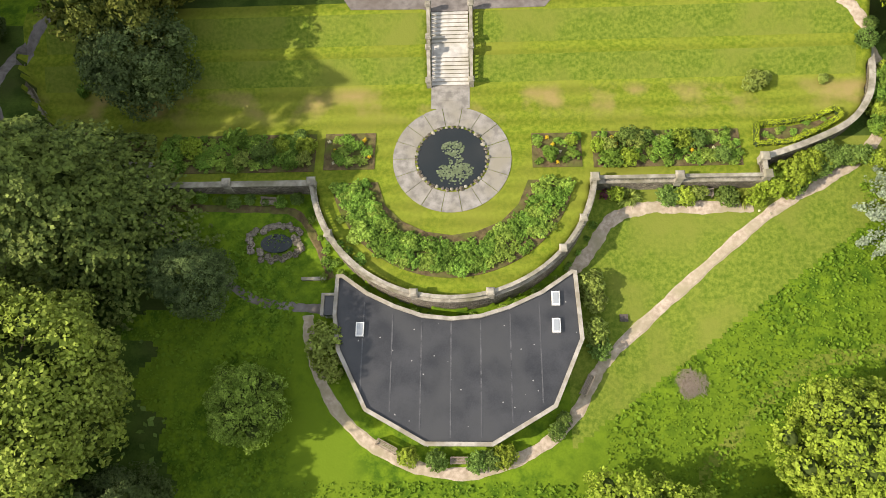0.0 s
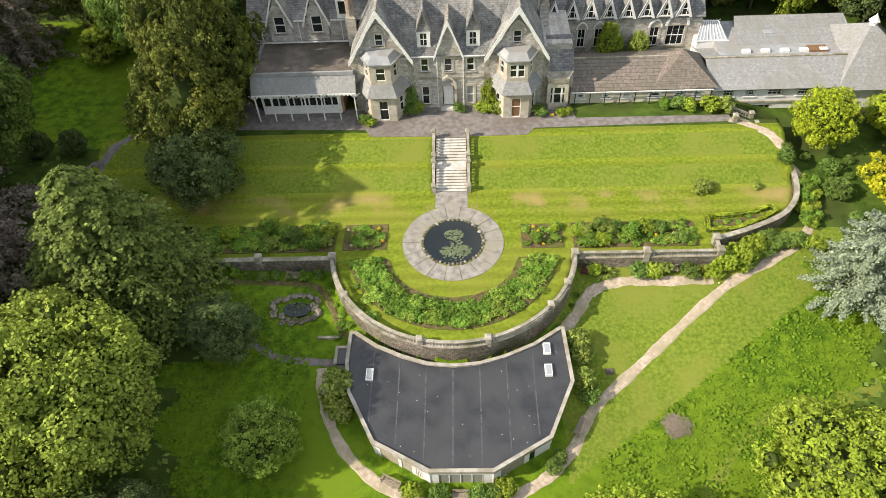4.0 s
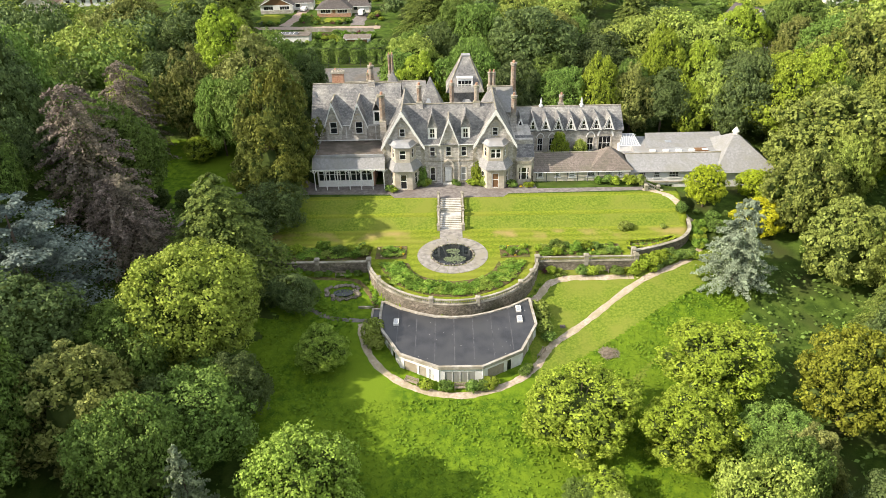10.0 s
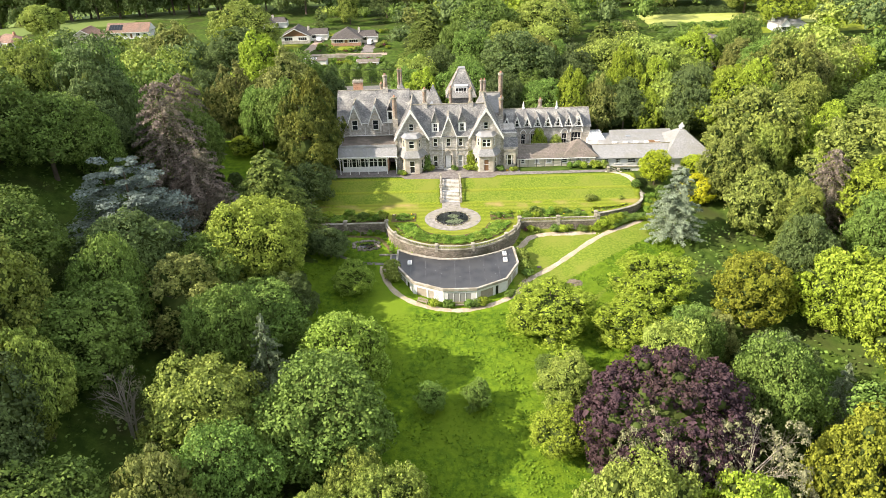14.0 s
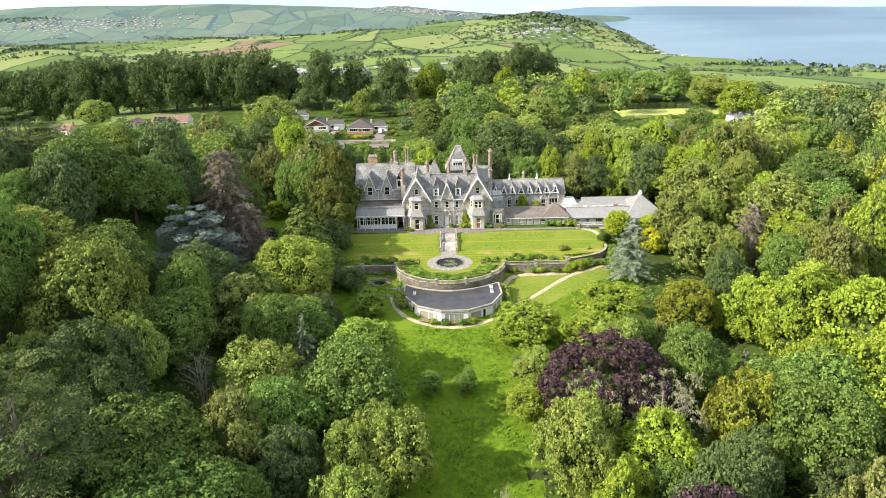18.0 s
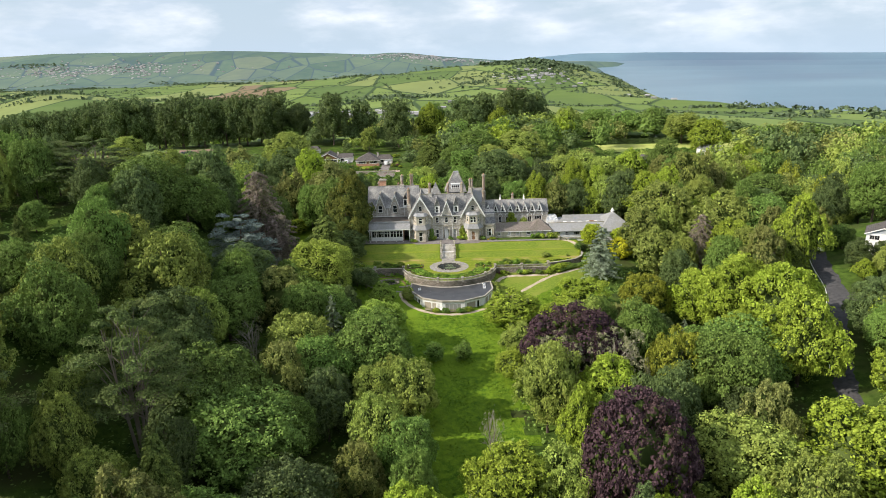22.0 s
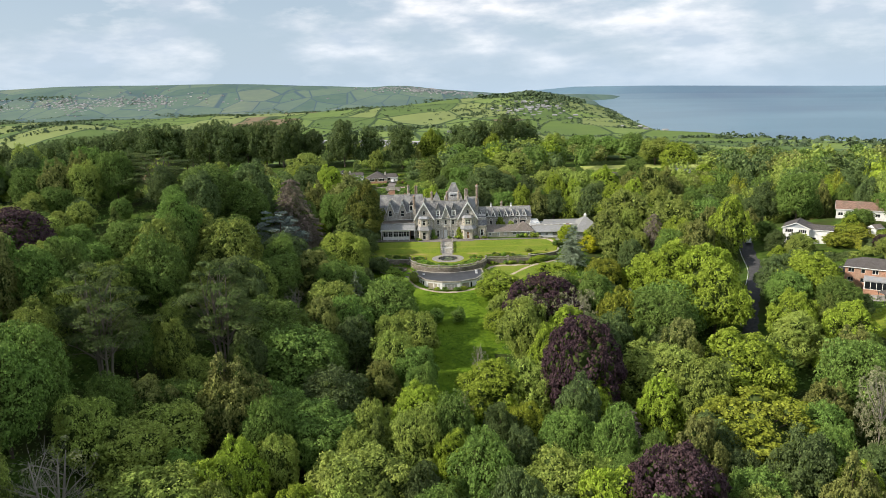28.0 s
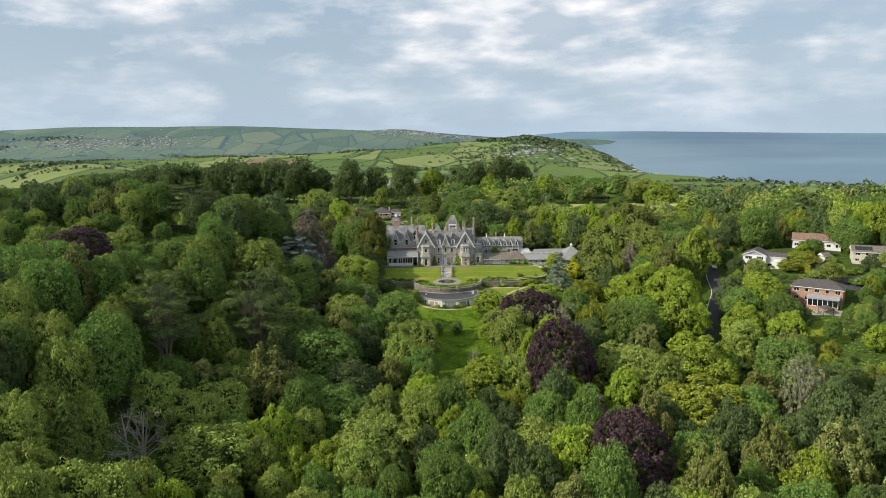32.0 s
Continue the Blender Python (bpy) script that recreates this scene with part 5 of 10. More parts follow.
spots = []
for _ in range(22000):
    y = wood.uniform(-205, 330)
    reach = 0.7 * (y + 268) + 18
    x = wood.uniform(-reach, reach)
    deep = y > 60
    h = wood.uniform(12.5, 20.0)
    w = h * (wood.uniform(0.5, 0.76) if not deep else wood.uniform(0.7, 0.95))
    if y > 205:
        h *= 0.8
    if y > 140 and x > 70:
        h *= 1 - 0.45 * min(1, (x - 70) / 110)
    if x < 0 and 104 < y < 205:
        h, w = h * 0.5, w * 0.6
    elif x < -78 and -95 < y < -30:
        h, w = h * 0.62, w * 0.8
    elif x > 84 and -125 < y < -55:
        h, w = h * 0.42, w * 0.5
    elif 55 < x < 150 and 90 < y < 150:
        h, w = h * 0.33, w * 0.5
    if y > 238 and wood.random() < 0.5:
        continue
    if not clear_of(x, y, w / 2):
        continue
    if deep:
        key = pick([("oak", 4), ("dark", 3 if x < 60 else 2.4), ("ash", 3), ("lime", 0.6 if x < 60 else 1.1), ("olive", 1 if x < 60 else 2.4), ("fir", 0.6)])
    elif x < -62 and y > -75:
        key = pick([("oak", 5), ("dark", 2.2), ("ash", 3.2), ("olive", 0.8), ("fir", 1.2)])
    elif x < -5:
        key = pick([("oak", 5), ("dark", 1.0), ("ash", 7 if y < -90 else 5), ("olive", 1.2), ("lime", 0.8), ("fir", 0.7)])
    elif x < 40:
        key = pick([("ash", 3), ("oak", 6), ("lime", 1.4), ("olive", 0.7), ("dark", 2)])
    else:
        key = pick([("lime", 2.0), ("ash", 3.6), ("gold", 1.2), ("oak", 3.5), ("olive", 2.2), ("dark", 2.6)])
    behind = 25 < y < 104 and -75 < x < 95 and len(spots) < 110
    near_by = y < 25
    if near_by or behind:
        tree(key, x, y, h, w)
        if behind:
            spots.append((x, y))
    else:
        massed(("dim_" if y > 105 else "far_") + key, x, y, h, w)
    if len(TREES) > 1430:
        break
for leaf, items in STUFF.items():
    v = np.concatenate([i[0] for i in items])
    bv, bf, k = [], [], 0
    for _, bd in items:
        if bd is not None:
            bv.append(bd[0])
            bf.append(bd[1] + k)
            k += len(bd[0])
    o = new("woodland", card_mesh("woodland", v, LEAF[leaf], (np.concatenate(bv), np.concatenate(bf)) if bv else None))
    tagged(o, "dense mass of leafy tree crowns in the wood", "wood", kind="stuff")

# trees that close in on the road
for x, y, h, w, kd in ((93.0, -60.0, 13.0, 11.0, "dark"), (90.5, -71.0, 14.0, 11.0, "oak"), (86.5, -82.0, 14.0, 11.5, "lime"), (81.5, -93.5, 14.0, 11.0, "ash"), (100.0, -78.0, 12.0, 10.0, "oak"), (95.0, -92.0, 13.0, 11.0, "lime"), (89.0, -104.0, 13.0, 11.0, "olive"), (100.0, -54.0, 9.0, 8.0, "dark"), (106.5, -30.0, 7.5, 6.5, "dark"), (108.5, -17.5, 7.0, 6.5, "oak"), (107.0, -9.0, 9.0, 7.0, "olive"), (104.5, -36.5, 5.5, 5.0, "lime")):
    tree(kd, x, y, h, w)

# bushes of the gardens
for x, y, h, w, kd in ((47.3, 10.6, 2.3, 2.5, "topiary"), (46.9, 6.8, 2.8, 3.4, "topiary"), (-53.0, 13.1, 4.2, 3.5, "clipped"), (-49.3, 14.4, 4.0, 3.6, "clipped")):
    tree(kd, x, y, h, w, group="garden bushes")

# undergrowth on the woodland floor
ur = np.random.default_rng(9)
n_u = 110000
uy = ur.uniform(-205, 110, n_u)
ux = ur.uniform(-1, 1, n_u) * (0.68 * (uy + 268) + 15)
ok = ~((ux > -48) & (ux < 66) & (uy > -3) & (uy < 62)) & ~in_meadow(ux, uy) & (uy < 110) & ~((np.abs(ux) < 46) & (uy > garden_edge(ux) - 4))
ok &= ~((ux > 100) & (uy > -70) & (uy < 10)) & ~((ux > -75) & (ux < -30) & (uy > 12) & (uy < 48))
for line in (ROAD, SIDE):
    for (x0, y0), (x1, y1) in zip(line, line[1:]):
        tt = np.clip(((ux - x0) * (x1 - x0) + (uy - y0) * (y1 - y0)) / ((x1 - x0) ** 2 + (y1 - y0) ** 2), 0, 1)
        ok &= np.hypot(ux - x0 - tt * (x1 - x0), uy - y0 - tt * (y1 - y0)) > 4.5
ux, uy = ux[ok], uy[ok]
up_ = np.stack([ux, uy, land(ux, uy) + ur.uniform(0.1, 1.0, len(ux)) + 1.6 * np.clip(np.sin(ux * 0.55 + 2 * np.sin(uy * 0.21)) + np.sin(uy * 0.6 + 1.5 * np.sin(ux * 0.17)), 0, 2) * ur.uniform(0.3, 1, len(ux))], 1)
un = np.tile([0, 0, 1.0], (len(ux), 1))
under = new("undergrowth", card_mesh("undergrowth", cards(up_, un, ur.uniform(0.16, 0.42, len(ux)), ur), LEAF["oak"]))
tagged(under, "tangled green undergrowth on the woodland floor", "undergrowth", kind="stuff")

# tufts of long grass on the meadow
n_g = 150000
gy_ = -3 - 150 * ur.random(n_g) ** 1.5
gx_ = ur.uniform(-45, 50, n_g)
ok = in_meadow(gx_, gy_) & (gy_ < garden_edge(gx_) - 4) & ~((gx_ > -15) & (gx_ < 14) & (gy_ > -31))
ok &= ~((gx_ > 12) & (gx_ < 40) & (gy_ > -0.95 * (gx_ - 13) * 0 - 24 + (gx_ - 13) * 0.72 - 2.6))
gx_, gy_ = gx_[ok], gy_[ok]
gp_ = np.stack([gx_, gy_, land(gx_, gy_) + ur.uniform(0.03, 0.22, len(gx_))], 1)
gn = np.tile([0, 0, 1.2], (len(gx_), 1)) + ur.normal(0, 0.5, (len(gx_), 3))
MEADOWLEAF = mat("meadow_blades", (0.075, 0.15, 0.012), (0.15, 0.245, 0.022), 1.1, 0.9, 0.0, 5.0, c=(0.13, 0.215, 0.016), big=0.1, space="World", spec=0.1)
tuft = new("long_grass", card_mesh("long_grass", cards(gp_, gn, ur.uniform(0.07, 0.23, len(gx_)) * (0.7 + 0.5 * (np.sin(gx_ * 0.9 + 1.3 * np.sin(gy_ * 0.5)) + np.sin(gy_ * 0.7 + gx_ * 0.4) > 0.3)), ur), MEADOWLEAF))
tagged(tuft, "tussocks of long bright-green meadow grass", "grass", kind="stuff")


# ---------------------------------------------------------------- the country house
T = 2.8
house = thing("country_house", (0, 30, T), "large grey-stone Victorian country house with steep slate roofs and white gables", "house")


def slopes_y(parent, x0, x1, y0, y1, ze, zr, material=SLATE, over=0.35, ridge=True):
    """Pitched roof, ridge along y."""
    xm = (x0 + x1) / 2
    for xe in (x0 - over, x1 + over):
        part("roof_slope", slab(B(), [(xe, y0, ze), (xm, y0, zr), (xm, y1, zr), (xe, y1, ze)], 0.16), material, parent)
    if ridge:
        part("ridge_tiles", beam(B(), (xm, y0, zr + 0.04), (xm, y1, zr + 0.04), 0.28, 0.16), COPING, parent)


def slopes_x(parent, x0, x1, y0, y1, ze, zr, material=SLATE, over=0.35, ze_back=None, ym=None):
    ym = (y0 + y1) / 2 if ym is None else ym
    zb = ze if ze_back is None else ze_back
    part("roof_slope", slab(B(), [(x0, y0 - over, ze), (x1, y0 - over, ze), (x1, ym, zr), (x0, ym, zr)], 0.16), material, parent)
    part("roof_slope", slab(B(), [(x0, y1 + over, zb), (x1, y1 + over, zb), (x1, ym, zr), (x0, ym, zr)], 0.16), material, parent)
    part("ridge_tiles", beam(B(), (x0, ym, zr + 0.04), (x1, ym, zr + 0.04), 0.28, 0.16), COPING, parent)


def sash(parent, x0, x1, z0, z1, y, bars=0, sill=True, glass=GLASS, surround=DRESS, lintel=0.3):
    """A sash window in a wall that faces the garden: stone surround, white frame, panes."""
    b = B()
    if surround is not None:
        box(b, x0 - 0.2, x0, y - 0.05, y + 0.35, z0, z1)
        box(b, x1, x1 + 0.2, y - 0.05, y + 0.35, z0, z1)
        box(b, x0 - 0.2, x1 + 0.2, y - 0.06, y + 0.35, z1, z1 + lintel)
    else:
        box(b, x0 - 0.08, x0, y - 0.04, y + 0.3, z0, z1)
        box(b, x1, x1 + 0.08, y - 0.04, y + 0.3, z0, z1)
        box(b, x0 - 0.08, x1 + 0.08, y - 0.045, y + 0.3, z1, z1 + 0.1)
    w = part("window", b, surround or WHITE, parent)
    f = B()
    t = 0.15
    box(f, x0, x0 + t, y + 0.12, y + 0.22, z0, z1)
    box(f, x1 - t, x1, y + 0.12, y + 0.22, z0, z1)
    box(f, x0 + t, x1 - t, y + 0.12, y + 0.22, z0, z0 + t)
    box(f, x0 + t, x1 - t, y + 0.12, y + 0.22, z1 - t, z1)
    zm = (z0 + z1) / 2
    box(f, x0 + t, x1 - t, y + 0.1, y + 0.22, zm - 0.05, zm + 0.05)
    for k in range(bars):
        xm = x0 + (x1 - x0) * (k + 1) / (bars + 1)
        box(f, xm - 0.03, xm + 0.03, y + 0.125, y + 0.2, z0 + t, z1 - t)
    part("sash_frame", f, WHITE, w, "white painted sash frame")
    part("pane", box(B(), x0 + 0.02, x1 - 0.02, y + 0.17, y + 0.19, z0 + 0.02, z1 - 0.02), glass, w)
    if sill:
        part("sill", box(B(), x0 - 0.25, x1 + 0.25, y - 0.14, y + 0.2, z0 - 0.14, z0), COPING if surround else WHITE, w)
    return w


def arch_head(parent, xm, z, r, y, material=DRESS):
    """A pointed stone arch over an opening."""
    n = 7
    out, inn = [], []
    for k in range(2 * n + 1):
        s = -1 if k <= n else 1
        a = (k if k <= n else 2 * n - k) / n * math.radians(69)
        for lst, q in ((out, r * 1.2), (inn, r * 0.95)):
            lst.append((xm + s * (-q * 0.55 + 1.55 * q * math.cos(a)), z + 1.55 * q * math.sin(a)))
    pts = out + inn[::-1]
    b = prism(B(), [(x, y - 0.16, zz) for x, zz in pts], [(x, y + 0.08, zz) for x, zz in pts])
    bmesh.ops.recalc_face_normals(b, faces=b.faces)
    part("arch", b, material, parent)


def barge(parent, xm, half, ze, zr, y, w=0.36):
    """White scalloped bargeboards of a gable."""
    for s in (-1, 1):
        n = 6
        run = [(xm + s * half * (1 - k / n), ze + (zr - ze) * k / n) for k in range(n + 1)]
        low_ = [(x, z - w * (1.55 if k % 2 else 1.15)) for k, (x, z) in enumerate(run)]
        low_[-1] = (run[-1][0], run[-1][1] - w * 1.9)
        pts = run + low_[::-1]
        b = prism(B(), [(x, y - 0.05, z) for x, z in pts], [(x, y + 0.05, z) for x, z in pts])
        bmesh.ops.recalc_face_normals(b, faces=b.faces)
        part("bargeboard", b, WHITE, parent, "white painted scalloped bargeboard")


def gable(parent, xm, half, ze, zr, y, depth=0.4, material=STONE, hole=None):
    """A gable wall; a hole is left for its window."""
    b = B()
    if hole is None:
        prism(b, [(xm - half, y, ze), (xm + half, y, ze), (xm, y, zr)], [(xm - half, y + depth, ze), (xm + half, y + depth, ze), (xm, y + depth, zr)])
    else:
        x0, x1, z0, z1 = hole
        def edge(z):
            return half * (zr - z) / (zr - ze)
        def quad(zl, zh, l0, l1, r0, r1):
            f = [(l0, y, zl), (r0, y, zl), (r1, y, zh), (l1, y, zh)]
            prism(b, f, [(p[0], y + depth, p[2]) for p in f])
        if z0 > ze + 0.01:
            quad(ze, z0, xm - edge(ze), xm - edge(z0), xm + edge(ze), xm + edge(z0))
        quad(z0, z1, xm - edge(z0), xm - edge(z1), x0, x0)
        quad(z0, z1, x1, x1, xm + edge(z0), xm + edge(z1))
        f = [(xm - edge(z1), y, z1), (xm + edge(z1), y, z1), (xm, y, zr)]
        prism(b, f, [(p[0], y + depth, p[2]) for p in f])
    part("gable_wall", b, material, parent)


def chimney(parent, x, y, z0, z1, w, d, shafts=1, material=STACK, base=STONE, pots=True):
    c = part("chimney", box(B(), x - w / 2 - 0.15, x + w / 2 + 0.15, y - d / 2 - 0.15, y + d / 2 + 0.15, z0, z0 + (z1 - z0) * 0.42), base, parent)
    zb = z0 + (z1 - z0) * 0.42
    part("weathering", prism(B(), [(x - w / 2 - 0.2, y - d / 2 - 0.2, zb), (x + w / 2 + 0.2, y - d / 2 - 0.2, zb), (x + w / 2 + 0.2, y + d / 2 + 0.2, zb), (x - w / 2 - 0.2, y + d / 2 + 0.2, zb)],
         [(x - w / 2, y - d / 2, zb + 0.3), (x + w / 2, y - d / 2, zb + 0.3), (x + w / 2, y + d / 2, zb + 0.3), (x - w / 2, y + d / 2, zb + 0.3)]), COPING, c)
    sw = w / shafts
    for k in range(shafts):
        xs = x - w / 2 + sw * (k + 0.5)
        b = B()
        r = min(sw * 0.5, d * 0.5) * (1.12 if shafts == 1 else 0.98)
        lathe(b, xs, y, zb + 0.3, [(r, 0), (r, z1 - zb - 1.0)], 8)
        part("shaft", b, material, c)
        b = B()
        lathe(b, xs, y, z1 - 0.72, [(r * 1.0, 0), (r * 1.25, 0.12), (r * 1.25, 0.24), (r * 1.05, 0.3), (r * 1.35, 0.42), (r * 1.35, 0.55), (r * 1.1, 0.6)], 8)
        part("cap", b, COPING, c)
        if pots:
            part("pot", lathe(B(), xs, y, z1 - 0.14, [(r * 0.55, 0), (r * 0.45, 0.4), (r * 0.55, 0.45), (r * 0.5, 0.46)], 8), BRICK, c, "red clay chimney pot")
    return c


# ---- front walls, with their openings
GW = [(-3.95, -2.85, 3.3, 6.2), (2.0, 3.1, 3.3, 6.2)]
FW = [(-3.9, -2.8, 8.4, 10.4), (-0.85, 0.25, 8.4, 10.4), (2.05, 3.15, 8.4, 10.4)]
DOOR = (-1.15, 0.4, T + 0.3, 6.2)
part("wall", wall_x(B(), -5.2, 4.7, T - 1, 11, 22.2, 22.75, GW + FW + [DOOR]), STONE, house)
part("wall", wall_x(B(), -12.6, -5.2, T - 1, 11, 21.95, 22.5), STONE, house)
part("wall", wall_x(B(), 4.7, 12.4, T - 1, 11, 21.95, 22.5), STONE, house)
part("wall", box(B(), -12.6, -12.1, 22.5, 36, T - 1, 11), STONE, house)
part("wall", box(B(), 11.9, 12.4, 22.5, 40, T - 1, 11.5), STONE, house)
part("wall", box(B(), -12.6, 12.4, 39.5, 40, T - 1, 13), STONE, house)
sash(house, *GW[0], 22.2)
sash(house, *GW[1], 22.2, glass=BLINDS)
for w_ in FW:
    sash(house, *w_, 22.2)
arch_head(house, -0.3, 10.5, 0.85, 22.15)
for xq in (-5.2, 4.7, -12.5, 12.3):
    for k in range(14):
        w_ = 0.3 if k % 2 else 0.42
        part("quoin", box(B(), xq - w_, xq + w_, 21.9, 22.3, T + k * 0.58, T + k * 0.58 + 0.52), COPING, house)
b = B()
box(b, -5.2, 4.7, 22.1, 22.4, 7.35, 7.6)
part("string_course", b, COPING, house)
door = part("front_door", box(B(), DOOR[0] + 0.1, DOOR[1] - 0.1, 22.4, 22.5, T + 0.3, 6.1), RENDERED, house, "pale painted double front door")
part("door_leaf", box(B(), DOOR[0] + 0.2, -0.42, 22.34, 22.42, T + 0.4, 5.4), WHITE, door)
part("door_leaf", box(B(), -0.33, DOOR[1] - 0.2, 22.34, 22.42, T + 0.4, 5.4), WHITE, door)
part("door_step", box(B(), -1.5, 0.75, 21.3, 22.35, T, T + 0.3), STEPSTONE, house)
arch_head(house, -0.37, 6.2, 0.98, 22.1)
b = B()
box(b, -1.5, -1.15, 22.0, 22.4, T, 6.3)
box(b, 0.4, 0.75, 22.0, 22.4, T, 6.3)
part("door_surround", b, DRESS, house, "buff stone door surround")

# ---- the two gabled wings with their bays
for xc in (-8.9, 8.5):
    gw = (xc - 0.57, xc + 0.57, 12.5, 14.2)
    gable(house, xc, 3.7, 11, 17.3, 21.95, 0.45, STONE, gw)
    sash(house, *gw, 21.95)
    arch_head(house, xc, 14.25, 0.85, 21.9)
    barge(house, xc, 4.15, 10.75, 17.85, 21.3, 0.58)
    slopes_y(house, xc - 3.7, xc + 3.7, 21.3, 37, 10.8, 17.7)
    # lower stage
    lo = [(xc - 3.1, 22), (xc - 1.65, 19.35), (xc + 1.65, 19.35), (xc + 3.1, 22)]
    up = [(xc - 2.45, 22), (xc - 1.35, 19.75), (xc + 1.35, 19.75), (xc + 2.45, 22)]
    bay = part("bay_window", extrude(B(), lo, 6.35, 6.9), DRESS, house, "canted buff stone bay of two storeys")
    part("bay_cornice", extrude(B(), up, 10.95, 11.35), DRESS, bay)
    for pts, z0, z1, w0, w1 in ((lo, T - 0.6, 6.36, 3.6, 6.0), (up, 7.9, 10.96, 8.85, 10.7)):
        for i in range(3):
            m, L_ = along(pts[i], pts[i + 1], (xc, 23))
            wdoor = i == 1 and z0 < 4 and xc > 0
            hw = 0.62 if i == 1 else 0.42
            op = (L_ / 2 - hw, L_ / 2 + hw, T + 0.2 if wdoor or (i == 1 and z0 < 4) else w0, w1)
            if i == 1 and xc > 0 and z0 > 4:
                op = (L_ / 2 - 0.95, L_ / 2 + 0.95, w0, w1)
            part("bay_wall", laid(wall_x(B(), 0, L_, z0, z1, 0, 0.3, [op]), m), DRESS, bay, "buff stone bay wall")
            f = B()
            t = 0.1
            box(f, op[0], op[0] + t, 0.06, 0.16, op[2], op[3])
            box(f, op[1] - t, op[1], 0.06, 0.16, op[2], op[3])
            box(f, op[0] + t, op[1] - t, 0.06, 0.16, op[2], op[2] + t)
            box(f, op[0] + t, op[1] - t, 0.06, 0.16, op[3] - t, op[3])
            box(f, op[0] + t, op[1] - t, 0.05, 0.15, (op[2] + op[3]) / 2 + 0.1, (op[2] + op[3]) / 2 + 0.2)
            if op[1] - op[0] > 1.5:
                box(f, L_ / 2 - 0.14, L_ / 2 + 0.14, 0.04, 0.17, op[2], op[3])
            part("bay_frame", laid(f, m), WHITE, bay, "white window frame")
            part("bay_pane", laid(box(B(), op[0], op[1], 0.12, 0.14, op[2], op[3]), m), DOORWOOD if wdoor else GLASS, bay)
    sk0 = [(xc - 3.7, 22), (xc - 1.95, 18.75), (xc + 1.95, 18.75), (xc + 3.7, 22)]
    part("skirt_roof", prism(B(), ring(sk0, 6.85), ring([(xc - 2.5, 22), (xc - 1.4, 19.7), (xc + 1.4, 19.7), (xc + 2.5, 22)], 8.3)), SLATE_PALE, bay, "pale slate skirt roof")
    tp = [(xc - 2.75, 22), (xc - 1.5, 19.5), (xc + 1.5, 19.5), (xc + 2.75, 22)]
    part("bay_roof", prism(B(), ring(tp, 11.3), ring([(xc - 1.9, 22), (xc - 1.1, 20.4), (xc + 1.1, 20.4), (xc + 1.9, 22)], 12.1)), LEAD, bay, "grey lead bay roof")
    b = B()
    for i in range(3):
        beam(b, (*tp[i], 11.33), (*tp[i + 1], 11.33), 0.16, 0.16)
    part("gutter", b, LEAD, bay)

# ---- main roof, middle gable, dormers
slopes_x(house, -8.9, 8.5, 22.2, 30.8, 10.9, 17.4)
gable(house, -0.2, 1.6, 11, 15.7, 22.0, 0.4, STONE)
barge(house, -0.2, 1.95, 10.9, 16.1, 21.65, 0.46)
slopes_y(house, -1.8, 1.4, 21.7, 26.0, 10.95, 16.0, over=0.2)
for x0, x1 in ((-5.0, -2.0), (1.6, 4.5)):
    part("gutter", beam(B(), (x0, 21.75, 10.95), (x1, 21.75, 10.95), 0.14, 0.14), WHITE, house)
for xp in (-4.95, -1.75, 1.65, 4.5):
    part("downpipe", beam(B(), (xp, 22.1, T), (xp, 22.1, 10.9), 0.1, 0.1), WHITE, house)
for xd in (-3.3, 2.95):
    b = B()
    wall_x(b, xd - 0.85, xd + 0.85, 11.6, 14.1, 22.55, 22.8, [(xd - 0.4, xd + 0.4, 12.1, 13.8)])
    box(b, xd - 0.85, xd - 0.72, 22.8, 24.6, 11.8, 14.1)
    box(b, xd + 0.72, xd + 0.85, 22.8, 24.6, 11.8, 14.1)
    dm = part("dormer", b, WHITE, house, "white timber dormer with a steep slate roof")
    b = B()
    box(b, xd - 0.4, xd + 0.4, 22.6, 22.66, 12.9, 13.0)
    box(b, xd - 0.04, xd + 0.04, 22.6, 22.66, 12.1, 13.8)
    part("dormer_frame", b, WHITE, dm)
    part("dormer_pane", box(B(), xd - 0.4, xd + 0.4, 22.68, 22.7, 12.1, 13.8), GLASS, dm)
    part("dormer_gable", prism(B(), [(xd - 0.9, 22.5, 14.1), (xd + 0.9, 22.5, 14.1), (xd, 22.5, 16.6)], [(xd - 0.9, 22.7, 14.1), (xd + 0.9, 22.7, 14.1), (xd, 22.7, 16.6)]), SLATE, dm)
    for s in (-1, 1):
        part("dormer_roof", slab(B(), [(xd + s * 1.05, 22.3, 13.9), (xd, 22.3, 16.85), (xd, 26.2, 16.85), (xd + s * 1.05, 24.4, 13.9)], 0.12), SLATE, dm)
chimney(house, -5.65, 26.5, 15.2, 21.2, 0.9, 0.8)
chimney(house, 5.15, 26.5, 15.2, 21.0, 0.9, 0.8)
chimney(house, 0.5, 30.4, 13.0, 20.4, 0.75, 0.75, base=BRICK)
chimney(house, 8.6, 36, 15.5, 20.7, 1.5, 0.8, 2)
chimney(house, 13.2, 38.9, 11, 21.7, 0.95, 0.95)
chimney(house, 12.6, 30, 10, 17.8, 0.9, 0.9)
chimney(house, -12.85, 27, 10, 19.4, 0.95, 0.95)

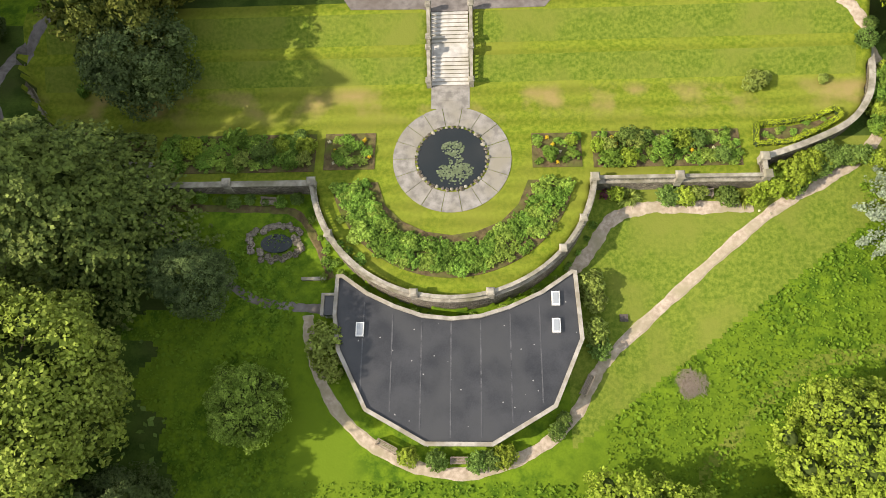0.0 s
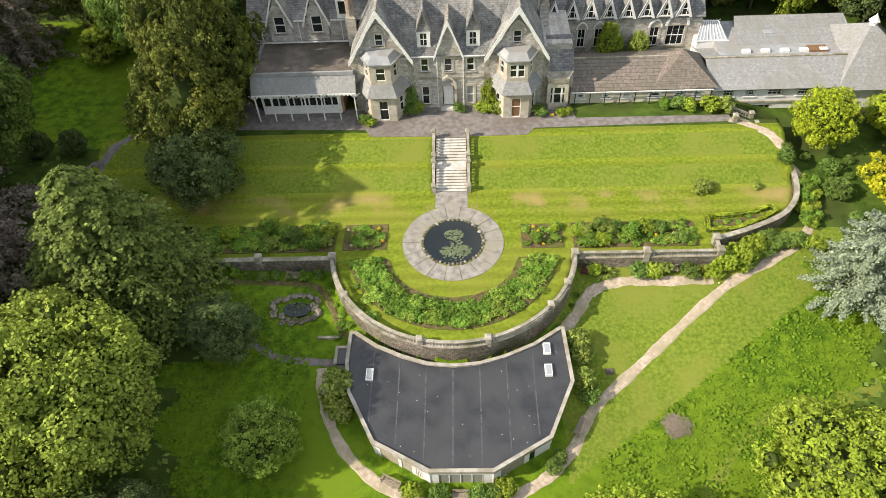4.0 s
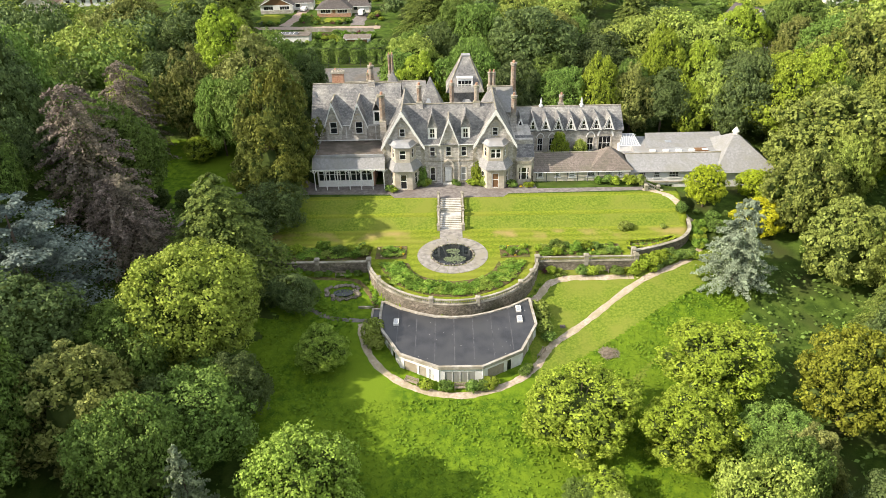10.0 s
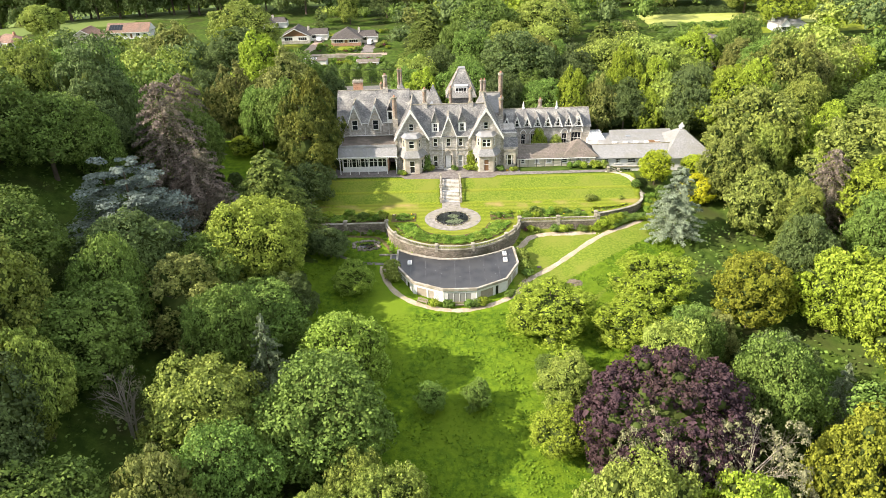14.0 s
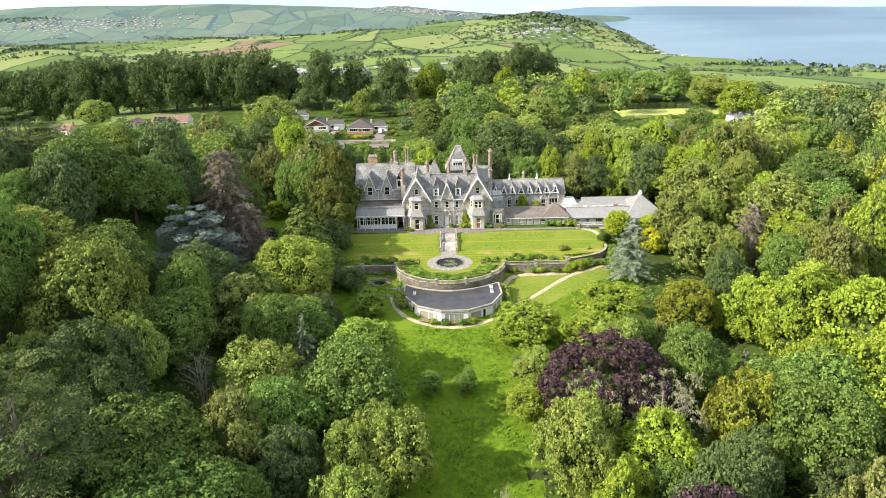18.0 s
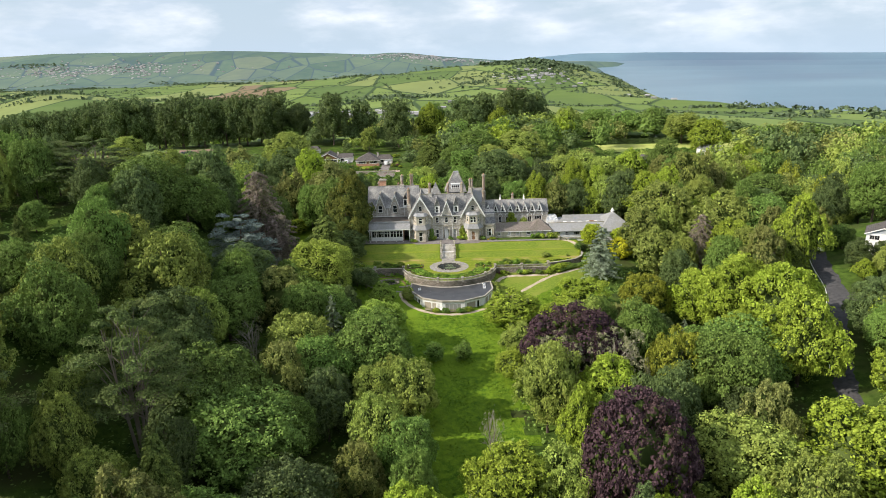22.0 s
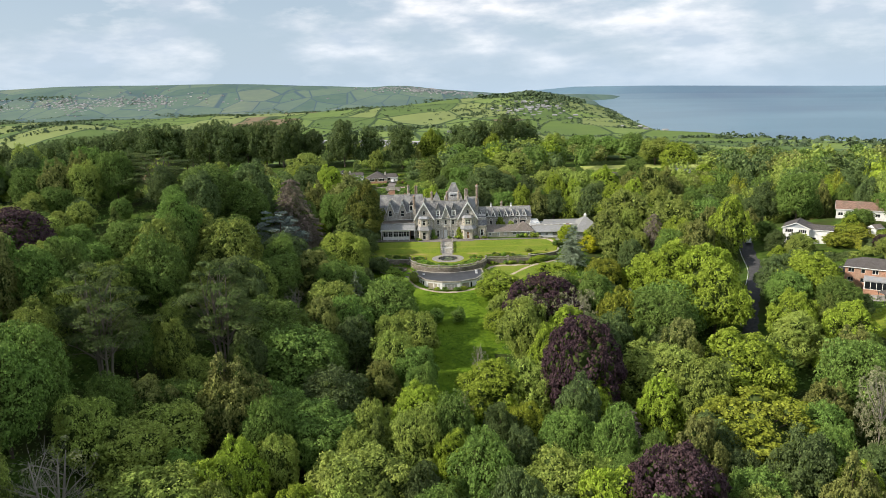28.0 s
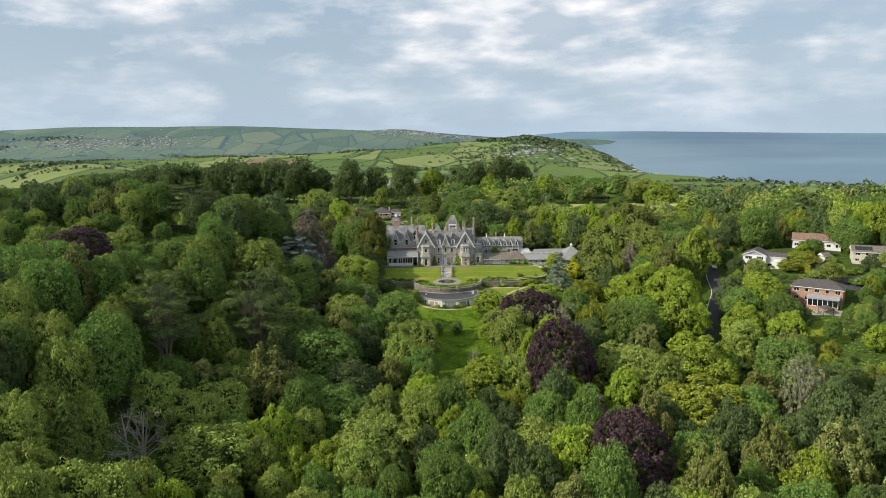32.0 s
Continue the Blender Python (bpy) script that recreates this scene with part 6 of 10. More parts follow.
# ---- roofs behind the front
part("lead_flat", box(B(), -9, 9, 30.6, 40, 12.6, 13.2), LEAD, house, "grey lead flat roof")
part("pyramid_roof", prism(B(), ring([(-6.6, 32.2), (-0.9, 32.2), (-0.9, 38.6), (-6.6, 38.6)], 13.2), ring([(-3.85, 35.3), (-3.65, 35.3), (-3.65, 35.5), (-3.85, 35.5)], 19.9)), SLATE, house, "steep slate pyramid roof")
part("lantern", prism(B(), ring([(-5.6, 31.2), (-2.6, 31.2), (-2.6, 33.2), (-5.6, 33.2)], 13.2), ring([(-4.3, 32.1), (-3.9, 32.1), (-3.9, 32.3), (-4.3, 32.3)], 16.6)), SKYGLASS, house, "pale glazed roof lantern")
part("tower", box(B(), 0.4, 6.2, 39.6, 45.2, 10, 16), SLATE, house, "slate-hung square tower")
tw = part("tower_roof", prism(B(), ring([(-0.6, 38.7), (7.2, 38.7), (7.2, 46.2), (-0.6, 46.2)], 15.6), ring([(2.75, 42.3), (4.35, 42.3), (4.35, 43.5), (2.75, 43.5)], 22.1)), SLATE, house, "tall slate roof of the tower")
b = B()
box(b, 2.65, 4.45, 42.2, 43.6, 22.1, 22.4)
for s in (0, 1):
    pass
part("tower_cap", b, LEAD, tw, "grey lead cap")
for (xa, ya), (xb, yb) in (((-0.6, 38.7), (2.75, 42.3)), ((7.2, 38.7), (4.35, 42.3)), ((7.2, 46.2), (4.35, 43.5)), ((-0.6, 46.2), (2.75, 43.5))):
    part("hip", beam(B(), (xa, ya, 15.65), (xb, yb, 22.15), 0.2, 0.14), COPING, tw)
b = B()
wall_x(b, 1.7, 4.9, 15.6, 18.4, 39.3, 39.6, [(1.95, 4.65, 16.3, 17.9)])
box(b, 1.7, 1.85, 39.6, 41.2, 15.6, 18.4)
box(b, 4.75, 4.9, 39.6, 41.2, 15.6, 18.4)
box(b, 1.6, 5.0, 39.1, 41.6, 18.4, 18.6)
twd = part("tower_dormer", b, WHITE, tw, "white flat-topped dormer")
b = B()
for k in range(1, 4):
    box(b, 1.95 + 2.7 * k / 4 - 0.05, 1.95 + 2.7 * k / 4 + 0.05, 39.32, 39.42, 16.3, 17.9)
box(b, 1.95, 4.65, 39.32, 39.42, 17.05, 17.15)
part("dormer_frame", b, WHITE, tw)
part("dormer_pane", box(B(), 1.95, 4.65, 39.45, 39.47, 16.3, 17.9), GLASS, tw)
part("small_lantern", prism(B(), ring([(2.2, 36.2), (5.0, 36.2), (5.0, 38.2), (2.2, 38.2)], 13.2), ring([(3.0, 37), (4.2, 37), (4.2, 37.4), (3.0, 37.4)], 14.6)), LEAD, house, "low lead roof lantern")
slopes_x(house, 8.5, 13.0, 34.5, 41.5, 12.8, 17.0, SLATE_PALE)
part("wall", box(B(), 8.8, 12.9, 34.7, 41.3, 10, 13.0), STONE, house)
gable_pts = [(12.7, 34.6, 12.8), (12.7, 41.4, 12.8), (12.7, 38, 16.9)]
part("gable_wall", prism(B(), gable_pts, [(13.0, p[1], p[2]) for p in gable_pts]), STONE, house)

# ---- west wing with two wall gables
LW = [(-23.5, -22.0, 11.0, 12.7), (-18.5, -17.0, 11.0, 12.7)]
part("wall", wall_x(B(), -27, -12.6, T - 1, 12.7, 29, 29.5, LW), STONE, house)
part("wall", box(B(), -27, -26.5, 29.5, 41.5, T - 1, 12.7), STONE, house)
part("wall", box(B(), -26.5, -10, 41, 41.5, T - 1, 12.7), STONE, house)
gp = [(-27, 29, 12.7), (-27, 41.5, 12.7), (-27, 35.3, 18.8)]
part("gable_wall", prism(B(), gp, [(-26.6, p[1], p[2]) for p in gp]), STONE, house)
slopes_x(house, -27.2, -9.5, 29, 41.6, 12.5, 19.0)
for (x0, x1, z0, z1) in LW:
    xm = (x0 + x1) / 2
    part("wall", wall_x(B(), xm - 1.5, xm + 1.5, 9.9, 12.7, 28.3, 28.97, [(x0, x1, 11.0, 12.7)]), STONE, house)
    sash(house, x0, x1, z0, 13.5, 28.28)
    arch_head(house, xm, 13.6, 0.95, 28.23)
    gable(house, xm, 1.5, 12.7, 16.5, 28.3, 0.4, hole=(x0, x1, 12.7, 13.5))
    barge(house, xm, 1.85, 12.5, 17.5, 27.85, 0.46)
    slopes_y(house, xm - 1.55, xm + 1.55, 27.9, 33.4, 12.6, 17.4, over=0.25)
for x0, xe, yg, zg in ((-26.8, -24.35, 28.7, 12.6), (-21.15, -19.35, 28.7, 12.6), (-16.15, -12.7, 28.7, 12.6), (-26.3, -12.7, 28.2, 9.75)):
    part("gutter", beam(B(), (x0, yg, zg), (xe, yg, zg), 0.14, 0.14), WHITE, house)
for xp in (-25.6, -20.4, -14.6):
    part("downpipe", beam(B(), (xp, 28.9, 9.5), (xp, 28.9, 12.5), 0.1, 0.1), WHITE, house)
sd = (-14.6, -13.7, 13.4, 15.2)
b = B()
wall_x(b, -14.9, -13.4, 12.8, 15.5, 28.7, 29.0, [sd])
part("dormer", b, WHITE, house, "narrow white dormer")
part("dormer_pane", box(B(), *sd[:2], 28.8, 28.83, *sd[2:]), GLASS, house)
slopes_y(house, -14.9, -13.4, 28.5, 33, 15.4, 17.4, over=0.2)
sash(house, -13.9, -13.2, 10.9, 12.6, 28.98)
chimney(house, -15.4, 35.3, 17, 22.7, 0.95, 0.9)
ch = part("chimney_block", box(B(), -23.3, -21.0, 35.6, 36.7, 16.5, 20.9), BRICK, house, "broad red-brick chimney stack")
part("cap", box(B(), -23.45, -20.85, 35.45, 36.85, 20.9, 21.25), COPING, ch)
for k in range(4):
    part("pot", lathe(B(), -22.95 + 0.54 * k, 36.1, 21.25, [(0.16, 0), (0.13, 0.35), (0.17, 0.4), (0.15, 0.41)], 8), COPING, ch)

# ---- flat-roofed veranda front of the west wing
part("flat_roof", box(B(), -25.7, -12.6, 21.4, 29, 9.0, 9.3), FLATROOF, house, "brown asphalt flat roof with a low kerb")
b = B()
box(b, -25.9, -25.55, 21.3, 29, 9.0, 9.55)
box(b, -25.9, -12.6, 21.2, 21.45, 9.0, 9.5)
part("roof_kerb", b, LEAD, house)
part("skirt_roof", slab(B(), [(-26.2, 19.7, 7.15), (-12.4, 19.7, 7.15), (-12.4, 21.4, 9.05), (-26.2, 21.4, 9.05)], 0.12), SLATE_PALE, house, "pale slate veranda roof")
b = B()
for k in range(28):
    xk = -26.1 + k * 0.5
    box(b, xk, xk + 0.3, 19.62, 19.68, 6.85, 7.1)
box(b, -26.2, -12.4, 19.6, 19.7, 7.05, 7.2)
part("valance", b, WHITE, house, "white fretted valance")
part("veranda_ceiling", box(B(), -26, -12.6, 19.8, 21.6, 6.95, 7.05), WHITE, house)
for k in range(7):
    xk = -25.9 + k * 2.2
    b = B()
    box(b, xk - 0.08, xk + 0.08, 19.85, 20.01, T, 7.0)
    for s in (-1, 1):
        beam(b, (xk, 19.93, 6.3), (xk + s * 0.75, 19.93, 7.0), 0.07, 0.1)
    part("veranda_post", b, WHITE, house, "white veranda post with curved brackets")
holes = [(-25.3 + 1.03 * k, -25.3 + 1.03 * k + 0.86, 4.1, 6.1) for k in range(10)]
part("veranda_wall", wall_x(B(), -25.6, -14.9, T - 1, 7.0, 21.5, 21.75, holes), WHITE, house, "white glazed veranda wall")
for k, h_ in enumerate(holes):
    b = B()
    box(b, h_[0], h_[1], 21.55, 21.6, 5.35, 5.42)
    part("glazing_bar", b, WHITE, house)
    part("pane", box(B(), h_[0], h_[1], 21.63, 21.65, 4.1, 6.1), GLASS, house)
part("wall", box(B(), -25.6, -25.2, 21.75, 29, T - 1, 9.0), STONE, house)
part("wall", box(B(), -14.9, -14.6, 21.75, 27, T - 1, 9.0), BRICK, house, "red-brick side wall")
part("wall", box(B(), -25.2, -13, 28.4, 28.9, T - 1, 9.0), STONE, house)

# ---- ranges behind
slopes_x(house, -27, -5, 44.5, 53.5, 11.0, 15.2)
part("wall", box(B(), -26.8, -5.2, 44.8, 53.2, T - 1, 11.1), STONE, house)
part("pyramid_roof", prism(B(), ring([(-14.8, 46.5), (-9.8, 46.5), (-9.8, 52), (-14.8, 52)], 12.5), ring([(-12.4, 49.2), (-12.2, 49.2), (-12.2, 49.4), (-12.4, 49.4)], 17.2)), SLATE, house, "small slate pyramid roof")
chimney(house, -12.9, 53.6, 12, 20.0, 1.3, 0.9, 2)
chimney(house, -24.8, 50, 14, 17.8, 0.8, 0.8)
chimney(house, -17.6, 49.5, 14, 17.3, 0.9, 0.8, base=BRICK)

# ---- small canted bay on the east corner
b = B()
eb = [(12.4, 22.6), (12.9, 21.0), (15.2, 21.0), (15.9, 22.6), (15.9, 25), (12.4, 25)]
extrude(b, eb, T - 0.6, 3.9)
for px, py in eb[:4]:
    box(b, px - 0.25, px + 0.25, py - 0.05, py + 0.4, 3.9, 6.9)
extrude(b, eb, 6.3, 7.2)
ebp = part("corner_bay", b, DRESS, house, "buff stone corner bay with parapet")
part("parapet", prism(B(), ring([(12.2, 22.6), (12.75, 20.8), (15.35, 20.8), (16.1, 22.6)], 7.2), ring([(12.2, 22.6), (12.75, 20.8), (15.35, 20.8), (16.1, 22.6)], 7.75)), COPING, ebp)
part("pane", box(B(), 12.95, 15.2, 21.2, 21.23, 3.9, 6.4), GLASS, ebp)
b = B()
for xq in (13.5, 14.6):
    box(b, xq - 0.12, xq + 0.12, 21.08, 21.2, 3.9, 6.4)
box(b, 12.95, 15.2, 21.1, 21.2, 5.2, 5.3)
part("window_frame", b, WHITE, ebp)
part("wall", box(B(), 12.4, 16.0, 25, 33.5, T - 1, 10.4), STONE, house)
part("roof_slope", slab(B(), [(12.3, 22.6, 7.4), (16.2, 22.6, 7.4), (16.2, 26.5, 10.8), (12.3, 26.5, 10.8)], 0.15), SLATE, house)

# ---- service wing with eight triangular dormers
AW = [(18.0, 19.2, 4.4, 7.4), (20.4, 21.6, 4.4, 7.4), (28.2, 29.6, 4.4, 7.4), (30.6, 33.2, 4.4, 7.6)]
part("wall", wall_x(B(), 13.4, 35.3, 1.6, 9.2, 33.5, 34, AW), STONE, house)
part("wall", box(B(), 34.9, 35.3, 34, 42.4, 1.6, 9.2), STONE, house)
part("wall", box(B(), 13.4, 34.9, 42, 42.4, 1.6, 9.2), STONE, house)
gp = [(35.3, 33.5, 9.1), (35.3, 42.4, 9.1), (35.3, 38, 12.4)]
part("gable_wall", prism(B(), gp, [(34.9, p[1], p[2]) for p in gp]), STONE, house)
slopes_x(house, 13.2, 35.5, 33.4, 42.5, 9.0, 12.6)
for w_ in AW:
    sash(house, *w_, 33.5, bars=2 if w_[1] - w_[0] > 2 else 1)
    arch_head(house, (w_[0] + w_[1]) / 2, w_[3], (w_[1] - w_[0]) / 2 + 0.1, 33.45, WHITE)
b = B()
for k in range(44):
    box(b, 13.6 + k * 0.5, 13.8 + k * 0.5, 33.3, 33.5, 8.75, 9.0)
part("corbels", b, COPING, house)
for k in range(8):
    xd = 14.35 + 2.57 * k
    b = B()
    beam(b, (xd - 1.0, 33.0, 9.35), (xd + 1.0, 33.0, 9.35), 0.14, 0.18)
    beam(b, (xd - 0.32, 33.05, 9.4), (xd - 0.32, 33.05, 11.0), 0.08, 0.08)
    beam(b, (xd + 0.32, 33.05, 9.4), (xd + 0.32, 33.05, 11.0), 0.08, 0.08)
    beam(b, (xd - 0.6, 33.05, 10.3), (xd + 0.6, 33.05, 10.3), 0.07, 0.07)
    dm = part("dormer", b, WHITE, house, "triangular white dormer window")
    for s in (-1, 1):
        part("dormer_board", slab(B(), [(xd + s * 1.2, 32.95, 9.1), (xd + s * 0.78, 32.95, 9.1), (xd, 32.95, 11.35), (xd, 32.95, 12.2)], 0.1), WHITE, dm, "white painted dormer board")
    part("dormer_pane", prism(B(), [(xd - 0.95, 33.1, 9.3), (xd + 0.95, 33.1, 9.3), (xd, 33.1, 11.9)], [(xd - 0.95, 33.14, 9.3), (xd + 0.95, 33.14, 9.3), (xd, 33.14, 11.9)]), GLASS, dm)
    for s in (-1, 1):
        part("dormer_roof", slab(B(), [(xd + s * 1.12, 32.9, 9.1), (xd, 32.9, 12.2), (xd, 37.6, 12.2), (xd + s * 1.12, 33.6, 9.1)], 0.1), SLATE, dm)
chimney(house, 23.7, 41.4, 10.5, 14.1, 0.9, 0.8)
for xf in (19.0, 27.4):
    b = B()
    lathe(b, xf, 38, 12.5, [(0.45, 0), (0.42, 0.4), (0.2, 0.6), (0.24, 1.0), (0.05, 1.9), (0.04, 1.95)], 8)
    part("roof_vent", b, WHITE, house, "white pointed roof ventilator")

# ---- low corridor range and east rooms
CW = [(16.9, 17.9, 3.6, 4.6), (26.5, 28.0, 3.6, 4.6), (20.3, 21.2, 3.6, 4.6), (23.0, 24.2, 3.6, 4.6), (30.0, 31.4, 3.6, 4.6), (32.4, 33.4, 3.6, 4.6)]
corr = thing("corridor_range", (25, 26, T), "low cream-walled corridor range with a brown tiled roof", "building")
part("wall", wall_x(B(), 16, 34.6, T - 1.5, 5.05, 22.3, 22.6, CW), CREAM, corr)
part("wall", box(B(), 16, 34.6, 30.5, 30.8, T - 1.5, 5.05), CREAM, corr)
for i, w_ in enumerate(CW):
    sash(corr, *w_, 22.3, surround=None, glass=GLASS if i < 2 else BLINDS)
slopes_x(corr, 16, 32.5, 22.2, 31, 5.0, 6.9, TILE_BROWN, ym=26.8)
part("hipped_roof", prism(B(), ring([(26.6, 22.0), (35.4, 22.0), (35.4, 30), (26.6, 30)], 4.95), ring([(31.0, 25.9), (31.3, 25.9), (31.3, 26.3), (31.0, 26.3)], 8.2)), TILE_BROWN, corr)
b = B()
beam(b, (16, 21.7, 4.9), (34.7, 21.7, 4.9), 0.12, 0.14)
part("gutter", b, WHITE, corr)
for k in range(10):
    part("post", box(B(), 16.5 + 2 * k, 16.62 + 2 * k, 21.75, 21.87, T - 0.2, 4.9), IRON, corr, "slim dark verandah post")
east = thing("east_range", (48, 28, 0.5), "low cream-walled east range with pale slate roofs", "building")
EW = [(36.6, 38.0, 2.9, 4.1), (39.6, 40.8, 2.9, 4.1), (42.5, 44.5, 2.9, 4.1), (46.5, 48.0, 2.9, 4.1), (36.8, 38.4, -0.4, 1.5), (41.0, 43.6, -0.4, 1.5)]
part("wall", wall_x(B(), 34.6, 51.4, -1.2, 4.5, 22.8, 23.1, EW), RENDERED, east)
for w_ in EW:
    sash(east, *w_, 22.8, surround=None, bars=2)
slopes_x(east, 34.6, 53.5, 22.5, 33, 4.4, 6.3, SLATE_PALE, ym=27)
part("string_course", box(B(), 34.6, 51.4, 22.6, 22.8, 1.9, 2.15), COPING, east)
part("flat_roof", box(B(), 37, 55, 27.6, 37, 5.2, 6.0), LEAD, east, "pale grey flat roof")
part("roof_slope", slab(B(), [(39.5, 30.5, 6.02), (56, 30.5, 6.02), (56.5, 37, 6.75), (41, 37, 6.75)], 0.12), SLATE_PALE, east)
b = B()
for k in range(5):
    xk = 40 + 2.6 * k
    part("skylight", box(B(), xk, xk + 1.1, 28.3, 29.0, 6.0, 6.3), WHITE, east)
part("roof_window", box(B(), 44.2, 45.4, 32.6, 33.6, 6.2, 6.42), SKYGLASS, east)
part("tank_deck", box(B(), 49.0, 51.5, 28.2, 29.6, 6.0, 6.25), DOORWOOD, east, "orange-brown roof deck")
b.free()
part("wall", box(B(), 51.4, 63, 22.6, 37.6, -1.5, 4.2), RENDERED, east)
part("hipped_roof", prism(B(), ring([(51.0, 21.8), (63.4, 21.8), (63.4, 38.2), (51.0, 38.2)], 4.1), ring([(56.7, 29.7), (57.3, 29.7), (57.3, 30.3), (56.7, 30.3)], 9.0)), SLATE_PALE, east, "hipped grey slate roof")
cup = part("cupola", lathe(B(), 57, 30, 8.7, [(0.55, 0), (0.5, 0.6), (0.75, 0.7), (0.1, 1.6), (0.05, 1.75)], 8), WHITE, east, "small white roof cupola")
b = B()
for k in range(9):
    f = k / 8
    beam(b, (34.4 + 4.3 * f, 31.5 + 0.3 * f, 6.1), (35.6 + 2.2 * f, 34.2, 7.7), 0.08, 0.1)
    beam(b, (35.6 + 2.2 * f, 34.2, 7.7), (35.2 + 4 * f, 37, 6.3), 0.08, 0.1)
beam(b, (35.6, 34.2, 7.7), (37.8, 34.2, 7.7), 0.12, 0.14)
beam(b, (34.4, 31.5, 6.1), (38.7, 31.8, 6.1), 0.12, 0.14)
cons = thing("glass_roof", (36.5, 34, 4), "white-framed conservatory roof with glass panes", "conservatory")
part("frame", b, WHITE, cons)
part("glazing", slab(B(), [(34.4, 31.5, 6.05), (38.7, 31.8, 6.05), (37.8, 34.2, 7.62), (35.6, 34.2, 7.62)], 0.03), SKYGLASS, cons)
part("glazing", slab(B(), [(35.2, 37, 6.25), (39.2, 37, 6.25), (37.8, 34.2, 7.62), (35.6, 34.2, 7.62)], 0.03), SKYGLASS, cons)
part("wall", box(B(), 34.6, 39, 31.6, 37, 1.5, 6.05), RENDERED, cons)


# ---------------------------------------------------------------- paving, paths
def sheet(name, pts, z, material, label, category, lift=0.03):
    bm = B()
    f = bm.faces.new([bm.verts.new((x, y, z + lift)) for x, y in pts])
    if f.normal.z < 0:
        f.normal_flip()
    bm.normal_update()
    ret = bmesh.ops.extrude_face_region(bm, geom=list(bm.faces))
    vs = [v for v in ret["geom"] if isinstance(v, bmesh.types.BMVert)]
    bmesh.ops.translate(bm, verts=vs, vec=(0, 0, -0.12))
    bmesh.ops.recalc_face_normals(bm, faces=bm.faces)
    return solo(name, bm, material, label, category, kind="structure")


sheet("terrace_pavement", [(-30.4, 18.3), (-11.5, 17.6), (-10.6, 16.1), (-2.9, 15.9), (-2.3, 15.55), (2.1, 15.55), (2.6, 15.75), (9.8, 15.8), (10.9, 17.2), (36.3, 17.6), (36.6, 19.0), (16.5, 19.1), (16, 22.2), (-12.6, 22.2), (-26, 22.4), (-29.5, 25.5)], T, TARMAC, "grey-brown tarmac and slab terrace before the house", "terrace", 0.04)

path_lines = {
    "garden_path": [(36.3, 18.0), (38.8, 16.6), (41.0, 14.6), (43.3, 11.5), (44.3, 8.0), (43.6, 4.0), (41.0, 0.2), (37, -2.6), (31.4, -5.7), (24.3, -11.4), (16.0, -18.6), (13.6, -21.3), (11.3, -25.2), (7.3, -28.4), (1.0, -30.3), (-5.8, -28.7), (-10.8, -24.6), (-13.3, -19.4), (-13.9, -15.8)],
}
solo("gravel_path", strip(B(), curve_points(path_lines["garden_path"], 5), 1.5, 0.05), GRAVEL, "pale worn gravel path curving round the pavilion", "path", kind="structure", at=(0, 0, 0))
solo("tarmac_path", strip(B(), curve_points([(-12.6, -15.2), (-16, -14.9), (-19.2, -14.3), (-22.6, -12.2), (-26.5, -9), (-30.4, -6.0), (-34, -4.5)], 5), 1.2, 0.05), TARMAC, "narrow grey path through the lower garden", "path", kind="structure", at=(0, 0, 0))
solo("earth_path", strip(B(), curve_points([(-31, -5.2), (-25, -5.0), (-19, -5.0), (-15.5, -5.6), (-13.2, -9), (-11.8, -12.2)], 5), 1.1, 0.05), SOIL, "bare earth path below the retaining wall", "path", kind="structure", at=(0, 0, 0))
solo("slab_path", strip(B(), curve_points([(29.5, -5.2), (24, -5.3), (19.5, -5.2), (15.8, -6.4), (13.8, -9.2), (11.6, -11.8)], 5), 1.7, 0.05), GRAVEL, "dusty stone path below the balustrade", "path", kind="structure", at=(0, 0, 0))
solo("drive_path", strip(B(), curve_points([(-30.4, 20), (-38, 21), (-43.6, 16.5), (-46.6, 11.5), (-47.4, 6.5), (-44, 0.5), (-38, -3.2)], 5), 1.6, 0.05), TARMAC, "dark tarmac path round the lawn", "path", kind="structure", at=(0, 0, 0))
solo("woodland_path", strip(B(), curve_points([(6, -150), (5, -165), (3, -180), (4, -195)], 5), 1.0, 0.05), GRAVEL, "bare trodden path in the valley", "path", kind="structure", at=(0, 0, 0))

# ---------------------------------------------------------------- pond and ring
PC = (0.1, -0.35)
ringp = thing("ring_pavement", (*PC, 0), "circular pale stone paving round the pond", "paving", kind="structure")
for k in range(18):
    a0, a1 = 2 * math.pi * k / 18 + 0.006, 2 * math.pi * (k + 1) / 18 - 0.006
    m = 4
    arc0 = [(PC[0] + 3.75 * math.cos(a0 + (a1 - a0) * i / m), PC[1] + 3.75 * math.sin(a0 + (a1 - a0) * i / m)) for i in range(m + 1)]
    arc1 = [(PC[0] + 5.95 * math.cos(a0 + (a1 - a0) * i / m), PC[1] + 5.95 * math.sin(a0 + (a1 - a0) * i / m)) for i in range(m + 1)]
    part("slab", extrude(B(), arc0[::-1] + arc1, -0.05, 0.035 + 0.012 * (k % 3)), PAVING, ringp)
for k in range(3):
    part("slab", box(B(), -2.1, 1.9, 5.45 + 0.98 * k, 6.42 + 0.98 * k, -0.05, 0.03 + 0.01 * k), PAVING, ringp)
pond = thing("round_pond", (*PC, 0), "round dark pond with lily pads and a rocky rim", "pond")
part("water_surface", lathe(B(), *PC, 0.0, [(3.5, 0), (3.5, 0.07)], 48), POOL, pond, "dark still water")
rr_ = random.Random(5)
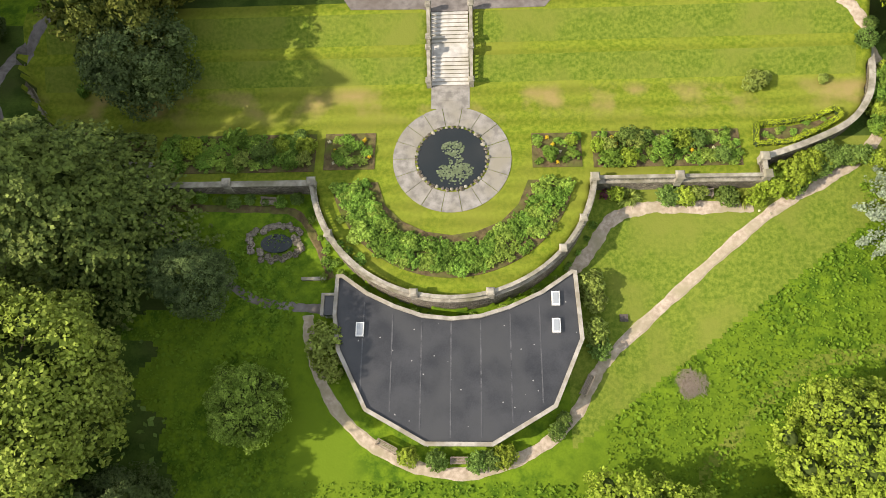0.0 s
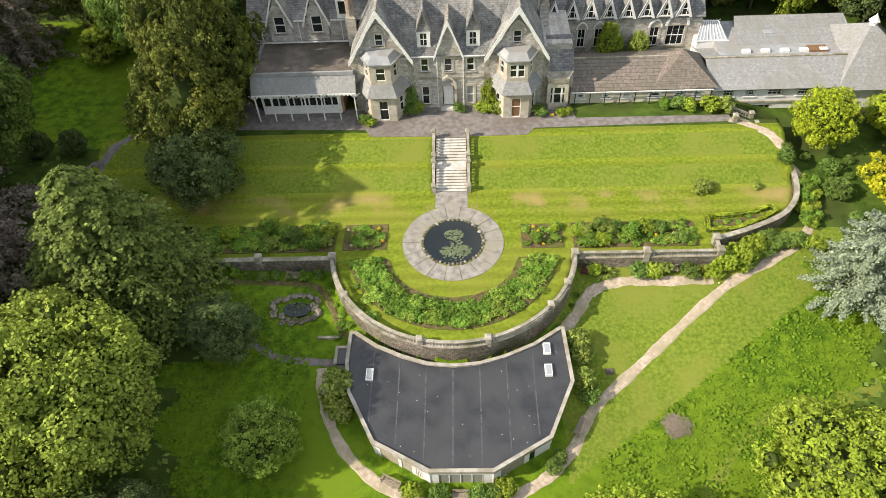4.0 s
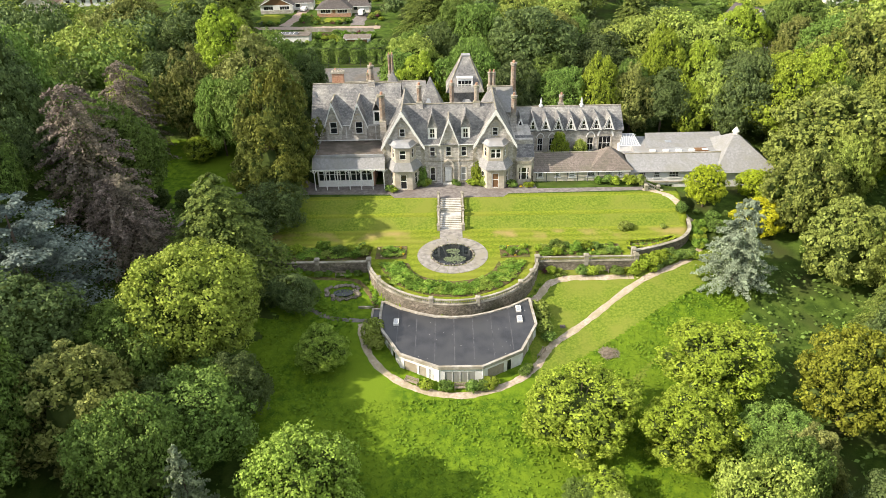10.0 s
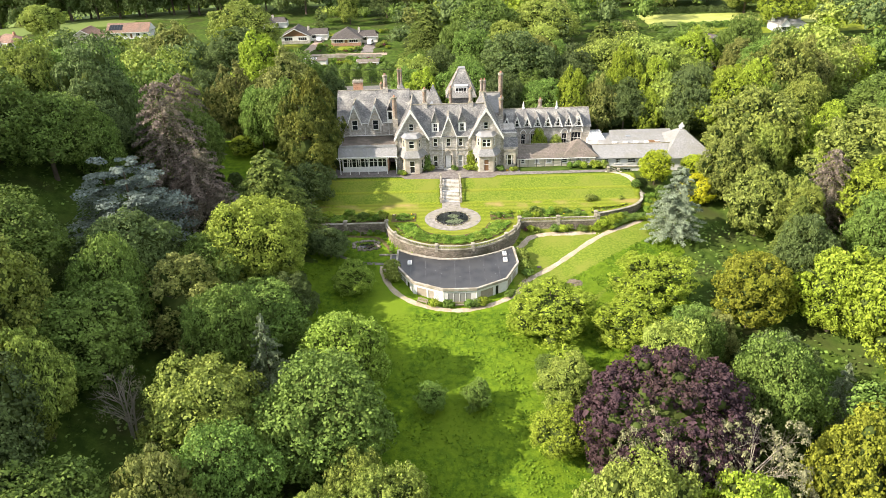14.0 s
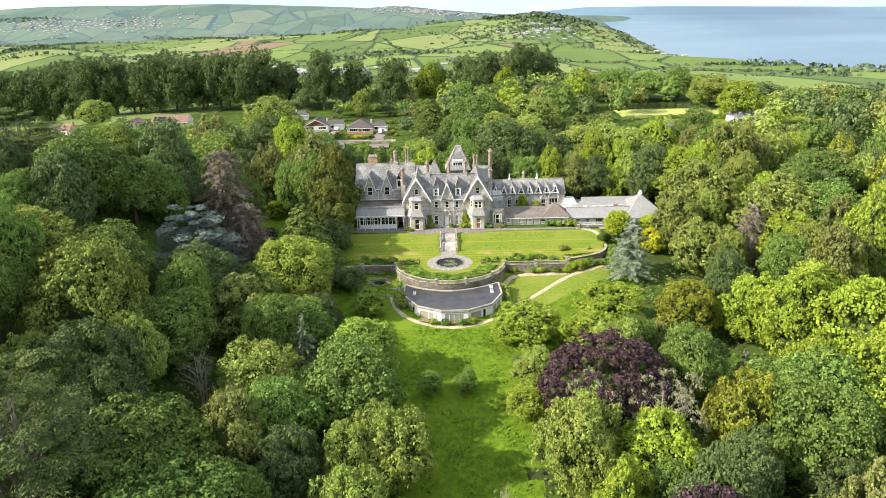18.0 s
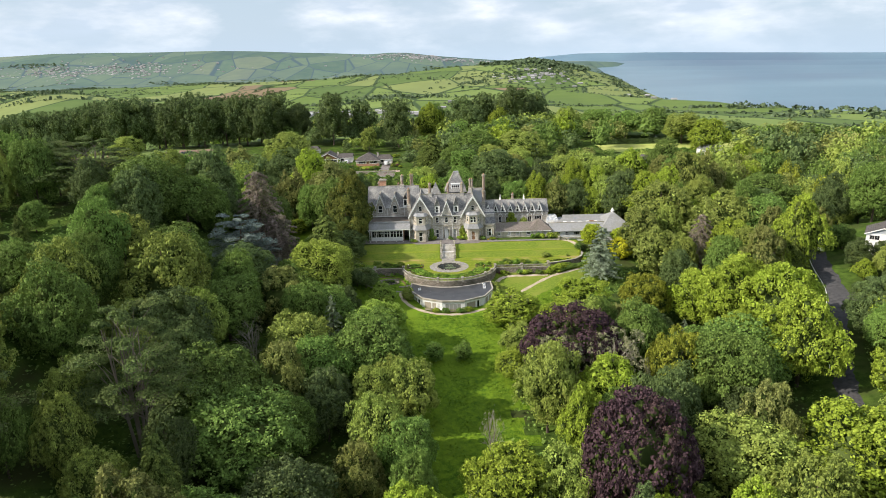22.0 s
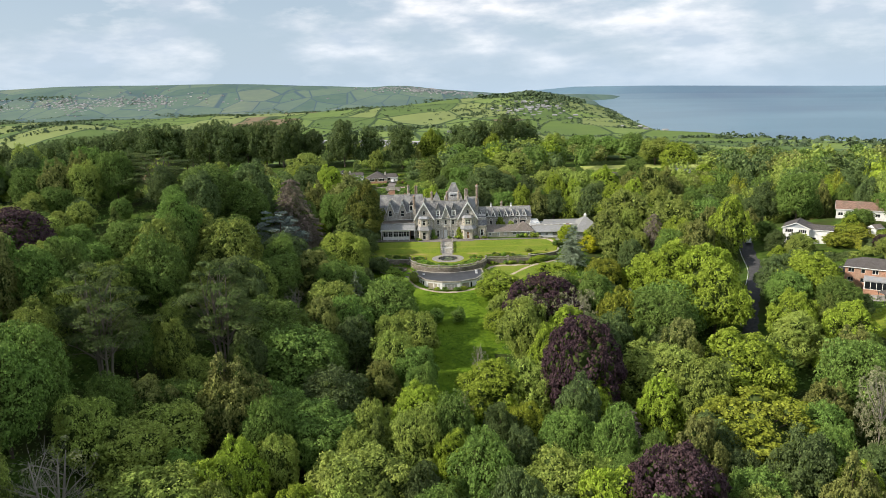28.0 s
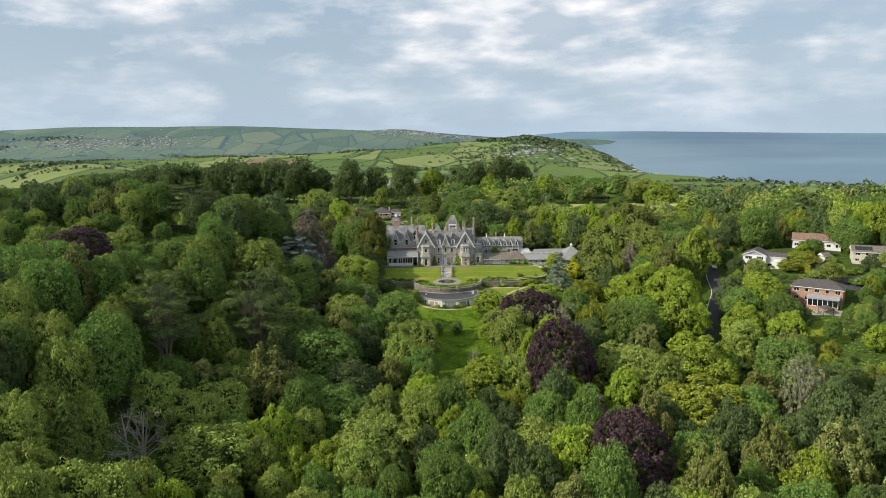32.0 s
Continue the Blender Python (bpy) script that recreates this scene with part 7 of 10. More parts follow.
for k in range(44):
    a = 2 * math.pi * (k + rr_.uniform(-0.2, 0.2)) / 44
    r0 = 3.55 + rr_.uniform(-0.08, 0.08)
    b = B()
    bmesh.ops.create_icosphere(b, subdivisions=1, radius=rr_.uniform(0.16, 0.29))
    for v in b.verts:
        v.co = Vector((v.co.x * rr_.uniform(0.8, 1.25), v.co.y * rr_.uniform(0.7, 1.1), v.co.z * 0.6))
        v.co = Matrix.Rotation(a, 3, "Z") @ v.co + Vector((PC[0] + r0 * math.cos(a), PC[1] + r0 * math.sin(a), 0.1))
    part("rim_stone", b, RUBBLE if k % 3 else COPING, pond)
b = B()
for cx0, cy0, rad, n in ((0.1, 1.1, 1.15, 150), (-0.5, -1.5, 1.0, 120), (1.1, -1.4, 1.1, 150), (0.3, -0.2, 0.8, 40), (0.2, -1.9, 1.5, 60)):
    for _ in range(n):
        a, q = rr_.uniform(0, 6.283), rad * math.sqrt(rr_.random())
        px, py, r = PC[0] + cx0 + q * math.cos(a), PC[1] + cy0 + q * math.sin(a) * 0.75, rr_.uniform(0.06, 0.13)
        if math.hypot(px - PC[0], py - PC[1]) < 3.2:
            z = 0.075 + rr_.uniform(0, 0.03)
            b.faces.new([b.verts.new((px + r * math.cos(2 * math.pi * i / 7), py + r * math.sin(2 * math.pi * i / 7), z)) for i in range(7)])
lp = part("water_lily", b, LILY, pond, "grey-green lily pads in three drifts")
tagged(lp, kind="stuff")

# ---------------------------------------------------------------- steps
stairs = thing("garden_steps", (-0.12, 8.2, 0), "pale stone garden steps in two flights with a landing", "steps")
RUN = []
for k in range(8):
    RUN.append((8.24 + 0.37 * k, 0.175 * (k + 1)))
for k in range(8):
    RUN.append((12.6 + 0.37 * k, 1.4 + 0.175 * (k + 1)))
for y0, z1 in RUN:
    st_ = part("step", box(B(), -2.05, 1.82, y0, y0 + 0.4, z1 - 0.4, z1), STEPSTONE, stairs)
    # thin darker strip paints the shade below each tread edge
    part("riser", box(B(), -2.0, 1.78, y0 - 0.006, y0, z1 - 0.17, z1 - 0.045), COPING, st_, "dark riser strip painted as shade under the tread")
part("landing", box(B(), -2.05, 1.82, 11.2, 12.62, 1.1, 1.4), STEPSTONE, stairs)
part("base", prism(B(), [(-2.0, 8.4, -0.2), (1.8, 8.4, -0.2), (1.8, 15.6, -0.2), (-2.0, 15.6, -0.2)], [(-2.0, 8.4, 0.0), (1.8, 8.4, 0.0), (1.8, 15.6, 2.1), (-2.0, 15.6, 2.1)]), STEPSTONE, stairs)

BALUSTER = [(0.09, 0), (0.09, 0.06), (0.05, 0.1), (0.1, 0.28), (0.06, 0.46), (0.08, 0.52), (0.08, 0.56)]


def baluster_mesh(h):
    b = B()
    lathe(b, 0, 0, 0, [(r, z * h / 0.56) for r, z in BALUSTER], 6)
    return put("baluster", b, COPING)


BALM = baluster_mesh(0.6)


def baluster(parent, x, y, z):
    o = new("baluster", BALM)
    o.parent = parent
    o.location = Vector((x, y, z)) - ORIGIN[parent]
    o.rotation_euler[2] = 0.4 * x


def pier(parent, x, y, z0, z1, w=0.55):
    b = B()
    box(b, x - w / 2, x + w / 2, y - w / 2, y + w / 2, z0, z1)
    p = part("pier", b, COPING, parent)
    part("pier_cap", prism(B(), ring([(x - w * 0.65, y - w * 0.65), (x + w * 0.65, y - w * 0.65), (x + w * 0.65, y + w * 0.65), (x - w * 0.65, y + w * 0.65)], z1),
         ring([(x - w * 0.45, y - w * 0.45), (x + w * 0.45, y - w * 0.45), (x + w * 0.45, y + w * 0.45), (x - w * 0.45, y + w * 0.45)], z1 + 0.22)), COPING, p)


for xs in (-2.32, 2.1):
    bal = thing("stair_balustrade", (xs, 8.2, 0), "weathered stone balustrade beside the garden steps", "balustrade", "balustrades of the steps")
    for (ya, za), (yb, zb) in (((8.5, 0), (11.1, 1.4)), ((11.5, 1.4), (12.4, 1.4)), ((12.8, 1.45), (15.4, 2.8))):
        part("coping", beam(B(), (xs, ya, za + 0.95), (xs, yb, zb + 0.95), 0.34, 0.16), COPING, bal)
        part("plinth", beam(B(), (xs, ya, za + 0.12), (xs, yb, zb + 0.12), 0.34, 0.26), COPING, bal)
        n = max(2, int((yb - ya) / 0.33))
        for i in range(n):
            f = (i + 0.5) / n
            baluster(bal, xs, ya + (yb - ya) * f, za + (zb - za) * f + 0.24)
    for yy, zz in ((8.25, 0), (11.3, 1.4), (12.6, 1.42), (15.6, 2.8)):
        pier(bal, xs, yy, zz - 0.3, zz + 1.15, 0.5)

# ---------------------------------------------------------------- retaining walls and balustrades
def offset_line(pts, d):
    out = []
    for i, (x, y) in enumerate(pts):
        a, b = pts[max(0, i - 1)], pts[min(len(pts) - 1, i + 1)]
        l = math.hypot(b[0] - a[0], b[1] - a[1])
        out.append((x - (b[1] - a[1]) / l * d, y + (b[0] - a[0]) / l * d))
    return out


def wall_line(bm, pts, w, z0, z1):
    """A wall of width w along a line; z0 and z1 are numbers or functions of x, y."""
    L_, R_ = offset_line(pts, w / 2), offset_line(pts, -w / 2)
    f0 = z0 if callable(z0) else (lambda x, y: z0)
    f1 = z1 if callable(z1) else (lambda x, y: z1)
    rows = []
    for (lx, ly), (rx, ry), (x, y) in zip(L_, R_, pts):
        a, b = f0(x, y), f1(x, y)
        rows.append([bm.verts.new(p) for p in ((rx, ry, a), (lx, ly, a), (lx, ly, b), (rx, ry, b))])
    for p, q in zip(rows, rows[1:]):
        for i in range(4):
            bm.faces.new((p[i], p[(i + 1) % 4], q[(i + 1) % 4], q[i]))
    bm.faces.new(rows[0][::-1])
    bm.faces.new(rows[-1])
    bmesh.ops.recalc_face_normals(bm, faces=bm.faces)
    return bm


def low(x, y):
    return float(slopes(np.array(x), np.array(y))) - 0.8


ARC = [(0.1 + 14.05 * math.cos(a), -1.1 + 14.05 * math.sin(a)) for a in np.linspace(math.radians(188.4), math.radians(351.6), 49)]
RIGHT = [(13.95 + 16.2 * i / 12, -3.2) for i in range(13)]
LEFT = [(-30.5 + 16.6 * i / 12, -3.2) for i in range(13)]
SWEEP_R = curve_points([(30.2, -1.2), (34.5, 0.3), (38.8, 2.4), (41.2, 5.0), (42.3, 7.9), (42.7, 11.2)], 6)
SWEEP_L = curve_points([(-46.5, 12.0), (-45.9, 9.6), (-44.7, 7.6), (-40.4, 2.0), (-35.5, 0.0), (-30.5, -1.2)], 6)
for nm, line, lab in (("curved_wall", ARC, "curved rubble-stone retaining wall of the garden terrace"), ("straight_wall", RIGHT, "straight rubble-stone retaining wall under the balustrade"),
                      ("straight_wall", LEFT, "long rubble-stone retaining wall with flat coping"), ("sweeping_wall", SWEEP_R, "low stone wall sweeping round the lawn"), ("sweeping_wall", SWEEP_L, "low stone wall sweeping round the lawn")):
    flat = line in (LEFT, SWEEP_L, SWEEP_R)
    w = thing("retaining_wall", (*line[len(line) // 2], low(*line[len(line) // 2])), lab, "garden wall", "walls of the raised garden")
    part("wall_body", wall_line(B(), line, 0.5, low, 0.62 if flat else 0.12), RUBBLE, w)
    segs = offset_line(line, 0)
    for i in range(0, len(line) - 1, 2):
        seg = line[i:i + 3]
        part("coping_stone", wall_line(B(), seg, 0.62, 0.62 if flat else 0.12, 0.75 if flat else 0.26), COPING, w)
for nm, line, step in (("curved_balustrade", ARC, 0.34), ("straight_balustrade", RIGHT, 0.34)):
    bal = thing(nm, (*line[len(line) // 2], 0.26), "weathered stone balustrade with turned balusters and piers", "balustrade", "balustrades of the raised garden")
    total = sum(math.dist(a, b) for a, b in zip(line, line[1:]))
    n = int(total / step)
    for i in range(n):
        s = total * (i + 0.5) / n
        for a, b in zip(line, line[1:]):
            l = math.dist(a, b)
            if s <= l:
                baluster(bal, a[0] + (b[0] - a[0]) * s / l, a[1] + (b[1] - a[1]) * s / l, 0.26)
                break
            s -= l
    for i in range(0, len(line) - 1, 2):
        part("rail", wall_line(B(), line[i:i + 3], 0.36, 0.84, 0.99), COPING, bal)
for px, py in ((13.95, -3.2), (22, -3.2), (30.2, -3.2), (30.2, -1.3), (-13.75, -3.2), (-22.3, -3.2), (-30.5, -3.2), (-30.5, -1.3)):
    pr = thing("wall_pier", (px, py, -0.6), "square stone pier with a flat cap", "pier", "piers of the garden wall")
    pier(pr, px, py, -0.6, 1.2, 0.7)
for a in (213, 256, 285, 318, 333):
    px, py = 0.1 + 14.05 * math.cos(math.radians(a)), -1.1 + 14.05 * math.sin(math.radians(a))
    pr = thing("wall_pier", (px, py, 0.1), "square stone pier with a flat cap", "pier", "piers of the garden wall")
    pier(pr, px, py, -0.3, 1.1, 0.6)
for xx in (30.2, -30.5):
    w = thing("return_wall", (xx, -2.3, -2), "short stone return wall with balusters", "garden wall")
    part("wall_body", box(B(), xx - 0.22, xx + 0.22, -2.95, -1.6, -2.5, 0.2), RUBBLE, w)
    part("rail", box(B(), xx - 0.2, xx + 0.2, -2.95, -1.6, 0.8, 0.95), COPING, w)
    for k in range(4):
        baluster(w, xx, -2.75 + 0.33 * k, 0.2)

# ---------------------------------------------------------------- flower beds
def bed(pts, label, z=0.0):
    bm = B()
    extrude(bm, pts, z - 0.05, z + 0.07)
    bmesh.ops.recalc_face_normals(bm, faces=bm.faces)
    o = solo("flower_bed", bm, SOIL, label, "flower bed", "flower beds")
    return o


def rect(x0, x1, y0, y1):
    return [(x0, y0), (x1, y0), (x1, y1), (x0, y1)]


bed(rect(-29.9, -13.8, -1.6, 2.7), "long bed of brown soil thick with green perennials")
bed(rect(-12.9, -7.7, -1.45, 2.7), "square bed of brown soil with yellow flowers")
bed(rect(8.1, 13.0, -1.55, 2.3), "square bed of brown soil with shrubs and yellow flowers")
bed(rect(14.1, 28.5, -1.65, 2.4), "long bed of brown soil with mixed green plants")
fan = []
for a in np.linspace(math.radians(190), math.radians(350), 33):
    fan.append((0.1 + 12.2 * math.cos(a), -0.9 + 12.1 * math.sin(a)))
fin = [(7.6, -2.9), (6.6, -5.5), (4.9, -7.3), (2.6, -8.3), (0.1, -8.7), (-2.4, -8.3), (-4.7, -7.2), (-6.4, -5.5), (-7.3, -2.9)]
bed(fan + fin, "horseshoe bed round the pond full of leafy plants")


def hedge_line(pts, w, h, label, leaf="robinia", z=0.0):
    """A clipped hedge: a rounded core closely set with small leaves."""
    e = thing("clipped_hedge", (*pts[0], z), label, "hedge", "clipped box hedges")
    line = []
    for a, b in zip(pts, pts[1:]):
        n = max(1, int(math.dist(a, b) / 0.4))
        line += [(a[0] + (b[0] - a[0]) * i / n, a[1] + (b[1] - a[1]) * i / n) for i in range(n)]
    line.append(pts[-1])
    rng = np.random.default_rng(int(abs(pts[0][0] * 10)))
    core = wall_line(B(), line, w * 0.8, z, z + h * 0.85)
    part("hedge_core", core, LEAF["dark"], e)
    P, D = [], []
    L_ = np.array(line)
    n = int(len(line) * 70 * w * (1 + h))
    i = rng.integers(0, len(L_) - 1, n)
    f = rng.random((n, 1))
    base = L_[i] * (1 - f) + L_[i + 1] * f
    d = L_[i + 1] - L_[i]
    d /= np.linalg.norm(d, axis=1, keepdims=True) + 1e-9
    s = rng.uniform(-1, 1, n)
    top = rng.random(n) < 0.6
    off = np.where(top, s * w / 2, np.sign(s) * w / 2)
    hh = np.where(top, h, rng.uniform(0, h, n))
    p = np.stack([base[:, 0] - d[:, 1] * off, base[:, 1] + d[:, 0] * off, z + hh], 1)
    nn = np.stack([-d[:, 1] * np.where(top, 0, s), d[:, 0] * np.where(top, 0, s), np.where(top, 1.0, 0.2)], 1)
    o = new("foliage", card_mesh("foliage", cards(p - np.array([*pts[0], z]), nn, 0.07 * rng.uniform(0.6, 1.3, n), rng), LEAF[leaf]))
    o.parent = e
    ORIGIN[o] = ORIGIN[e]


hedge_line([(29.9, 0.5), (30.2, 2.7), (33.5, 2.9), (36.0, 3.4), (38.1, 4.3), (38.6, 3.5), (36.2, 2.0), (33.2, 0.7), (29.9, 0.5)], 0.5, 0.55, "low golden-green clipped hedge round a narrow bed")
hedge_line([(-30.9, 0.5), (-30.9, 2.6), (-34.5, 2.9), (-37.3, 3.5), (-39.7, 4.7), (-40.3, 3.7), (-37.4, 2.0), (-34.2, 0.8), (-30.9, 0.5)], 0.5, 0.55, "low clipped hedge round a narrow bed", "ash")
bed([(30.3, 0.9), (33.1, 1.1), (36, 2.3), (38, 3.6), (36, 3.0), (33.4, 2.5), (30.5, 2.3)], "narrow soil bed inside a clipped hedge")
bed([(-31.3, 0.9), (-34.1, 1.1), (-37.3, 2.4), (-39.6, 3.9), (-37.2, 3.1), (-34.4, 2.5), (-31.4, 2.2)], "narrow soil bed inside a clipped hedge")


# plants: several forms, shared by the copies
def plant_form(seed, n, size, rx, rz, leaf, spiky=False, count=9):
    rng = np.random.default_rng(seed)
    if spiky:
        a, el = rng.uniform(0, 2 * math.pi, n), rng.uniform(0.15, 1.4, n)
        d = np.stack([np.cos(a) * np.cos(el), np.sin(a) * np.cos(el), np.sin(el)], 1)
        t = np.stack([-np.sin(a), np.cos(a), 0 * a], 1)
        ln = rx * rng.uniform(0.7, 1.1, (n, 1))
        w = size
        p0 = np.zeros((n, 3)) + t * w * 0.5
        p1 = np.zeros((n, 3)) - t * w * 0.5
        tip = d * ln
        tip[:, 2] -= 0.25 * ln[:, 0] * np.cos(el)
        mid = d * ln * 0.6
        v = np.stack([p0, p1, mid - t * w * 0.6, mid + t * w * 0.6, mid + t * w * 0.6, mid - t * w * 0.6, tip - t * 0.005, tip + t * 0.005], 1).reshape(-1, 3)
        return card_mesh("leaves", v, leaf)
    v, _, body = crown_round(seed, n, size / (2 * rx), zc=0.42, rz=0.46, low=-0.6, boughs=count, lobe=0.42, per=7, fine=False)
    k = np.array([2 * rx, 2 * rx, rz * 1.7])
    v, bv = v * k, body[0] * k
    v[:, 2] = np.maximum(v[:, 2], 0.03)
    bv[:, 2] = np.maximum(bv[:, 2], 0.0)
    return card_mesh("leaves", v, leaf, (bv, body[1]))


PLANTS = {
    "perennial": [plant_form(s, 420, 0.075, 0.62, 0.5, LEAF[k]) for s, k in ((1, "bed"), (2, "fresh"), (3, "bed"), (6, "bed"))] + [plant_form(4, 260, 0.09, 0.6, 0.5, LEAF["fresh"]), plant_form(5, 260, 0.1, 0.55, 0.45, LEAF["bed"])],
    "shrub": [plant_form(s, 1100, 0.075, 0.95, 0.85, LEAF[k], count=14) for s, k in ((11, "oak"), (12, "bed"), (13, "ash"), (14, "lime"))],
    "spiky": [plant_form(21, 170, 0.09, 1.0, 0.8, LEAF["ash"], True), plant_form(22, 170, 0.08, 1.0, 0.8, LEAF["blue"], True)],
    "palm": [plant_form(31, 260, 0.1, 1.7, 1.4, LEAF["pale"], True)],
    "bloom": [plant_form(41, 160, 0.05, 0.24, 0.3, FLOWER_Y), plant_form(42, 160, 0.04, 0.18, 0.26, FLOWER_W)],
    "red": [plant_form(51, 240, 0.09, 0.7, 0.6, FLOWER_R)],
}
WORDS = {"perennial": "leafy green perennial in bed soil", "shrub": "rounded leafy garden shrub", "spiky": "clump of arching strap leaves", "palm": "pale spiky cabbage palm", "bloom": "cluster of bright flowers on soil", "red": "low dark-red leafed shrub"}
prng = random.Random(17)


def plant(key, x, y, s=1.0, form=None, z=None, label="", group="plants of the beds"):
    ms = PLANTS[key]
    m_ = ms[prng.randrange(len(ms)) if form is None else form]
    o = tagged(new("shrub" if key in ("shrub", "red") else "flowering_plant" if key == "bloom" else "palm" if key == "palm" else "plant", m_), label or WORDS[key], "shrub" if key in ("shrub", "red") else "plant", group)
    o.location = (x, y, (zat(x, y) if z is None else z) + 0.02)
    o.rotation_euler[2] = prng.uniform(0, 6.28)
    o.scale = (s, s, s * prng.uniform(0.55, 0.85) if key == "perennial" else s * prng.uniform(0.8, 1.15))
    return o


def strew(x0, x1, y0, y1, n, keys, s0=0.7, s1=1.25, inside=None):
    done = []
    tries = 0
    while len(done) < n and tries < n * 20:
        tries += 1
        x, y = prng.uniform(x0, x1), prng.uniform(y0, y1)
        if inside and not inside(x, y):
            continue
        if any((x - a) ** 2 + (y - b) ** 2 < 0.42 for a, b in done):
            continue
        done.append((x, y))
        plant(prng.choice(keys), x, y, prng.uniform(s0, s1))


strew(-29.4, -14.2, -1.1, 2.3, 64, ["perennial", "perennial", "perennial", "perennial", "shrub"], 0.8, 1.35)
strew(-12.5, -8.1, -1.0, 2.3, 17, ["perennial", "perennial", "perennial", "bloom"], 0.7, 1.1)
strew(8.5, 12.6, -1.1, 1.9, 17, ["perennial", "perennial", "shrub", "bloom"], 0.65, 1.0)
strew(14.5, 28.1, -1.2, 2.0, 58, ["perennial", "perennial", "perennial", "perennial", "shrub", "bloom"], 0.7, 1.2)
strew(-12, 12, -13, -3.2, 210, ["perennial"], 0.85, 1.4,
      lambda x, y: 81 < (x - 0.1) ** 2 + (y + 0.6) ** 2 < 142 and y < -3.0)
strew(30.8, 37, 0.9, 3.3, 9, ["perennial"], 0.5, 0.7, lambda x, y: abs(y - (1.6 + (x - 30.5) ** 1.6 * 0.06)) < 0.6)
strew(-38.5, -31.5, 0.9, 3.3, 9, ["perennial"], 0.5, 0.7, lambda x, y: abs(y - (1.6 + (-x - 31) ** 1.6 * 0.06)) < 0.6)
# weeds at the foot of the curved wall
for k in range(26):
    a = math.radians(200 + 140 * (k + prng.random()) / 26)
    plant("perennial", 0.1 + 15.0 * math.cos(a), -1.1 + 15.0 * math.sin(a), prng.uniform(0.4, 0.8), group="weeds below the garden wall", label="leafy weeds below the garden wall")
# planting against the wall below the balustrade
for x, y, s, k, f in ((21.3, -4.2, 1.3, "shrub", 0), (22.9, -4.4, 1.2, "shrub", 3), (24.2, -4.0, 1.0, "shrub", 2), (26.9, -4.4, 1.2, "shrub", 0), (29.6, -4.6, 1.1, "shrub", 3), (15.4, -4.0, 1.0, "red", 0),
                      (16.2, -4.0, 0.9, "shrub", 3), (31.2, -3.4, 1.6, "shrub", 3), (33.2, -2.6, 1.7, "shrub", 3), (35.0, -1.2, 1.5, "shrub", 3), (36.6, 0.0, 1.4, "shrub", 0), (30.0, -5.8, 0.6, "bloom", 1), (31.0, -6.1, 0.6, "bloom", 1)):
    plant(k, x, y, s, f, group="shrubs below the garden wall")
plant("palm", 28.4, -4.5, 0.75)
plant("spiky", 17.6, -4.2, 1.4, 0)
for x, y, s in ((30.7, 7.5, 1.3), (31.9, 8.0, 0.8)):
    plant("shrub", x, y, s, 2, label="grey-green shrub on the lawn", group="shrubs on the lawn")
plant("shrub", 37.6, 7.8, 0.6, 2, label="small round shrub on the lawn", group="shrubs on the lawn")
plant("shrub", -33.1, 8.0, 1.5, 0, label="rounded shrub on the lawn", group="shrubs on the lawn")
plant("shrub", -39.6, 8.4, 0.8, 1, label="small round shrub on the lawn", group="shrubs on the lawn")
# against the house and the terrace
for x, y, s, f in ((-11.6, 19.2, 1.0, 0), (-10.9, 18.7, 0.9, 3), (-5.6, 20.9, 1.1, 0), (-4.7, 21.2, 0.9, 3), (0.9, 21.4, 0.8, 0), (1.5, 21.0, 0.6, 0), (4.0, 21.1, 1.0, 3), (4.8, 21.3, 1.2, 3), (5.7, 20.8, 0.9, 3), (11.6, 20.2, 1.1, 0), (12.1, 19.8, 0.8, 0), (14.6, 19.9, 0.8, 3), (15.4, 20.1, 0.8, 3), (28.5, 21.0, 1.0, 1), (30.2, 20.6, 1.2, 0), (31.4, 20.4, 1.2, 3), (34.3, 20.2, 1.5, 3), (36.2, 20.0, 1.3, 2)):
    plant("shrub", x, y, s, f, group="shrubs against the house")
plant("bloom", 13.4, 19.6, 1.1, 0)
plant("bloom", 14.9, 19.7, 0.9, 0)
# round the pavilion
for x, y, s, f in ((-3.8, -28.9, 1.0, 3), (-1.3, -29.2, 1.05, 0), (2.4, -29.3, 1.1, 0), (4.9, -28.7, 1.15, 3), (3.7, -29.1, 1.0, 0), (-11.9, -18.6, 1.9, 2), (-11.4, -21.0, 1.5, 2), (-12.0, -20, 1.4, 3), (13.3, -12.9, 1.4, 2), (13.6, -14.5, 1.3, 2), (13.6, -17.6, 1.4, 2), (13.9, -19, 1.2, 0), (9.6, -26.6, 0.9, 0), (10.3, -25.6, 0.8, 0)):
    plant("shrub", x, y, s, f, label="glossy green shrub round the pavilion", group="shrubs round the pavilion")
for k in range(16):
    plant("perennial", prng.uniform(-13.0, -7), prng.uniform(-12.8, -4.8), prng.uniform(0.6, 1.1), group="plants of the lower garden")
for k in range(10):
    plant("shrub", -30 + 1.6 * k, -4.1 - 0.2 * (k % 3), prng.uniform(0.5, 0.9), prng.choice((0, 1)), group="shrubs below the garden wall")
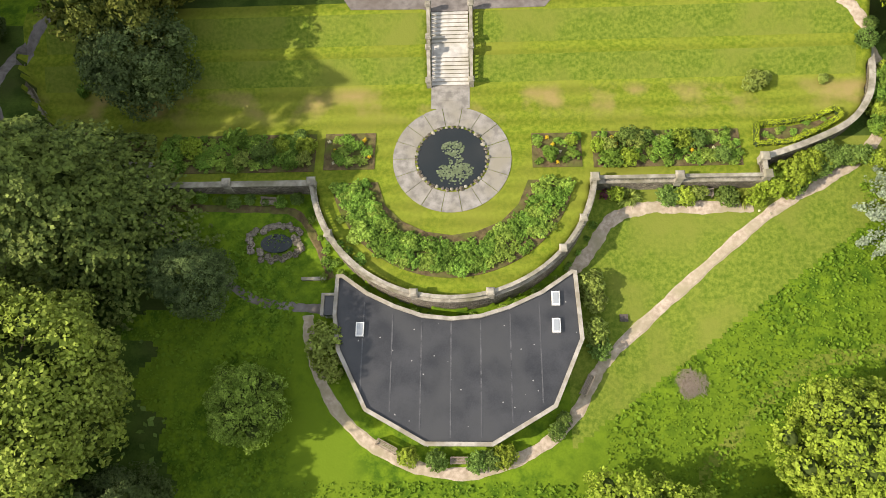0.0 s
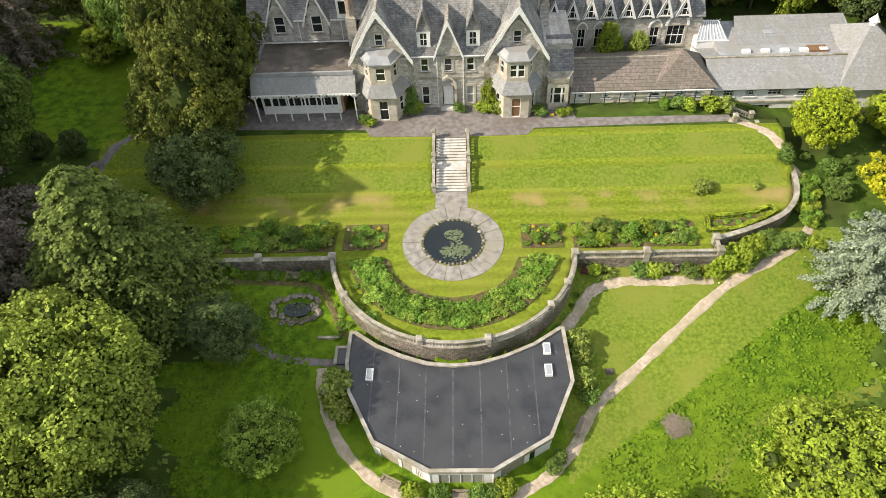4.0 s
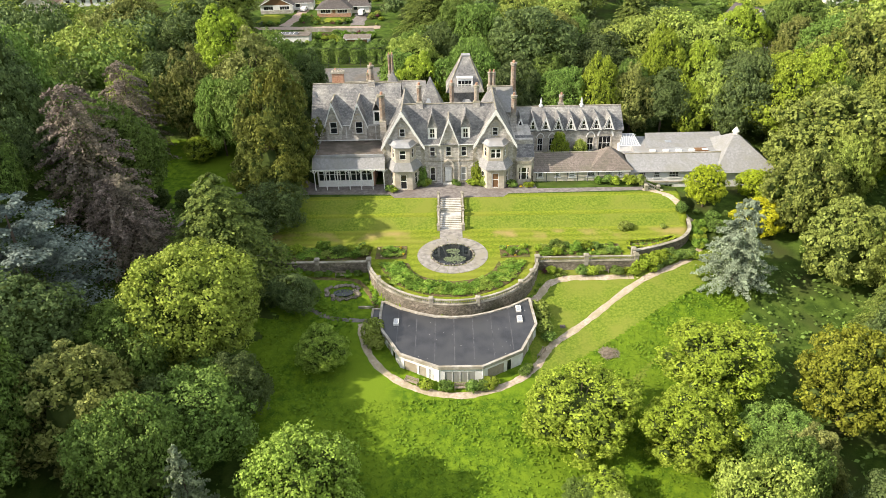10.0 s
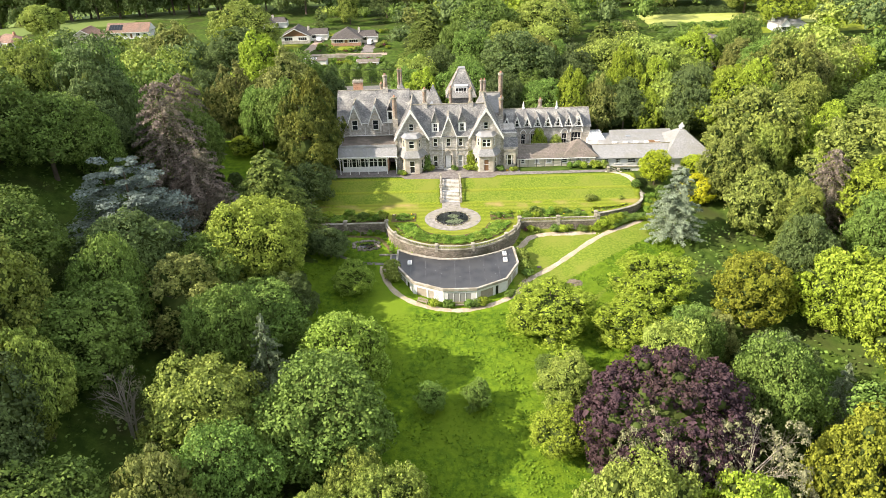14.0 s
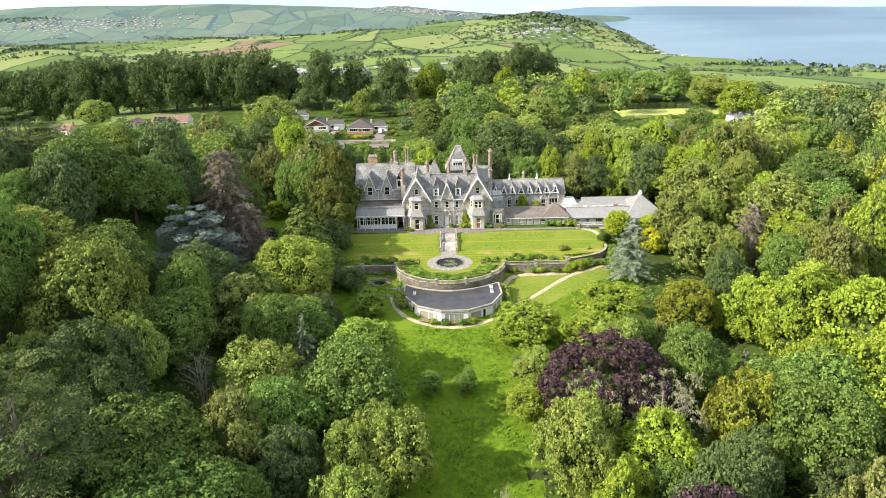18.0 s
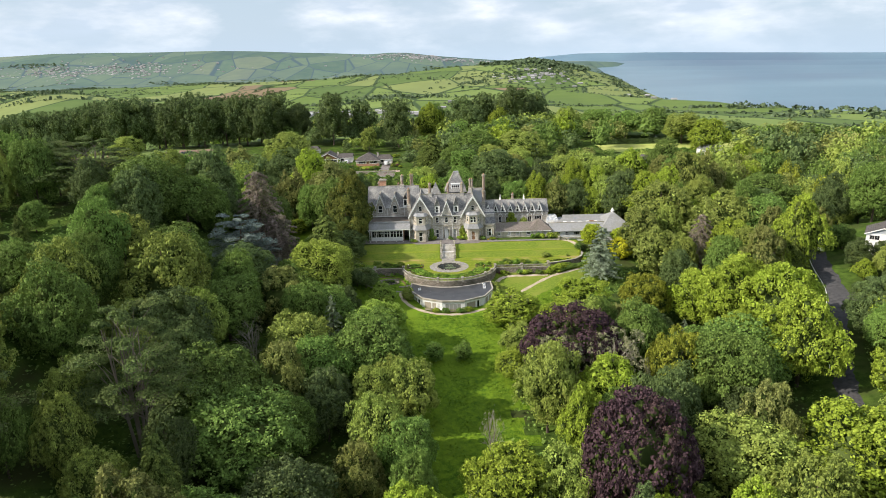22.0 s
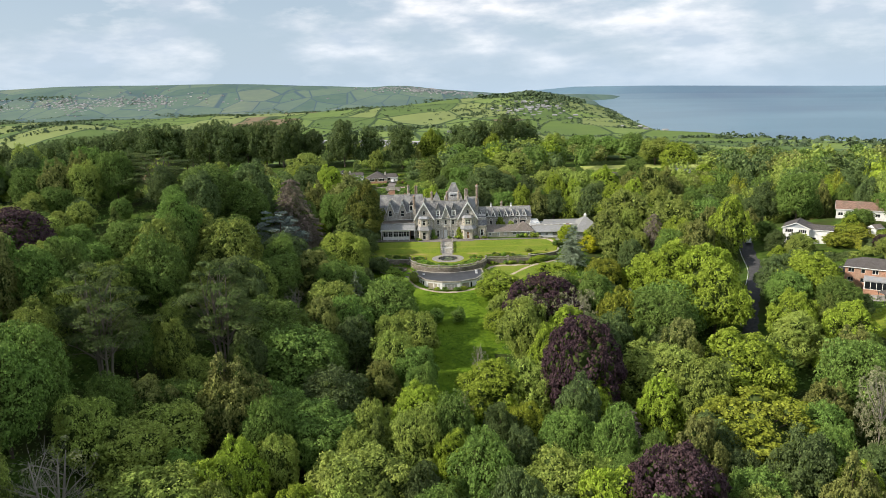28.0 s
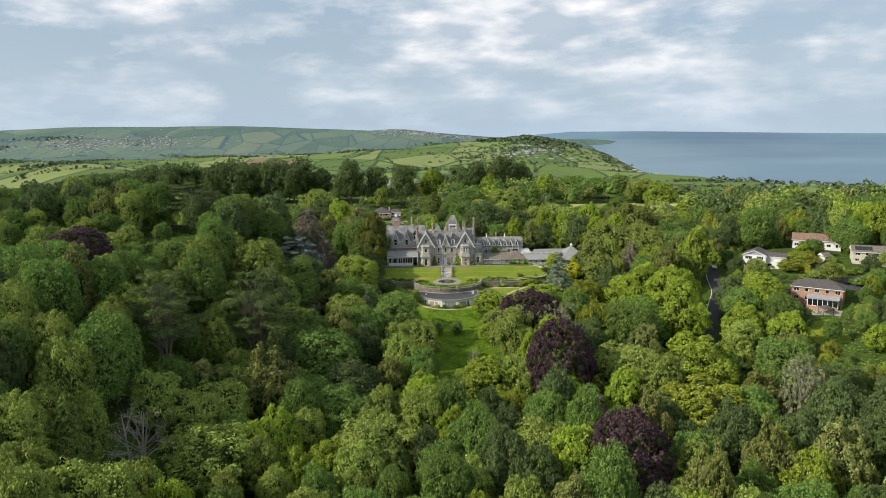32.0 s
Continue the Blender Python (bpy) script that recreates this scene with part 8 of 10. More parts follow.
# bank along the east path
for k in range(13):
    f = k / 12
    plant("shrub", 44.0 - 1.3 * f + 0.7 * math.sin(k * 2.1), 9.2 - 7.0 * f, prng.uniform(0.7, 1.15), prng.choice((1, 1, 3)), group="shrubs along the east path")
for x, y, s_ in ((42.4, 13.2, 0.7), (43.6, 14.4, 0.8), (45.2, 13.0, 0.7), (49.5, 9.6, 0.6), (50.5, 12.4, 0.7), (48.2, 3.2, 0.8)):
    plant("shrub", x, y, s_, 0, group="shrubs along the east path")
for k in range(16):
    f = k / 15
    plant("shrub", 42.9 - 10 * f, -0.9 + 2.0 * math.sin(f * 3.1) - 3.4 * f, prng.uniform(0.7, 1.2), prng.choice((0, 3)), group="shrubs along the east path")

# small rock pool in the lower garden
pool = thing("rock_pool", (-17.6, -8.4, zat(-17.6, -8.4)), "small oval rock-edged pool with dark water", "pond")
zp = zat(-17.6, -8.4)
part("water_surface", extrude(B(), [(-17.5 + 1.6 * math.cos(a), -8.6 + 1.0 * math.sin(a)) for a in np.linspace(0, 6.283, 25)[:-1]], zp - 0.3, zp + 0.12), POOL, pool, "dark water")
for k in range(34):
    a = 2 * math.pi * k / 34
    q = rr_.uniform(0.95, 1.5)
    b = B()
    bmesh.ops.create_icosphere(b, subdivisions=1, radius=0.42)
    for v in b.verts:
        v.co = Vector((v.co.x * rr_.uniform(0.7, 1.2), v.co.y * rr_.uniform(0.7, 1.2), v.co.z * 0.55)) + Vector((-17.6 + 2.0 * q * math.cos(a), -8.5 + 1.3 * q * math.sin(a), zat(-17.6 + 2.0 * q * math.cos(a), -8.5 + 1.3 * q * math.sin(a)) + 0.15))
    part("rock", b, RUBBLE, pool)


def bench(x, y, turn, w=1.6, label="weathered slatted wooden garden bench"):
    z = zat(x, y)
    e = thing("garden_bench", (x, y, z), label, "bench", "garden benches")
    for k in range(4):
        b = B()
        box(b, -w / 2, w / 2, -0.25 + 0.13 * k, -0.15 + 0.13 * k, 0.42, 0.46)
        o = new("seat_slat", put("seat_slat", b, WOOD))
        o.parent = e
    for k in range(4):
        b = B()
        box(b, -w / 2, w / 2, 0.27 + 0.02 * k, 0.3 + 0.02 * k, 0.52 + 0.11 * k, 0.6 + 0.11 * k)
        o = new("back_slat", put("back_slat", b, WOOD))
        o.parent = e
    for sx in (-1, 1):
        for sy, hh in ((-0.22, 0.62), (0.3, 0.92)):
            b = B()
            box(b, sx * w / 2 - 0.05, sx * w / 2 + 0.05, sy - 0.04, sy + 0.04, -0.05, hh)
            o = new("leg", put("leg", b, WOOD))
            o.parent = e
        b = B()
        box(b, sx * w / 2 - 0.05, sx * w / 2 + 0.05, -0.28, 0.3, 0.62, 0.68)
        o = new("armrest", put("armrest", b, WOOD))
        o.parent = e
    e.rotation_euler[2] = radians(turn)


bench(-18.4, -4.4, -5)
bench(12.5, -22.4, -118, 1.9)
bench(0.75, -29.2, 0, 1.5)
bench(-5.9, -28.0, -27, 1.9)
bench(24.9, -4.1, 0, 1.4)
b = B()
for a, h, r in ((0, 0.35, 1.1), (1, 0.25, 0.9), (2, 0.3, 0.8)):
    for k in range(160):
        t_, q = rr_.uniform(0, 6.283), r * math.sqrt(rr_.random())
        p = Vector((22.1 + 0.5 * math.cos(a * 2.1) + q * math.cos(t_), -22.2 + 0.5 * math.sin(a * 2.1) + q * math.sin(t_), zat(22.1, -22.2) + 0.05 + h * (1 - q / r) + rr_.uniform(0, 0.15)))
        d = Vector((rr_.uniform(-0.4, 0.4), rr_.uniform(-0.4, 0.4), rr_.uniform(-0.1, 0.1)))
        beam(b, p - d, p + d, 0.03, 0.03)
tagged(solo("brush_heap", b, WOOD, "pale heap of cut brushwood on the meadow", "brush pile"), kind="stuff")
b = B()
box(b, -14.7, -12.3, -12.4, -12.1, zat(-13.5, -12.2), zat(-13.5, -12.2) + 0.35)
solo("stone_trough", b, COPING, "long pale stone trough in the lower garden", "trough")
b = B()
box(b, 16.1, 16.9, -16.3, -15.6, zat(16.5, -16) - 0.1, zat(16.5, -16) + 0.12)
solo("manhole_cover", b, TILE_BROWN, "square brown inspection cover in the grass", "cover")

# flight of steps at the east end of the terrace
es = thing("east_steps", (38.2, 18.6, 1), "short stone steps with stout balustrades at the terrace end", "steps")
for k in range(7):
    part("step", box(B(), 36.9 + 0.4 * k, 37.35 + 0.4 * k, 17.6, 19.3, T - 0.18 * (k + 1) - 0.7, T - 0.18 * (k + 1)), STEPSTONE, es)
for yy in (17.4, 19.5):
    part("rail", beam(B(), (36.8, yy, T + 0.85), (39.6, yy, T - 0.45), 0.34, 0.18), COPING, es)
    part("plinth", beam(B(), (36.8, yy, T + 0.1), (39.6, yy, T - 1.2), 0.34, 0.4), COPING, es)
    for k in range(7):
        baluster(es, 37.2 + 0.36 * k, yy, T + 0.05 - 0.165 * k)
    pier(es, 36.7, yy, T - 0.4, T + 1.1, 0.55)
    pier(es, 39.7, yy, T - 2.2, T - 0.15, 0.55)


# climbers on the front, small trees in the court behind the corridor
def climber(x0, x1, h, y, leaf, seed, label):
    v, _, body = crown_round(seed, 1700, 0.03, zc=0.5, rz=0.5, low=-0.98, boughs=16, lobe=0.4, per=9, fine=False)
    k = np.array([x1 - x0, 1.5, h])
    o = tagged(new("climbing_plant", card_mesh("climbing_plant", v * k, LEAF[leaf], (body[0] * k, body[1]))), label, "climber", "climbers on the house")
    o.location = ((x0 + x1) / 2, y, 2.8)


climber(-6.3, -4.4, 3.9, 21.7, "oak", 301, "leafy green climber against the stone front")
climber(-5.2, -3.6, 1.5, 21.5, "ash", 302, "low leafy climber at the foot of the wall")
climber(3.9, 6.3, 4.6, 21.4, "lime", 303, "large bright-green climber beside the bay window")
climber(5.6, 7.4, 2.2, 20.4, "ash", 304, "spilling green climber on the terrace")
tree("lime", 22.4, 32.2, 6.2, 3.6, group="small trees in the court", label="small bright-green tree in a narrow court")
tree("ash", 26.6, 32.2, 4.8, 2.8, group="small trees in the court", label="small leafy tree against the service wing")


# ---------------------------------------------------------------- the garden pavilion
pav = thing("garden_pavilion", (0.5, -20, -4.6), "white flat-roofed garden pavilion with a black felt roof", "pavilion")
ZR = -1.15
PAV = [(-11.15, -16.2), (-11.1, -12.2), (-10.4, -12.15), (-7.9, -13.95), (-5.2, -15.25), (-2.6, -16.15), (0.1, -16.45), (2.8, -16.2), (5.4, -15.4), (8.5, -13.95), (11.45, -11.9), (11.95, -12.0), (12.25, -18.6), (9.5, -24.75), (3.85, -28.1), (-2.2, -28.1), (-7.75, -25.1), (-10.6, -19.6)]


def inset(pts, d):
    n = len(pts)
    out = []
    for i in range(n):
        a, b, c = Vector(pts[i - 1]), Vector(pts[i]), Vector(pts[(i + 1) % n])
        e0, e1 = (b - a).normalized(), (c - b).normalized()
        n0, n1 = Vector((e0.y, -e0.x)), Vector((e1.y, -e1.x))
        m = (n0 + n1).normalized()
        k = d / max(0.4, m.dot(n0))
        out.append(tuple(b + m * k))
    return out


area = sum(a[0] * b[1] - b[0] * a[1] for a, b in zip(PAV, PAV[1:] + PAV[:1]))
OUT = PAV if area < 0 else PAV[::-1]
INN = inset(OUT, 0.36)
WAL = inset(OUT, 0.22)
bm = B()
f = bm.faces.new([bm.verts.new((x, y, ZR - 0.12)) for x, y in inset(OUT, 0.3)])
f.normal_update()
if f.normal.z < 0:
    f.normal_flip()
bmesh.ops.triangulate(bm, faces=bm.faces)
roof = part("roof_sheet", bm, BITUMEN, pav, "black felt roof with seams")
n = len(OUT)
for i in range(n):
    a, b_, c, d = OUT[i], OUT[(i + 1) % n], INN[(i + 1) % n], INN[i]
    bm = B()
    prism(bm, [(*a, ZR - 0.35), (*b_, ZR - 0.35), (*c, ZR - 0.35), (*d, ZR - 0.35)], [(*a, ZR + 0.12), (*b_, ZR + 0.12), (*c, ZR + 0.12), (*d, ZR + 0.12)])
    bmesh.ops.recalc_face_normals(bm, faces=bm.faces)
    part("parapet", bm, CONCRETE, pav, "lichened concrete parapet")
for k in range(7):
    xs = -8.2 + 2.75 * k
    y1 = -16.6 + 0.03 * (xs - 0.1) ** 2
    y0 = -27.4 if -2 < xs < 3.6 else -27.4 + 0.62 * (abs(xs - 0.8) - 2.6)
    part("seam", box(B(), xs - 0.06, xs + 0.06, y0, y1 - 0.4, ZR - 0.125, ZR - 0.1), FELTSEAM, roof)
for x0, y0 in ((-8.85, -18.3), (9.45, -15.4), (9.4, -18.0)):
    s = part("skylight", box(B(), x0, x0 + 0.75, y0, y0 + 1.35, ZR - 0.12, ZR + 0.18), WHITE, pav, "small white-framed skylight")
    part("skylight_pane", box(B(), x0 + 0.12, x0 + 0.63, y0 + 0.14, y0 + 1.21, ZR + 0.18, ZR + 0.22), SKYGLASS, s)
part("porch_roof", box(B(), -12.3, -11.1, -16.2, -14.1, ZR - 0.35, ZR - 0.05), BITUMEN, pav)
b = B()
box(b, -12.35, -12.05, -16.25, -14.05, ZR - 0.4, ZR + 0.1)
box(b, -12.05, -11.1, -14.3, -14.05, ZR - 0.4, ZR + 0.1)
part("porch_parapet", b, CONCRETE, pav)
part("porch_wall", box(B(), -12.1, -11.2, -16.1, -14.2, -4.2, ZR - 0.4), RENDERED, pav)


def face(a, b_, opens, frames, z0=-4.7, z1=ZR - 0.34, t=0.22):
    """One straight side of the pavilion with openings given along its length."""
    a, b_ = Vector((*a, 0)), Vector((*b_, 0))
    d = (b_ - a).normalized()
    L_ = (b_ - a).length
    inn = Vector((d.y, -d.x, 0))
    if inn.dot(Vector((0.5, -19.5, 0)) - a) < 0:
        inn = -inn
    m = Matrix(((d.x, inn.x, 0, a.x), (d.y, inn.y, 0, a.y), (0, 0, 1, 0), (0, 0, 0, 1)))

    def lay(bm, name, material, parent, label=""):
        bmesh.ops.transform(bm, matrix=m, verts=bm.verts)
        bmesh.ops.recalc_face_normals(bm, faces=bm.faces)
        return part(name, bm, material, parent, label)

    w = lay(wall_x(B(), 0, L_, z0, z1, 0, t, opens), "wall", RENDERED, pav, "white rendered wall panel")
    for (x0, x1, h0, h1), style in zip(opens, frames):
        b = B()
        k = 0.07
        box(b, x0, x1, -0.02, 0.12, h1 - k, h1)
        box(b, x0, x1, -0.02, 0.12, h0, h0 + k)
        box(b, x0, x0 + k, -0.02, 0.12, h0 + k, h1 - k)
        box(b, x1 - k, x1, -0.02, 0.12, h0 + k, h1 - k)
        if style == "glass":
            for j in range(1, 4):
                xm = x0 + (x1 - x0) * j / 4
                box(b, xm - 0.05, xm + 0.05, 0.0, 0.1, h0 + k, h1 - k)
        win = lay(b, "window", WHITE, w, "white window frame")
        lay(box(B(), x0 + k, x1 - k, 0.05, 0.09, h0 + k, h1 - k), "infill", {"glass": BLINDS, "board": GREYBOARD, "dark": GLASS, "door": DOORWOOD}[style], w,
            {"glass": "glass with pale blinds", "board": "bleached grey boarding", "dark": "dark glass", "door": "brown timber door"}[style])


W_ = {tuple(round(c, 2) for c in p): q for p, q in zip(OUT, WAL)}


def wal(i):
    return W_[tuple(round(c, 2) for c in PAV[i])]


face(wal(15), wal(14), [(0.75, 5.0, -4.0, -1.95)], ["glass"])
face(wal(14), wal(13), [(0.75, 3.6, -3.9, -1.95), (4.0, 4.8, -3.9, -1.9)], ["board", "dark"])
face(wal(13), wal(12), [(0.7, 3.0, -3.8, -1.95), (3.4, 5.6, -3.8, -1.95)], ["board", "board"])
face(wal(12), wal(11), [(1.2, 2.8, -3.2, -2.0)], ["dark"])
face(wal(16), wal(15), [(0.6, 2.8, -3.9, -2.0), (3.0, 4.3, -4.1, -2.0), (4.6, 5.4, -3.9, -2.0)], ["board", "board", "glass"])
face(wal(17), wal(16), [(1.6, 3.0, -3.8, -2.1), (3.4, 4.6, -3.8, -2.1)], ["board", "dark"])
face(wal(0), wal(17), [], [])
face(wal(1), wal(0), [], [])
for i in range(2, 11):
    face(wal(i), wal(i - 1), [], [])
face(wal(11), wal(10), [], [])
for p in (wal(12), wal(13), wal(14), wal(15), wal(16)):
    part("downpipe", lathe(B(), p[0], p[1], -4.6, [(0.06, 0), (0.06, 3.0)], 6), WHITE, pav)
part("floor", extrude(B(), [p for p in inset(OUT, 0.3)][::-1], -4.7, -4.3), CONCRETE, pav)
part("front_steps", box(B(), 0.0, 1.7, -28.9, -28.0, -4.7, -4.1), GREYBOARD, pav)


# ---------------------------------------------------------------- road, houses around
solo("road", strip(B(), curve_points(ROAD, 6), 5.2, 0.08), DARKTAR, "dark asphalt lane between the trees", "road", kind="structure", at=(0, 0, 0))
solo("side_road", strip(B(), curve_points(SIDE, 6), 5.5, 0.09), DARKTAR, "asphalt side road at a junction", "road", kind="structure", at=(0, 0, 0))
b = B()
line = [p for p in curve_points(ROAD, 6) if -70 < p[1] < -20]
for (x0, y0), (x1, y1) in zip(line, line[1:]):
    l_ = math.hypot(x1 - x0, y1 - y0)
    ox, oy = -2.3 * (y1 - y0) / l_, 2.3 * (x1 - x0) / l_
    beam(b, (x0 + ox, y0 + oy, zat(x0 + ox, y0 + oy) + 0.12), (x1 + ox, y1 + oy, zat(x1 + ox, y1 + oy) + 0.12), 0.12, 0.02)
solo("road_marking", b, WHITE, "thin white line along the edge of the lane", "road marking", kind="structure", at=(0, 0, 0))
b = B()
pts = [(-42, 70), (-17, 70), (-17, 93), (-42, 93)]
rows = [[b.verts.new((-42 + 25 * i / 10, 70 + 23 * j / 10, zat(-42 + 25 * i / 10, 70 + 23 * j / 10) + 0.15)) for i in range(11)] for j in range(11)]
for a, c in zip(rows, rows[1:]):
    for i in range(10):
        b.faces.new((a[i], a[i + 1], c[i + 1], c[i]))
solo("yard_court", b, mat("court_surface", (0.11, 0.11, 0.108), (0.17, 0.168, 0.162), 1.0, 0.9, 0.25, 22.0, c=(0.14, 0.12, 0.1), big=0.25, space="World"), "old grey hard court behind the house", "court", kind="structure")


def dwelling(name, x, y, turn, w, d, h, roof_h, walls, roof, label, hip=False, floors=1, chim=True, solar=False, garage=False):
    """A house with walls, openings, roof and chimney; its front faces its own -y."""
    z = zat(x, y)
    e = thing(name, (x, y, z), label, "house" if not garage else "garage", "houses near by")
    e.rotation_euler[2] = radians(turn)
    ORIGIN[e] = Vector((0, 0, 0))
    fh = h / floors
    for yy, sgn in ((-d / 2, 1), (d / 2, -1)):
        holes = []
        nwin = max(2, int(w / 2.6))
        for fl in range(floors):
            for k in range(nwin):
                xc = -w / 2 + w * (k + 0.5) / nwin
                wd = 1.5 if (k % 2 == 0) else 1.0
                if fl == 0 and k == nwin // 2 and sgn > 0:
                    holes.append((xc - 0.5, xc + 0.5, 0.1, 2.1))
                else:
                    holes.append((xc - wd / 2, xc + wd / 2, fl * fh + 0.95, fl * fh + min(fh - 0.3, 2.15)))
        if garage:
            holes = [(-w / 2 + 0.5, w / 2 - 0.5, 0.1, 2.1)] if sgn > 0 else []
        y0, y1 = (yy, yy + 0.25) if sgn > 0 else (yy - 0.25, yy)
        part("wall", wall_x(B(), -w / 2, w / 2, -1.0, h, y0, y1, holes), walls, e)
        ym = yy + sgn * 0.1
        for i, (a0, a1, b0, b1) in enumerate(holes):
            lo_, hi_ = min(ym, ym + sgn * 0.06), max(ym, ym + sgn * 0.06)
            am = (a0 + a1) / 2
            lights = [(a0 + 0.08, am - 0.04), (am + 0.04, a1 - 0.08)] if a1 - a0 > 1.2 else [(a0 + 0.08, a1 - 0.08)]
            fb = wall_x(B(), a0, a1, b0, b1, lo_, hi_, [(p, q, b0 + 0.08, b1 - 0.08) for p, q in lights])
            wn = part("window", fb, WHITE, e)
            l2, h2 = min(ym + sgn * 0.07, ym + sgn * 0.09), max(ym + sgn * 0.07, ym + sgn * 0.09)
            part("pane", box(B(), a0, a1, l2, h2, b0, b1), DOORWOOD if b0 < 0.2 else GLASS, wn)
    for sx in (-1, 1):
        x0, x1 = (-w / 2, -w / 2 + 0.25) if sx < 0 else (w / 2 - 0.25, w / 2)
        part("wall", box(B(), x0, x1, -d / 2 + 0.25, d / 2 - 0.25, -1.0, h), walls, e)
    o = 0.45
    if hip:
        k = min(w, d) / 2 - 0.2
        if w >= d:
            top = [(-w / 2 + k, -0.05), (w / 2 - k, -0.05), (w / 2 - k, 0.05), (-w / 2 + k, 0.05)]
        else:
            top = [(-0.05, -d / 2 + k), (0.05, -d / 2 + k), (0.05, d / 2 - k), (-0.05, d / 2 - k)]
        part("roof", prism(B(), ring([(-w / 2 - o, -d / 2 - o), (w / 2 + o, -d / 2 - o), (w / 2 + o, d / 2 + o), (-w / 2 - o, d / 2 + o)], h), ring(top, h + roof_h)), roof, e)
    else:
        part("roof", prism(B(), [(-w / 2 - o, -d / 2 - o, h - 0.1), (-w / 2 - o, d / 2 + o, h - 0.1), (-w / 2 - o, 0, h + roof_h)], [(w / 2 + o, -d / 2 - o, h - 0.1), (w / 2 + o, d / 2 + o, h - 0.1), (w / 2 + o, 0, h + roof_h)]), roof, e)
        for sx in (-1, 1):
            xg = sx * (w / 2 + o + 0.01)
            gb = B()
            q = [(xg, -d / 2, h), (xg, d / 2, h), (xg, 0, h + roof_h * 0.94)]
            prism(gb, q, [(xg + sx * 0.03, p[1], p[2]) for p in q])
            bmesh.ops.recalc_face_normals(gb, faces=gb.faces)
            part("gable_end", gb, walls, e)
    part("fascia", box(B(), -w / 2 - o, w / 2 + o, -d / 2 - o - 0.03, -d / 2 - o + 0.05, h - 0.22, h - 0.02), WHITE, e)
    if chim:
        c = part("chimney", box(B(), w * 0.2, w * 0.2 + 0.8, -0.3, 0.5, h, h + roof_h + 0.9), BRICK, e)
        part("pot", lathe(B(), w * 0.2 + 0.4, 0.1, h + roof_h + 0.9, [(0.14, 0), (0.12, 0.4)], 8), TILE_RED, c)
    if hip and floors == 1:
        gx_0, gx_1, yf = -w * 0.42, -w * 0.08, -d / 2 - 1.6
        xm = (gx_0 + gx_1) / 2
        bay_ = part("front_wing", box(B(), gx_0, gx_1, yf, -d / 2 + 0.01, -1.0, h), walls, e)
        g = [(gx_0, yf - 0.02, h), (gx_1, yf - 0.02, h), (xm, yf - 0.02, h + 1.9)]
        part("gable_end", prism(B(), g, [(p[0], yf + 0.1, p[2]) for p in g]), WHITE, bay_)
        for sg in (-1, 1):
            part("wing_roof", slab(B(), [(xm + sg * (gx_1 - gx_0) * 0.6, yf - 0.3, h - 0.3), (xm, yf - 0.3, h + 2.0), (xm, -0.4, h + 2.0), (xm + sg * (gx_1 - gx_0) * 0.6, -d / 2, h - 0.3)], 0.12), roof, bay_)
        wf = part("window", box(B(), xm - 1.35, xm + 1.35, yf - 0.06, yf - 0.02, 0.8, 2.2), WHITE, bay_)
        for k in range(3):
            part("pane", box(B(), xm - 1.25 + 0.86 * k, xm - 0.47 + 0.86 * k, yf - 0.09, yf - 0.061, 0.9, 2.1), GLASS, wf)
    if solar:
        for k in range(5):
            x0 = -w / 2 + 0.8 + k * 1.1
            s = roof_h / (d / 2 + o)
            part("solar_panel", slab(B(), [(x0, -d / 2 * 0.8, h + roof_h - s * d / 2 * 0.8 + 0.12), (x0 + 1.0, -d / 2 * 0.8, h + roof_h - s * d / 2 * 0.8 + 0.12), (x0 + 1.0, -d / 2 * 0.25, h + roof_h - s * d / 2 * 0.25 + 0.12), (x0, -d / 2 * 0.25, h + roof_h - s * d / 2 * 0.25 + 0.12)], 0.05), GLASS, e, "dark blue solar panel")
    return e


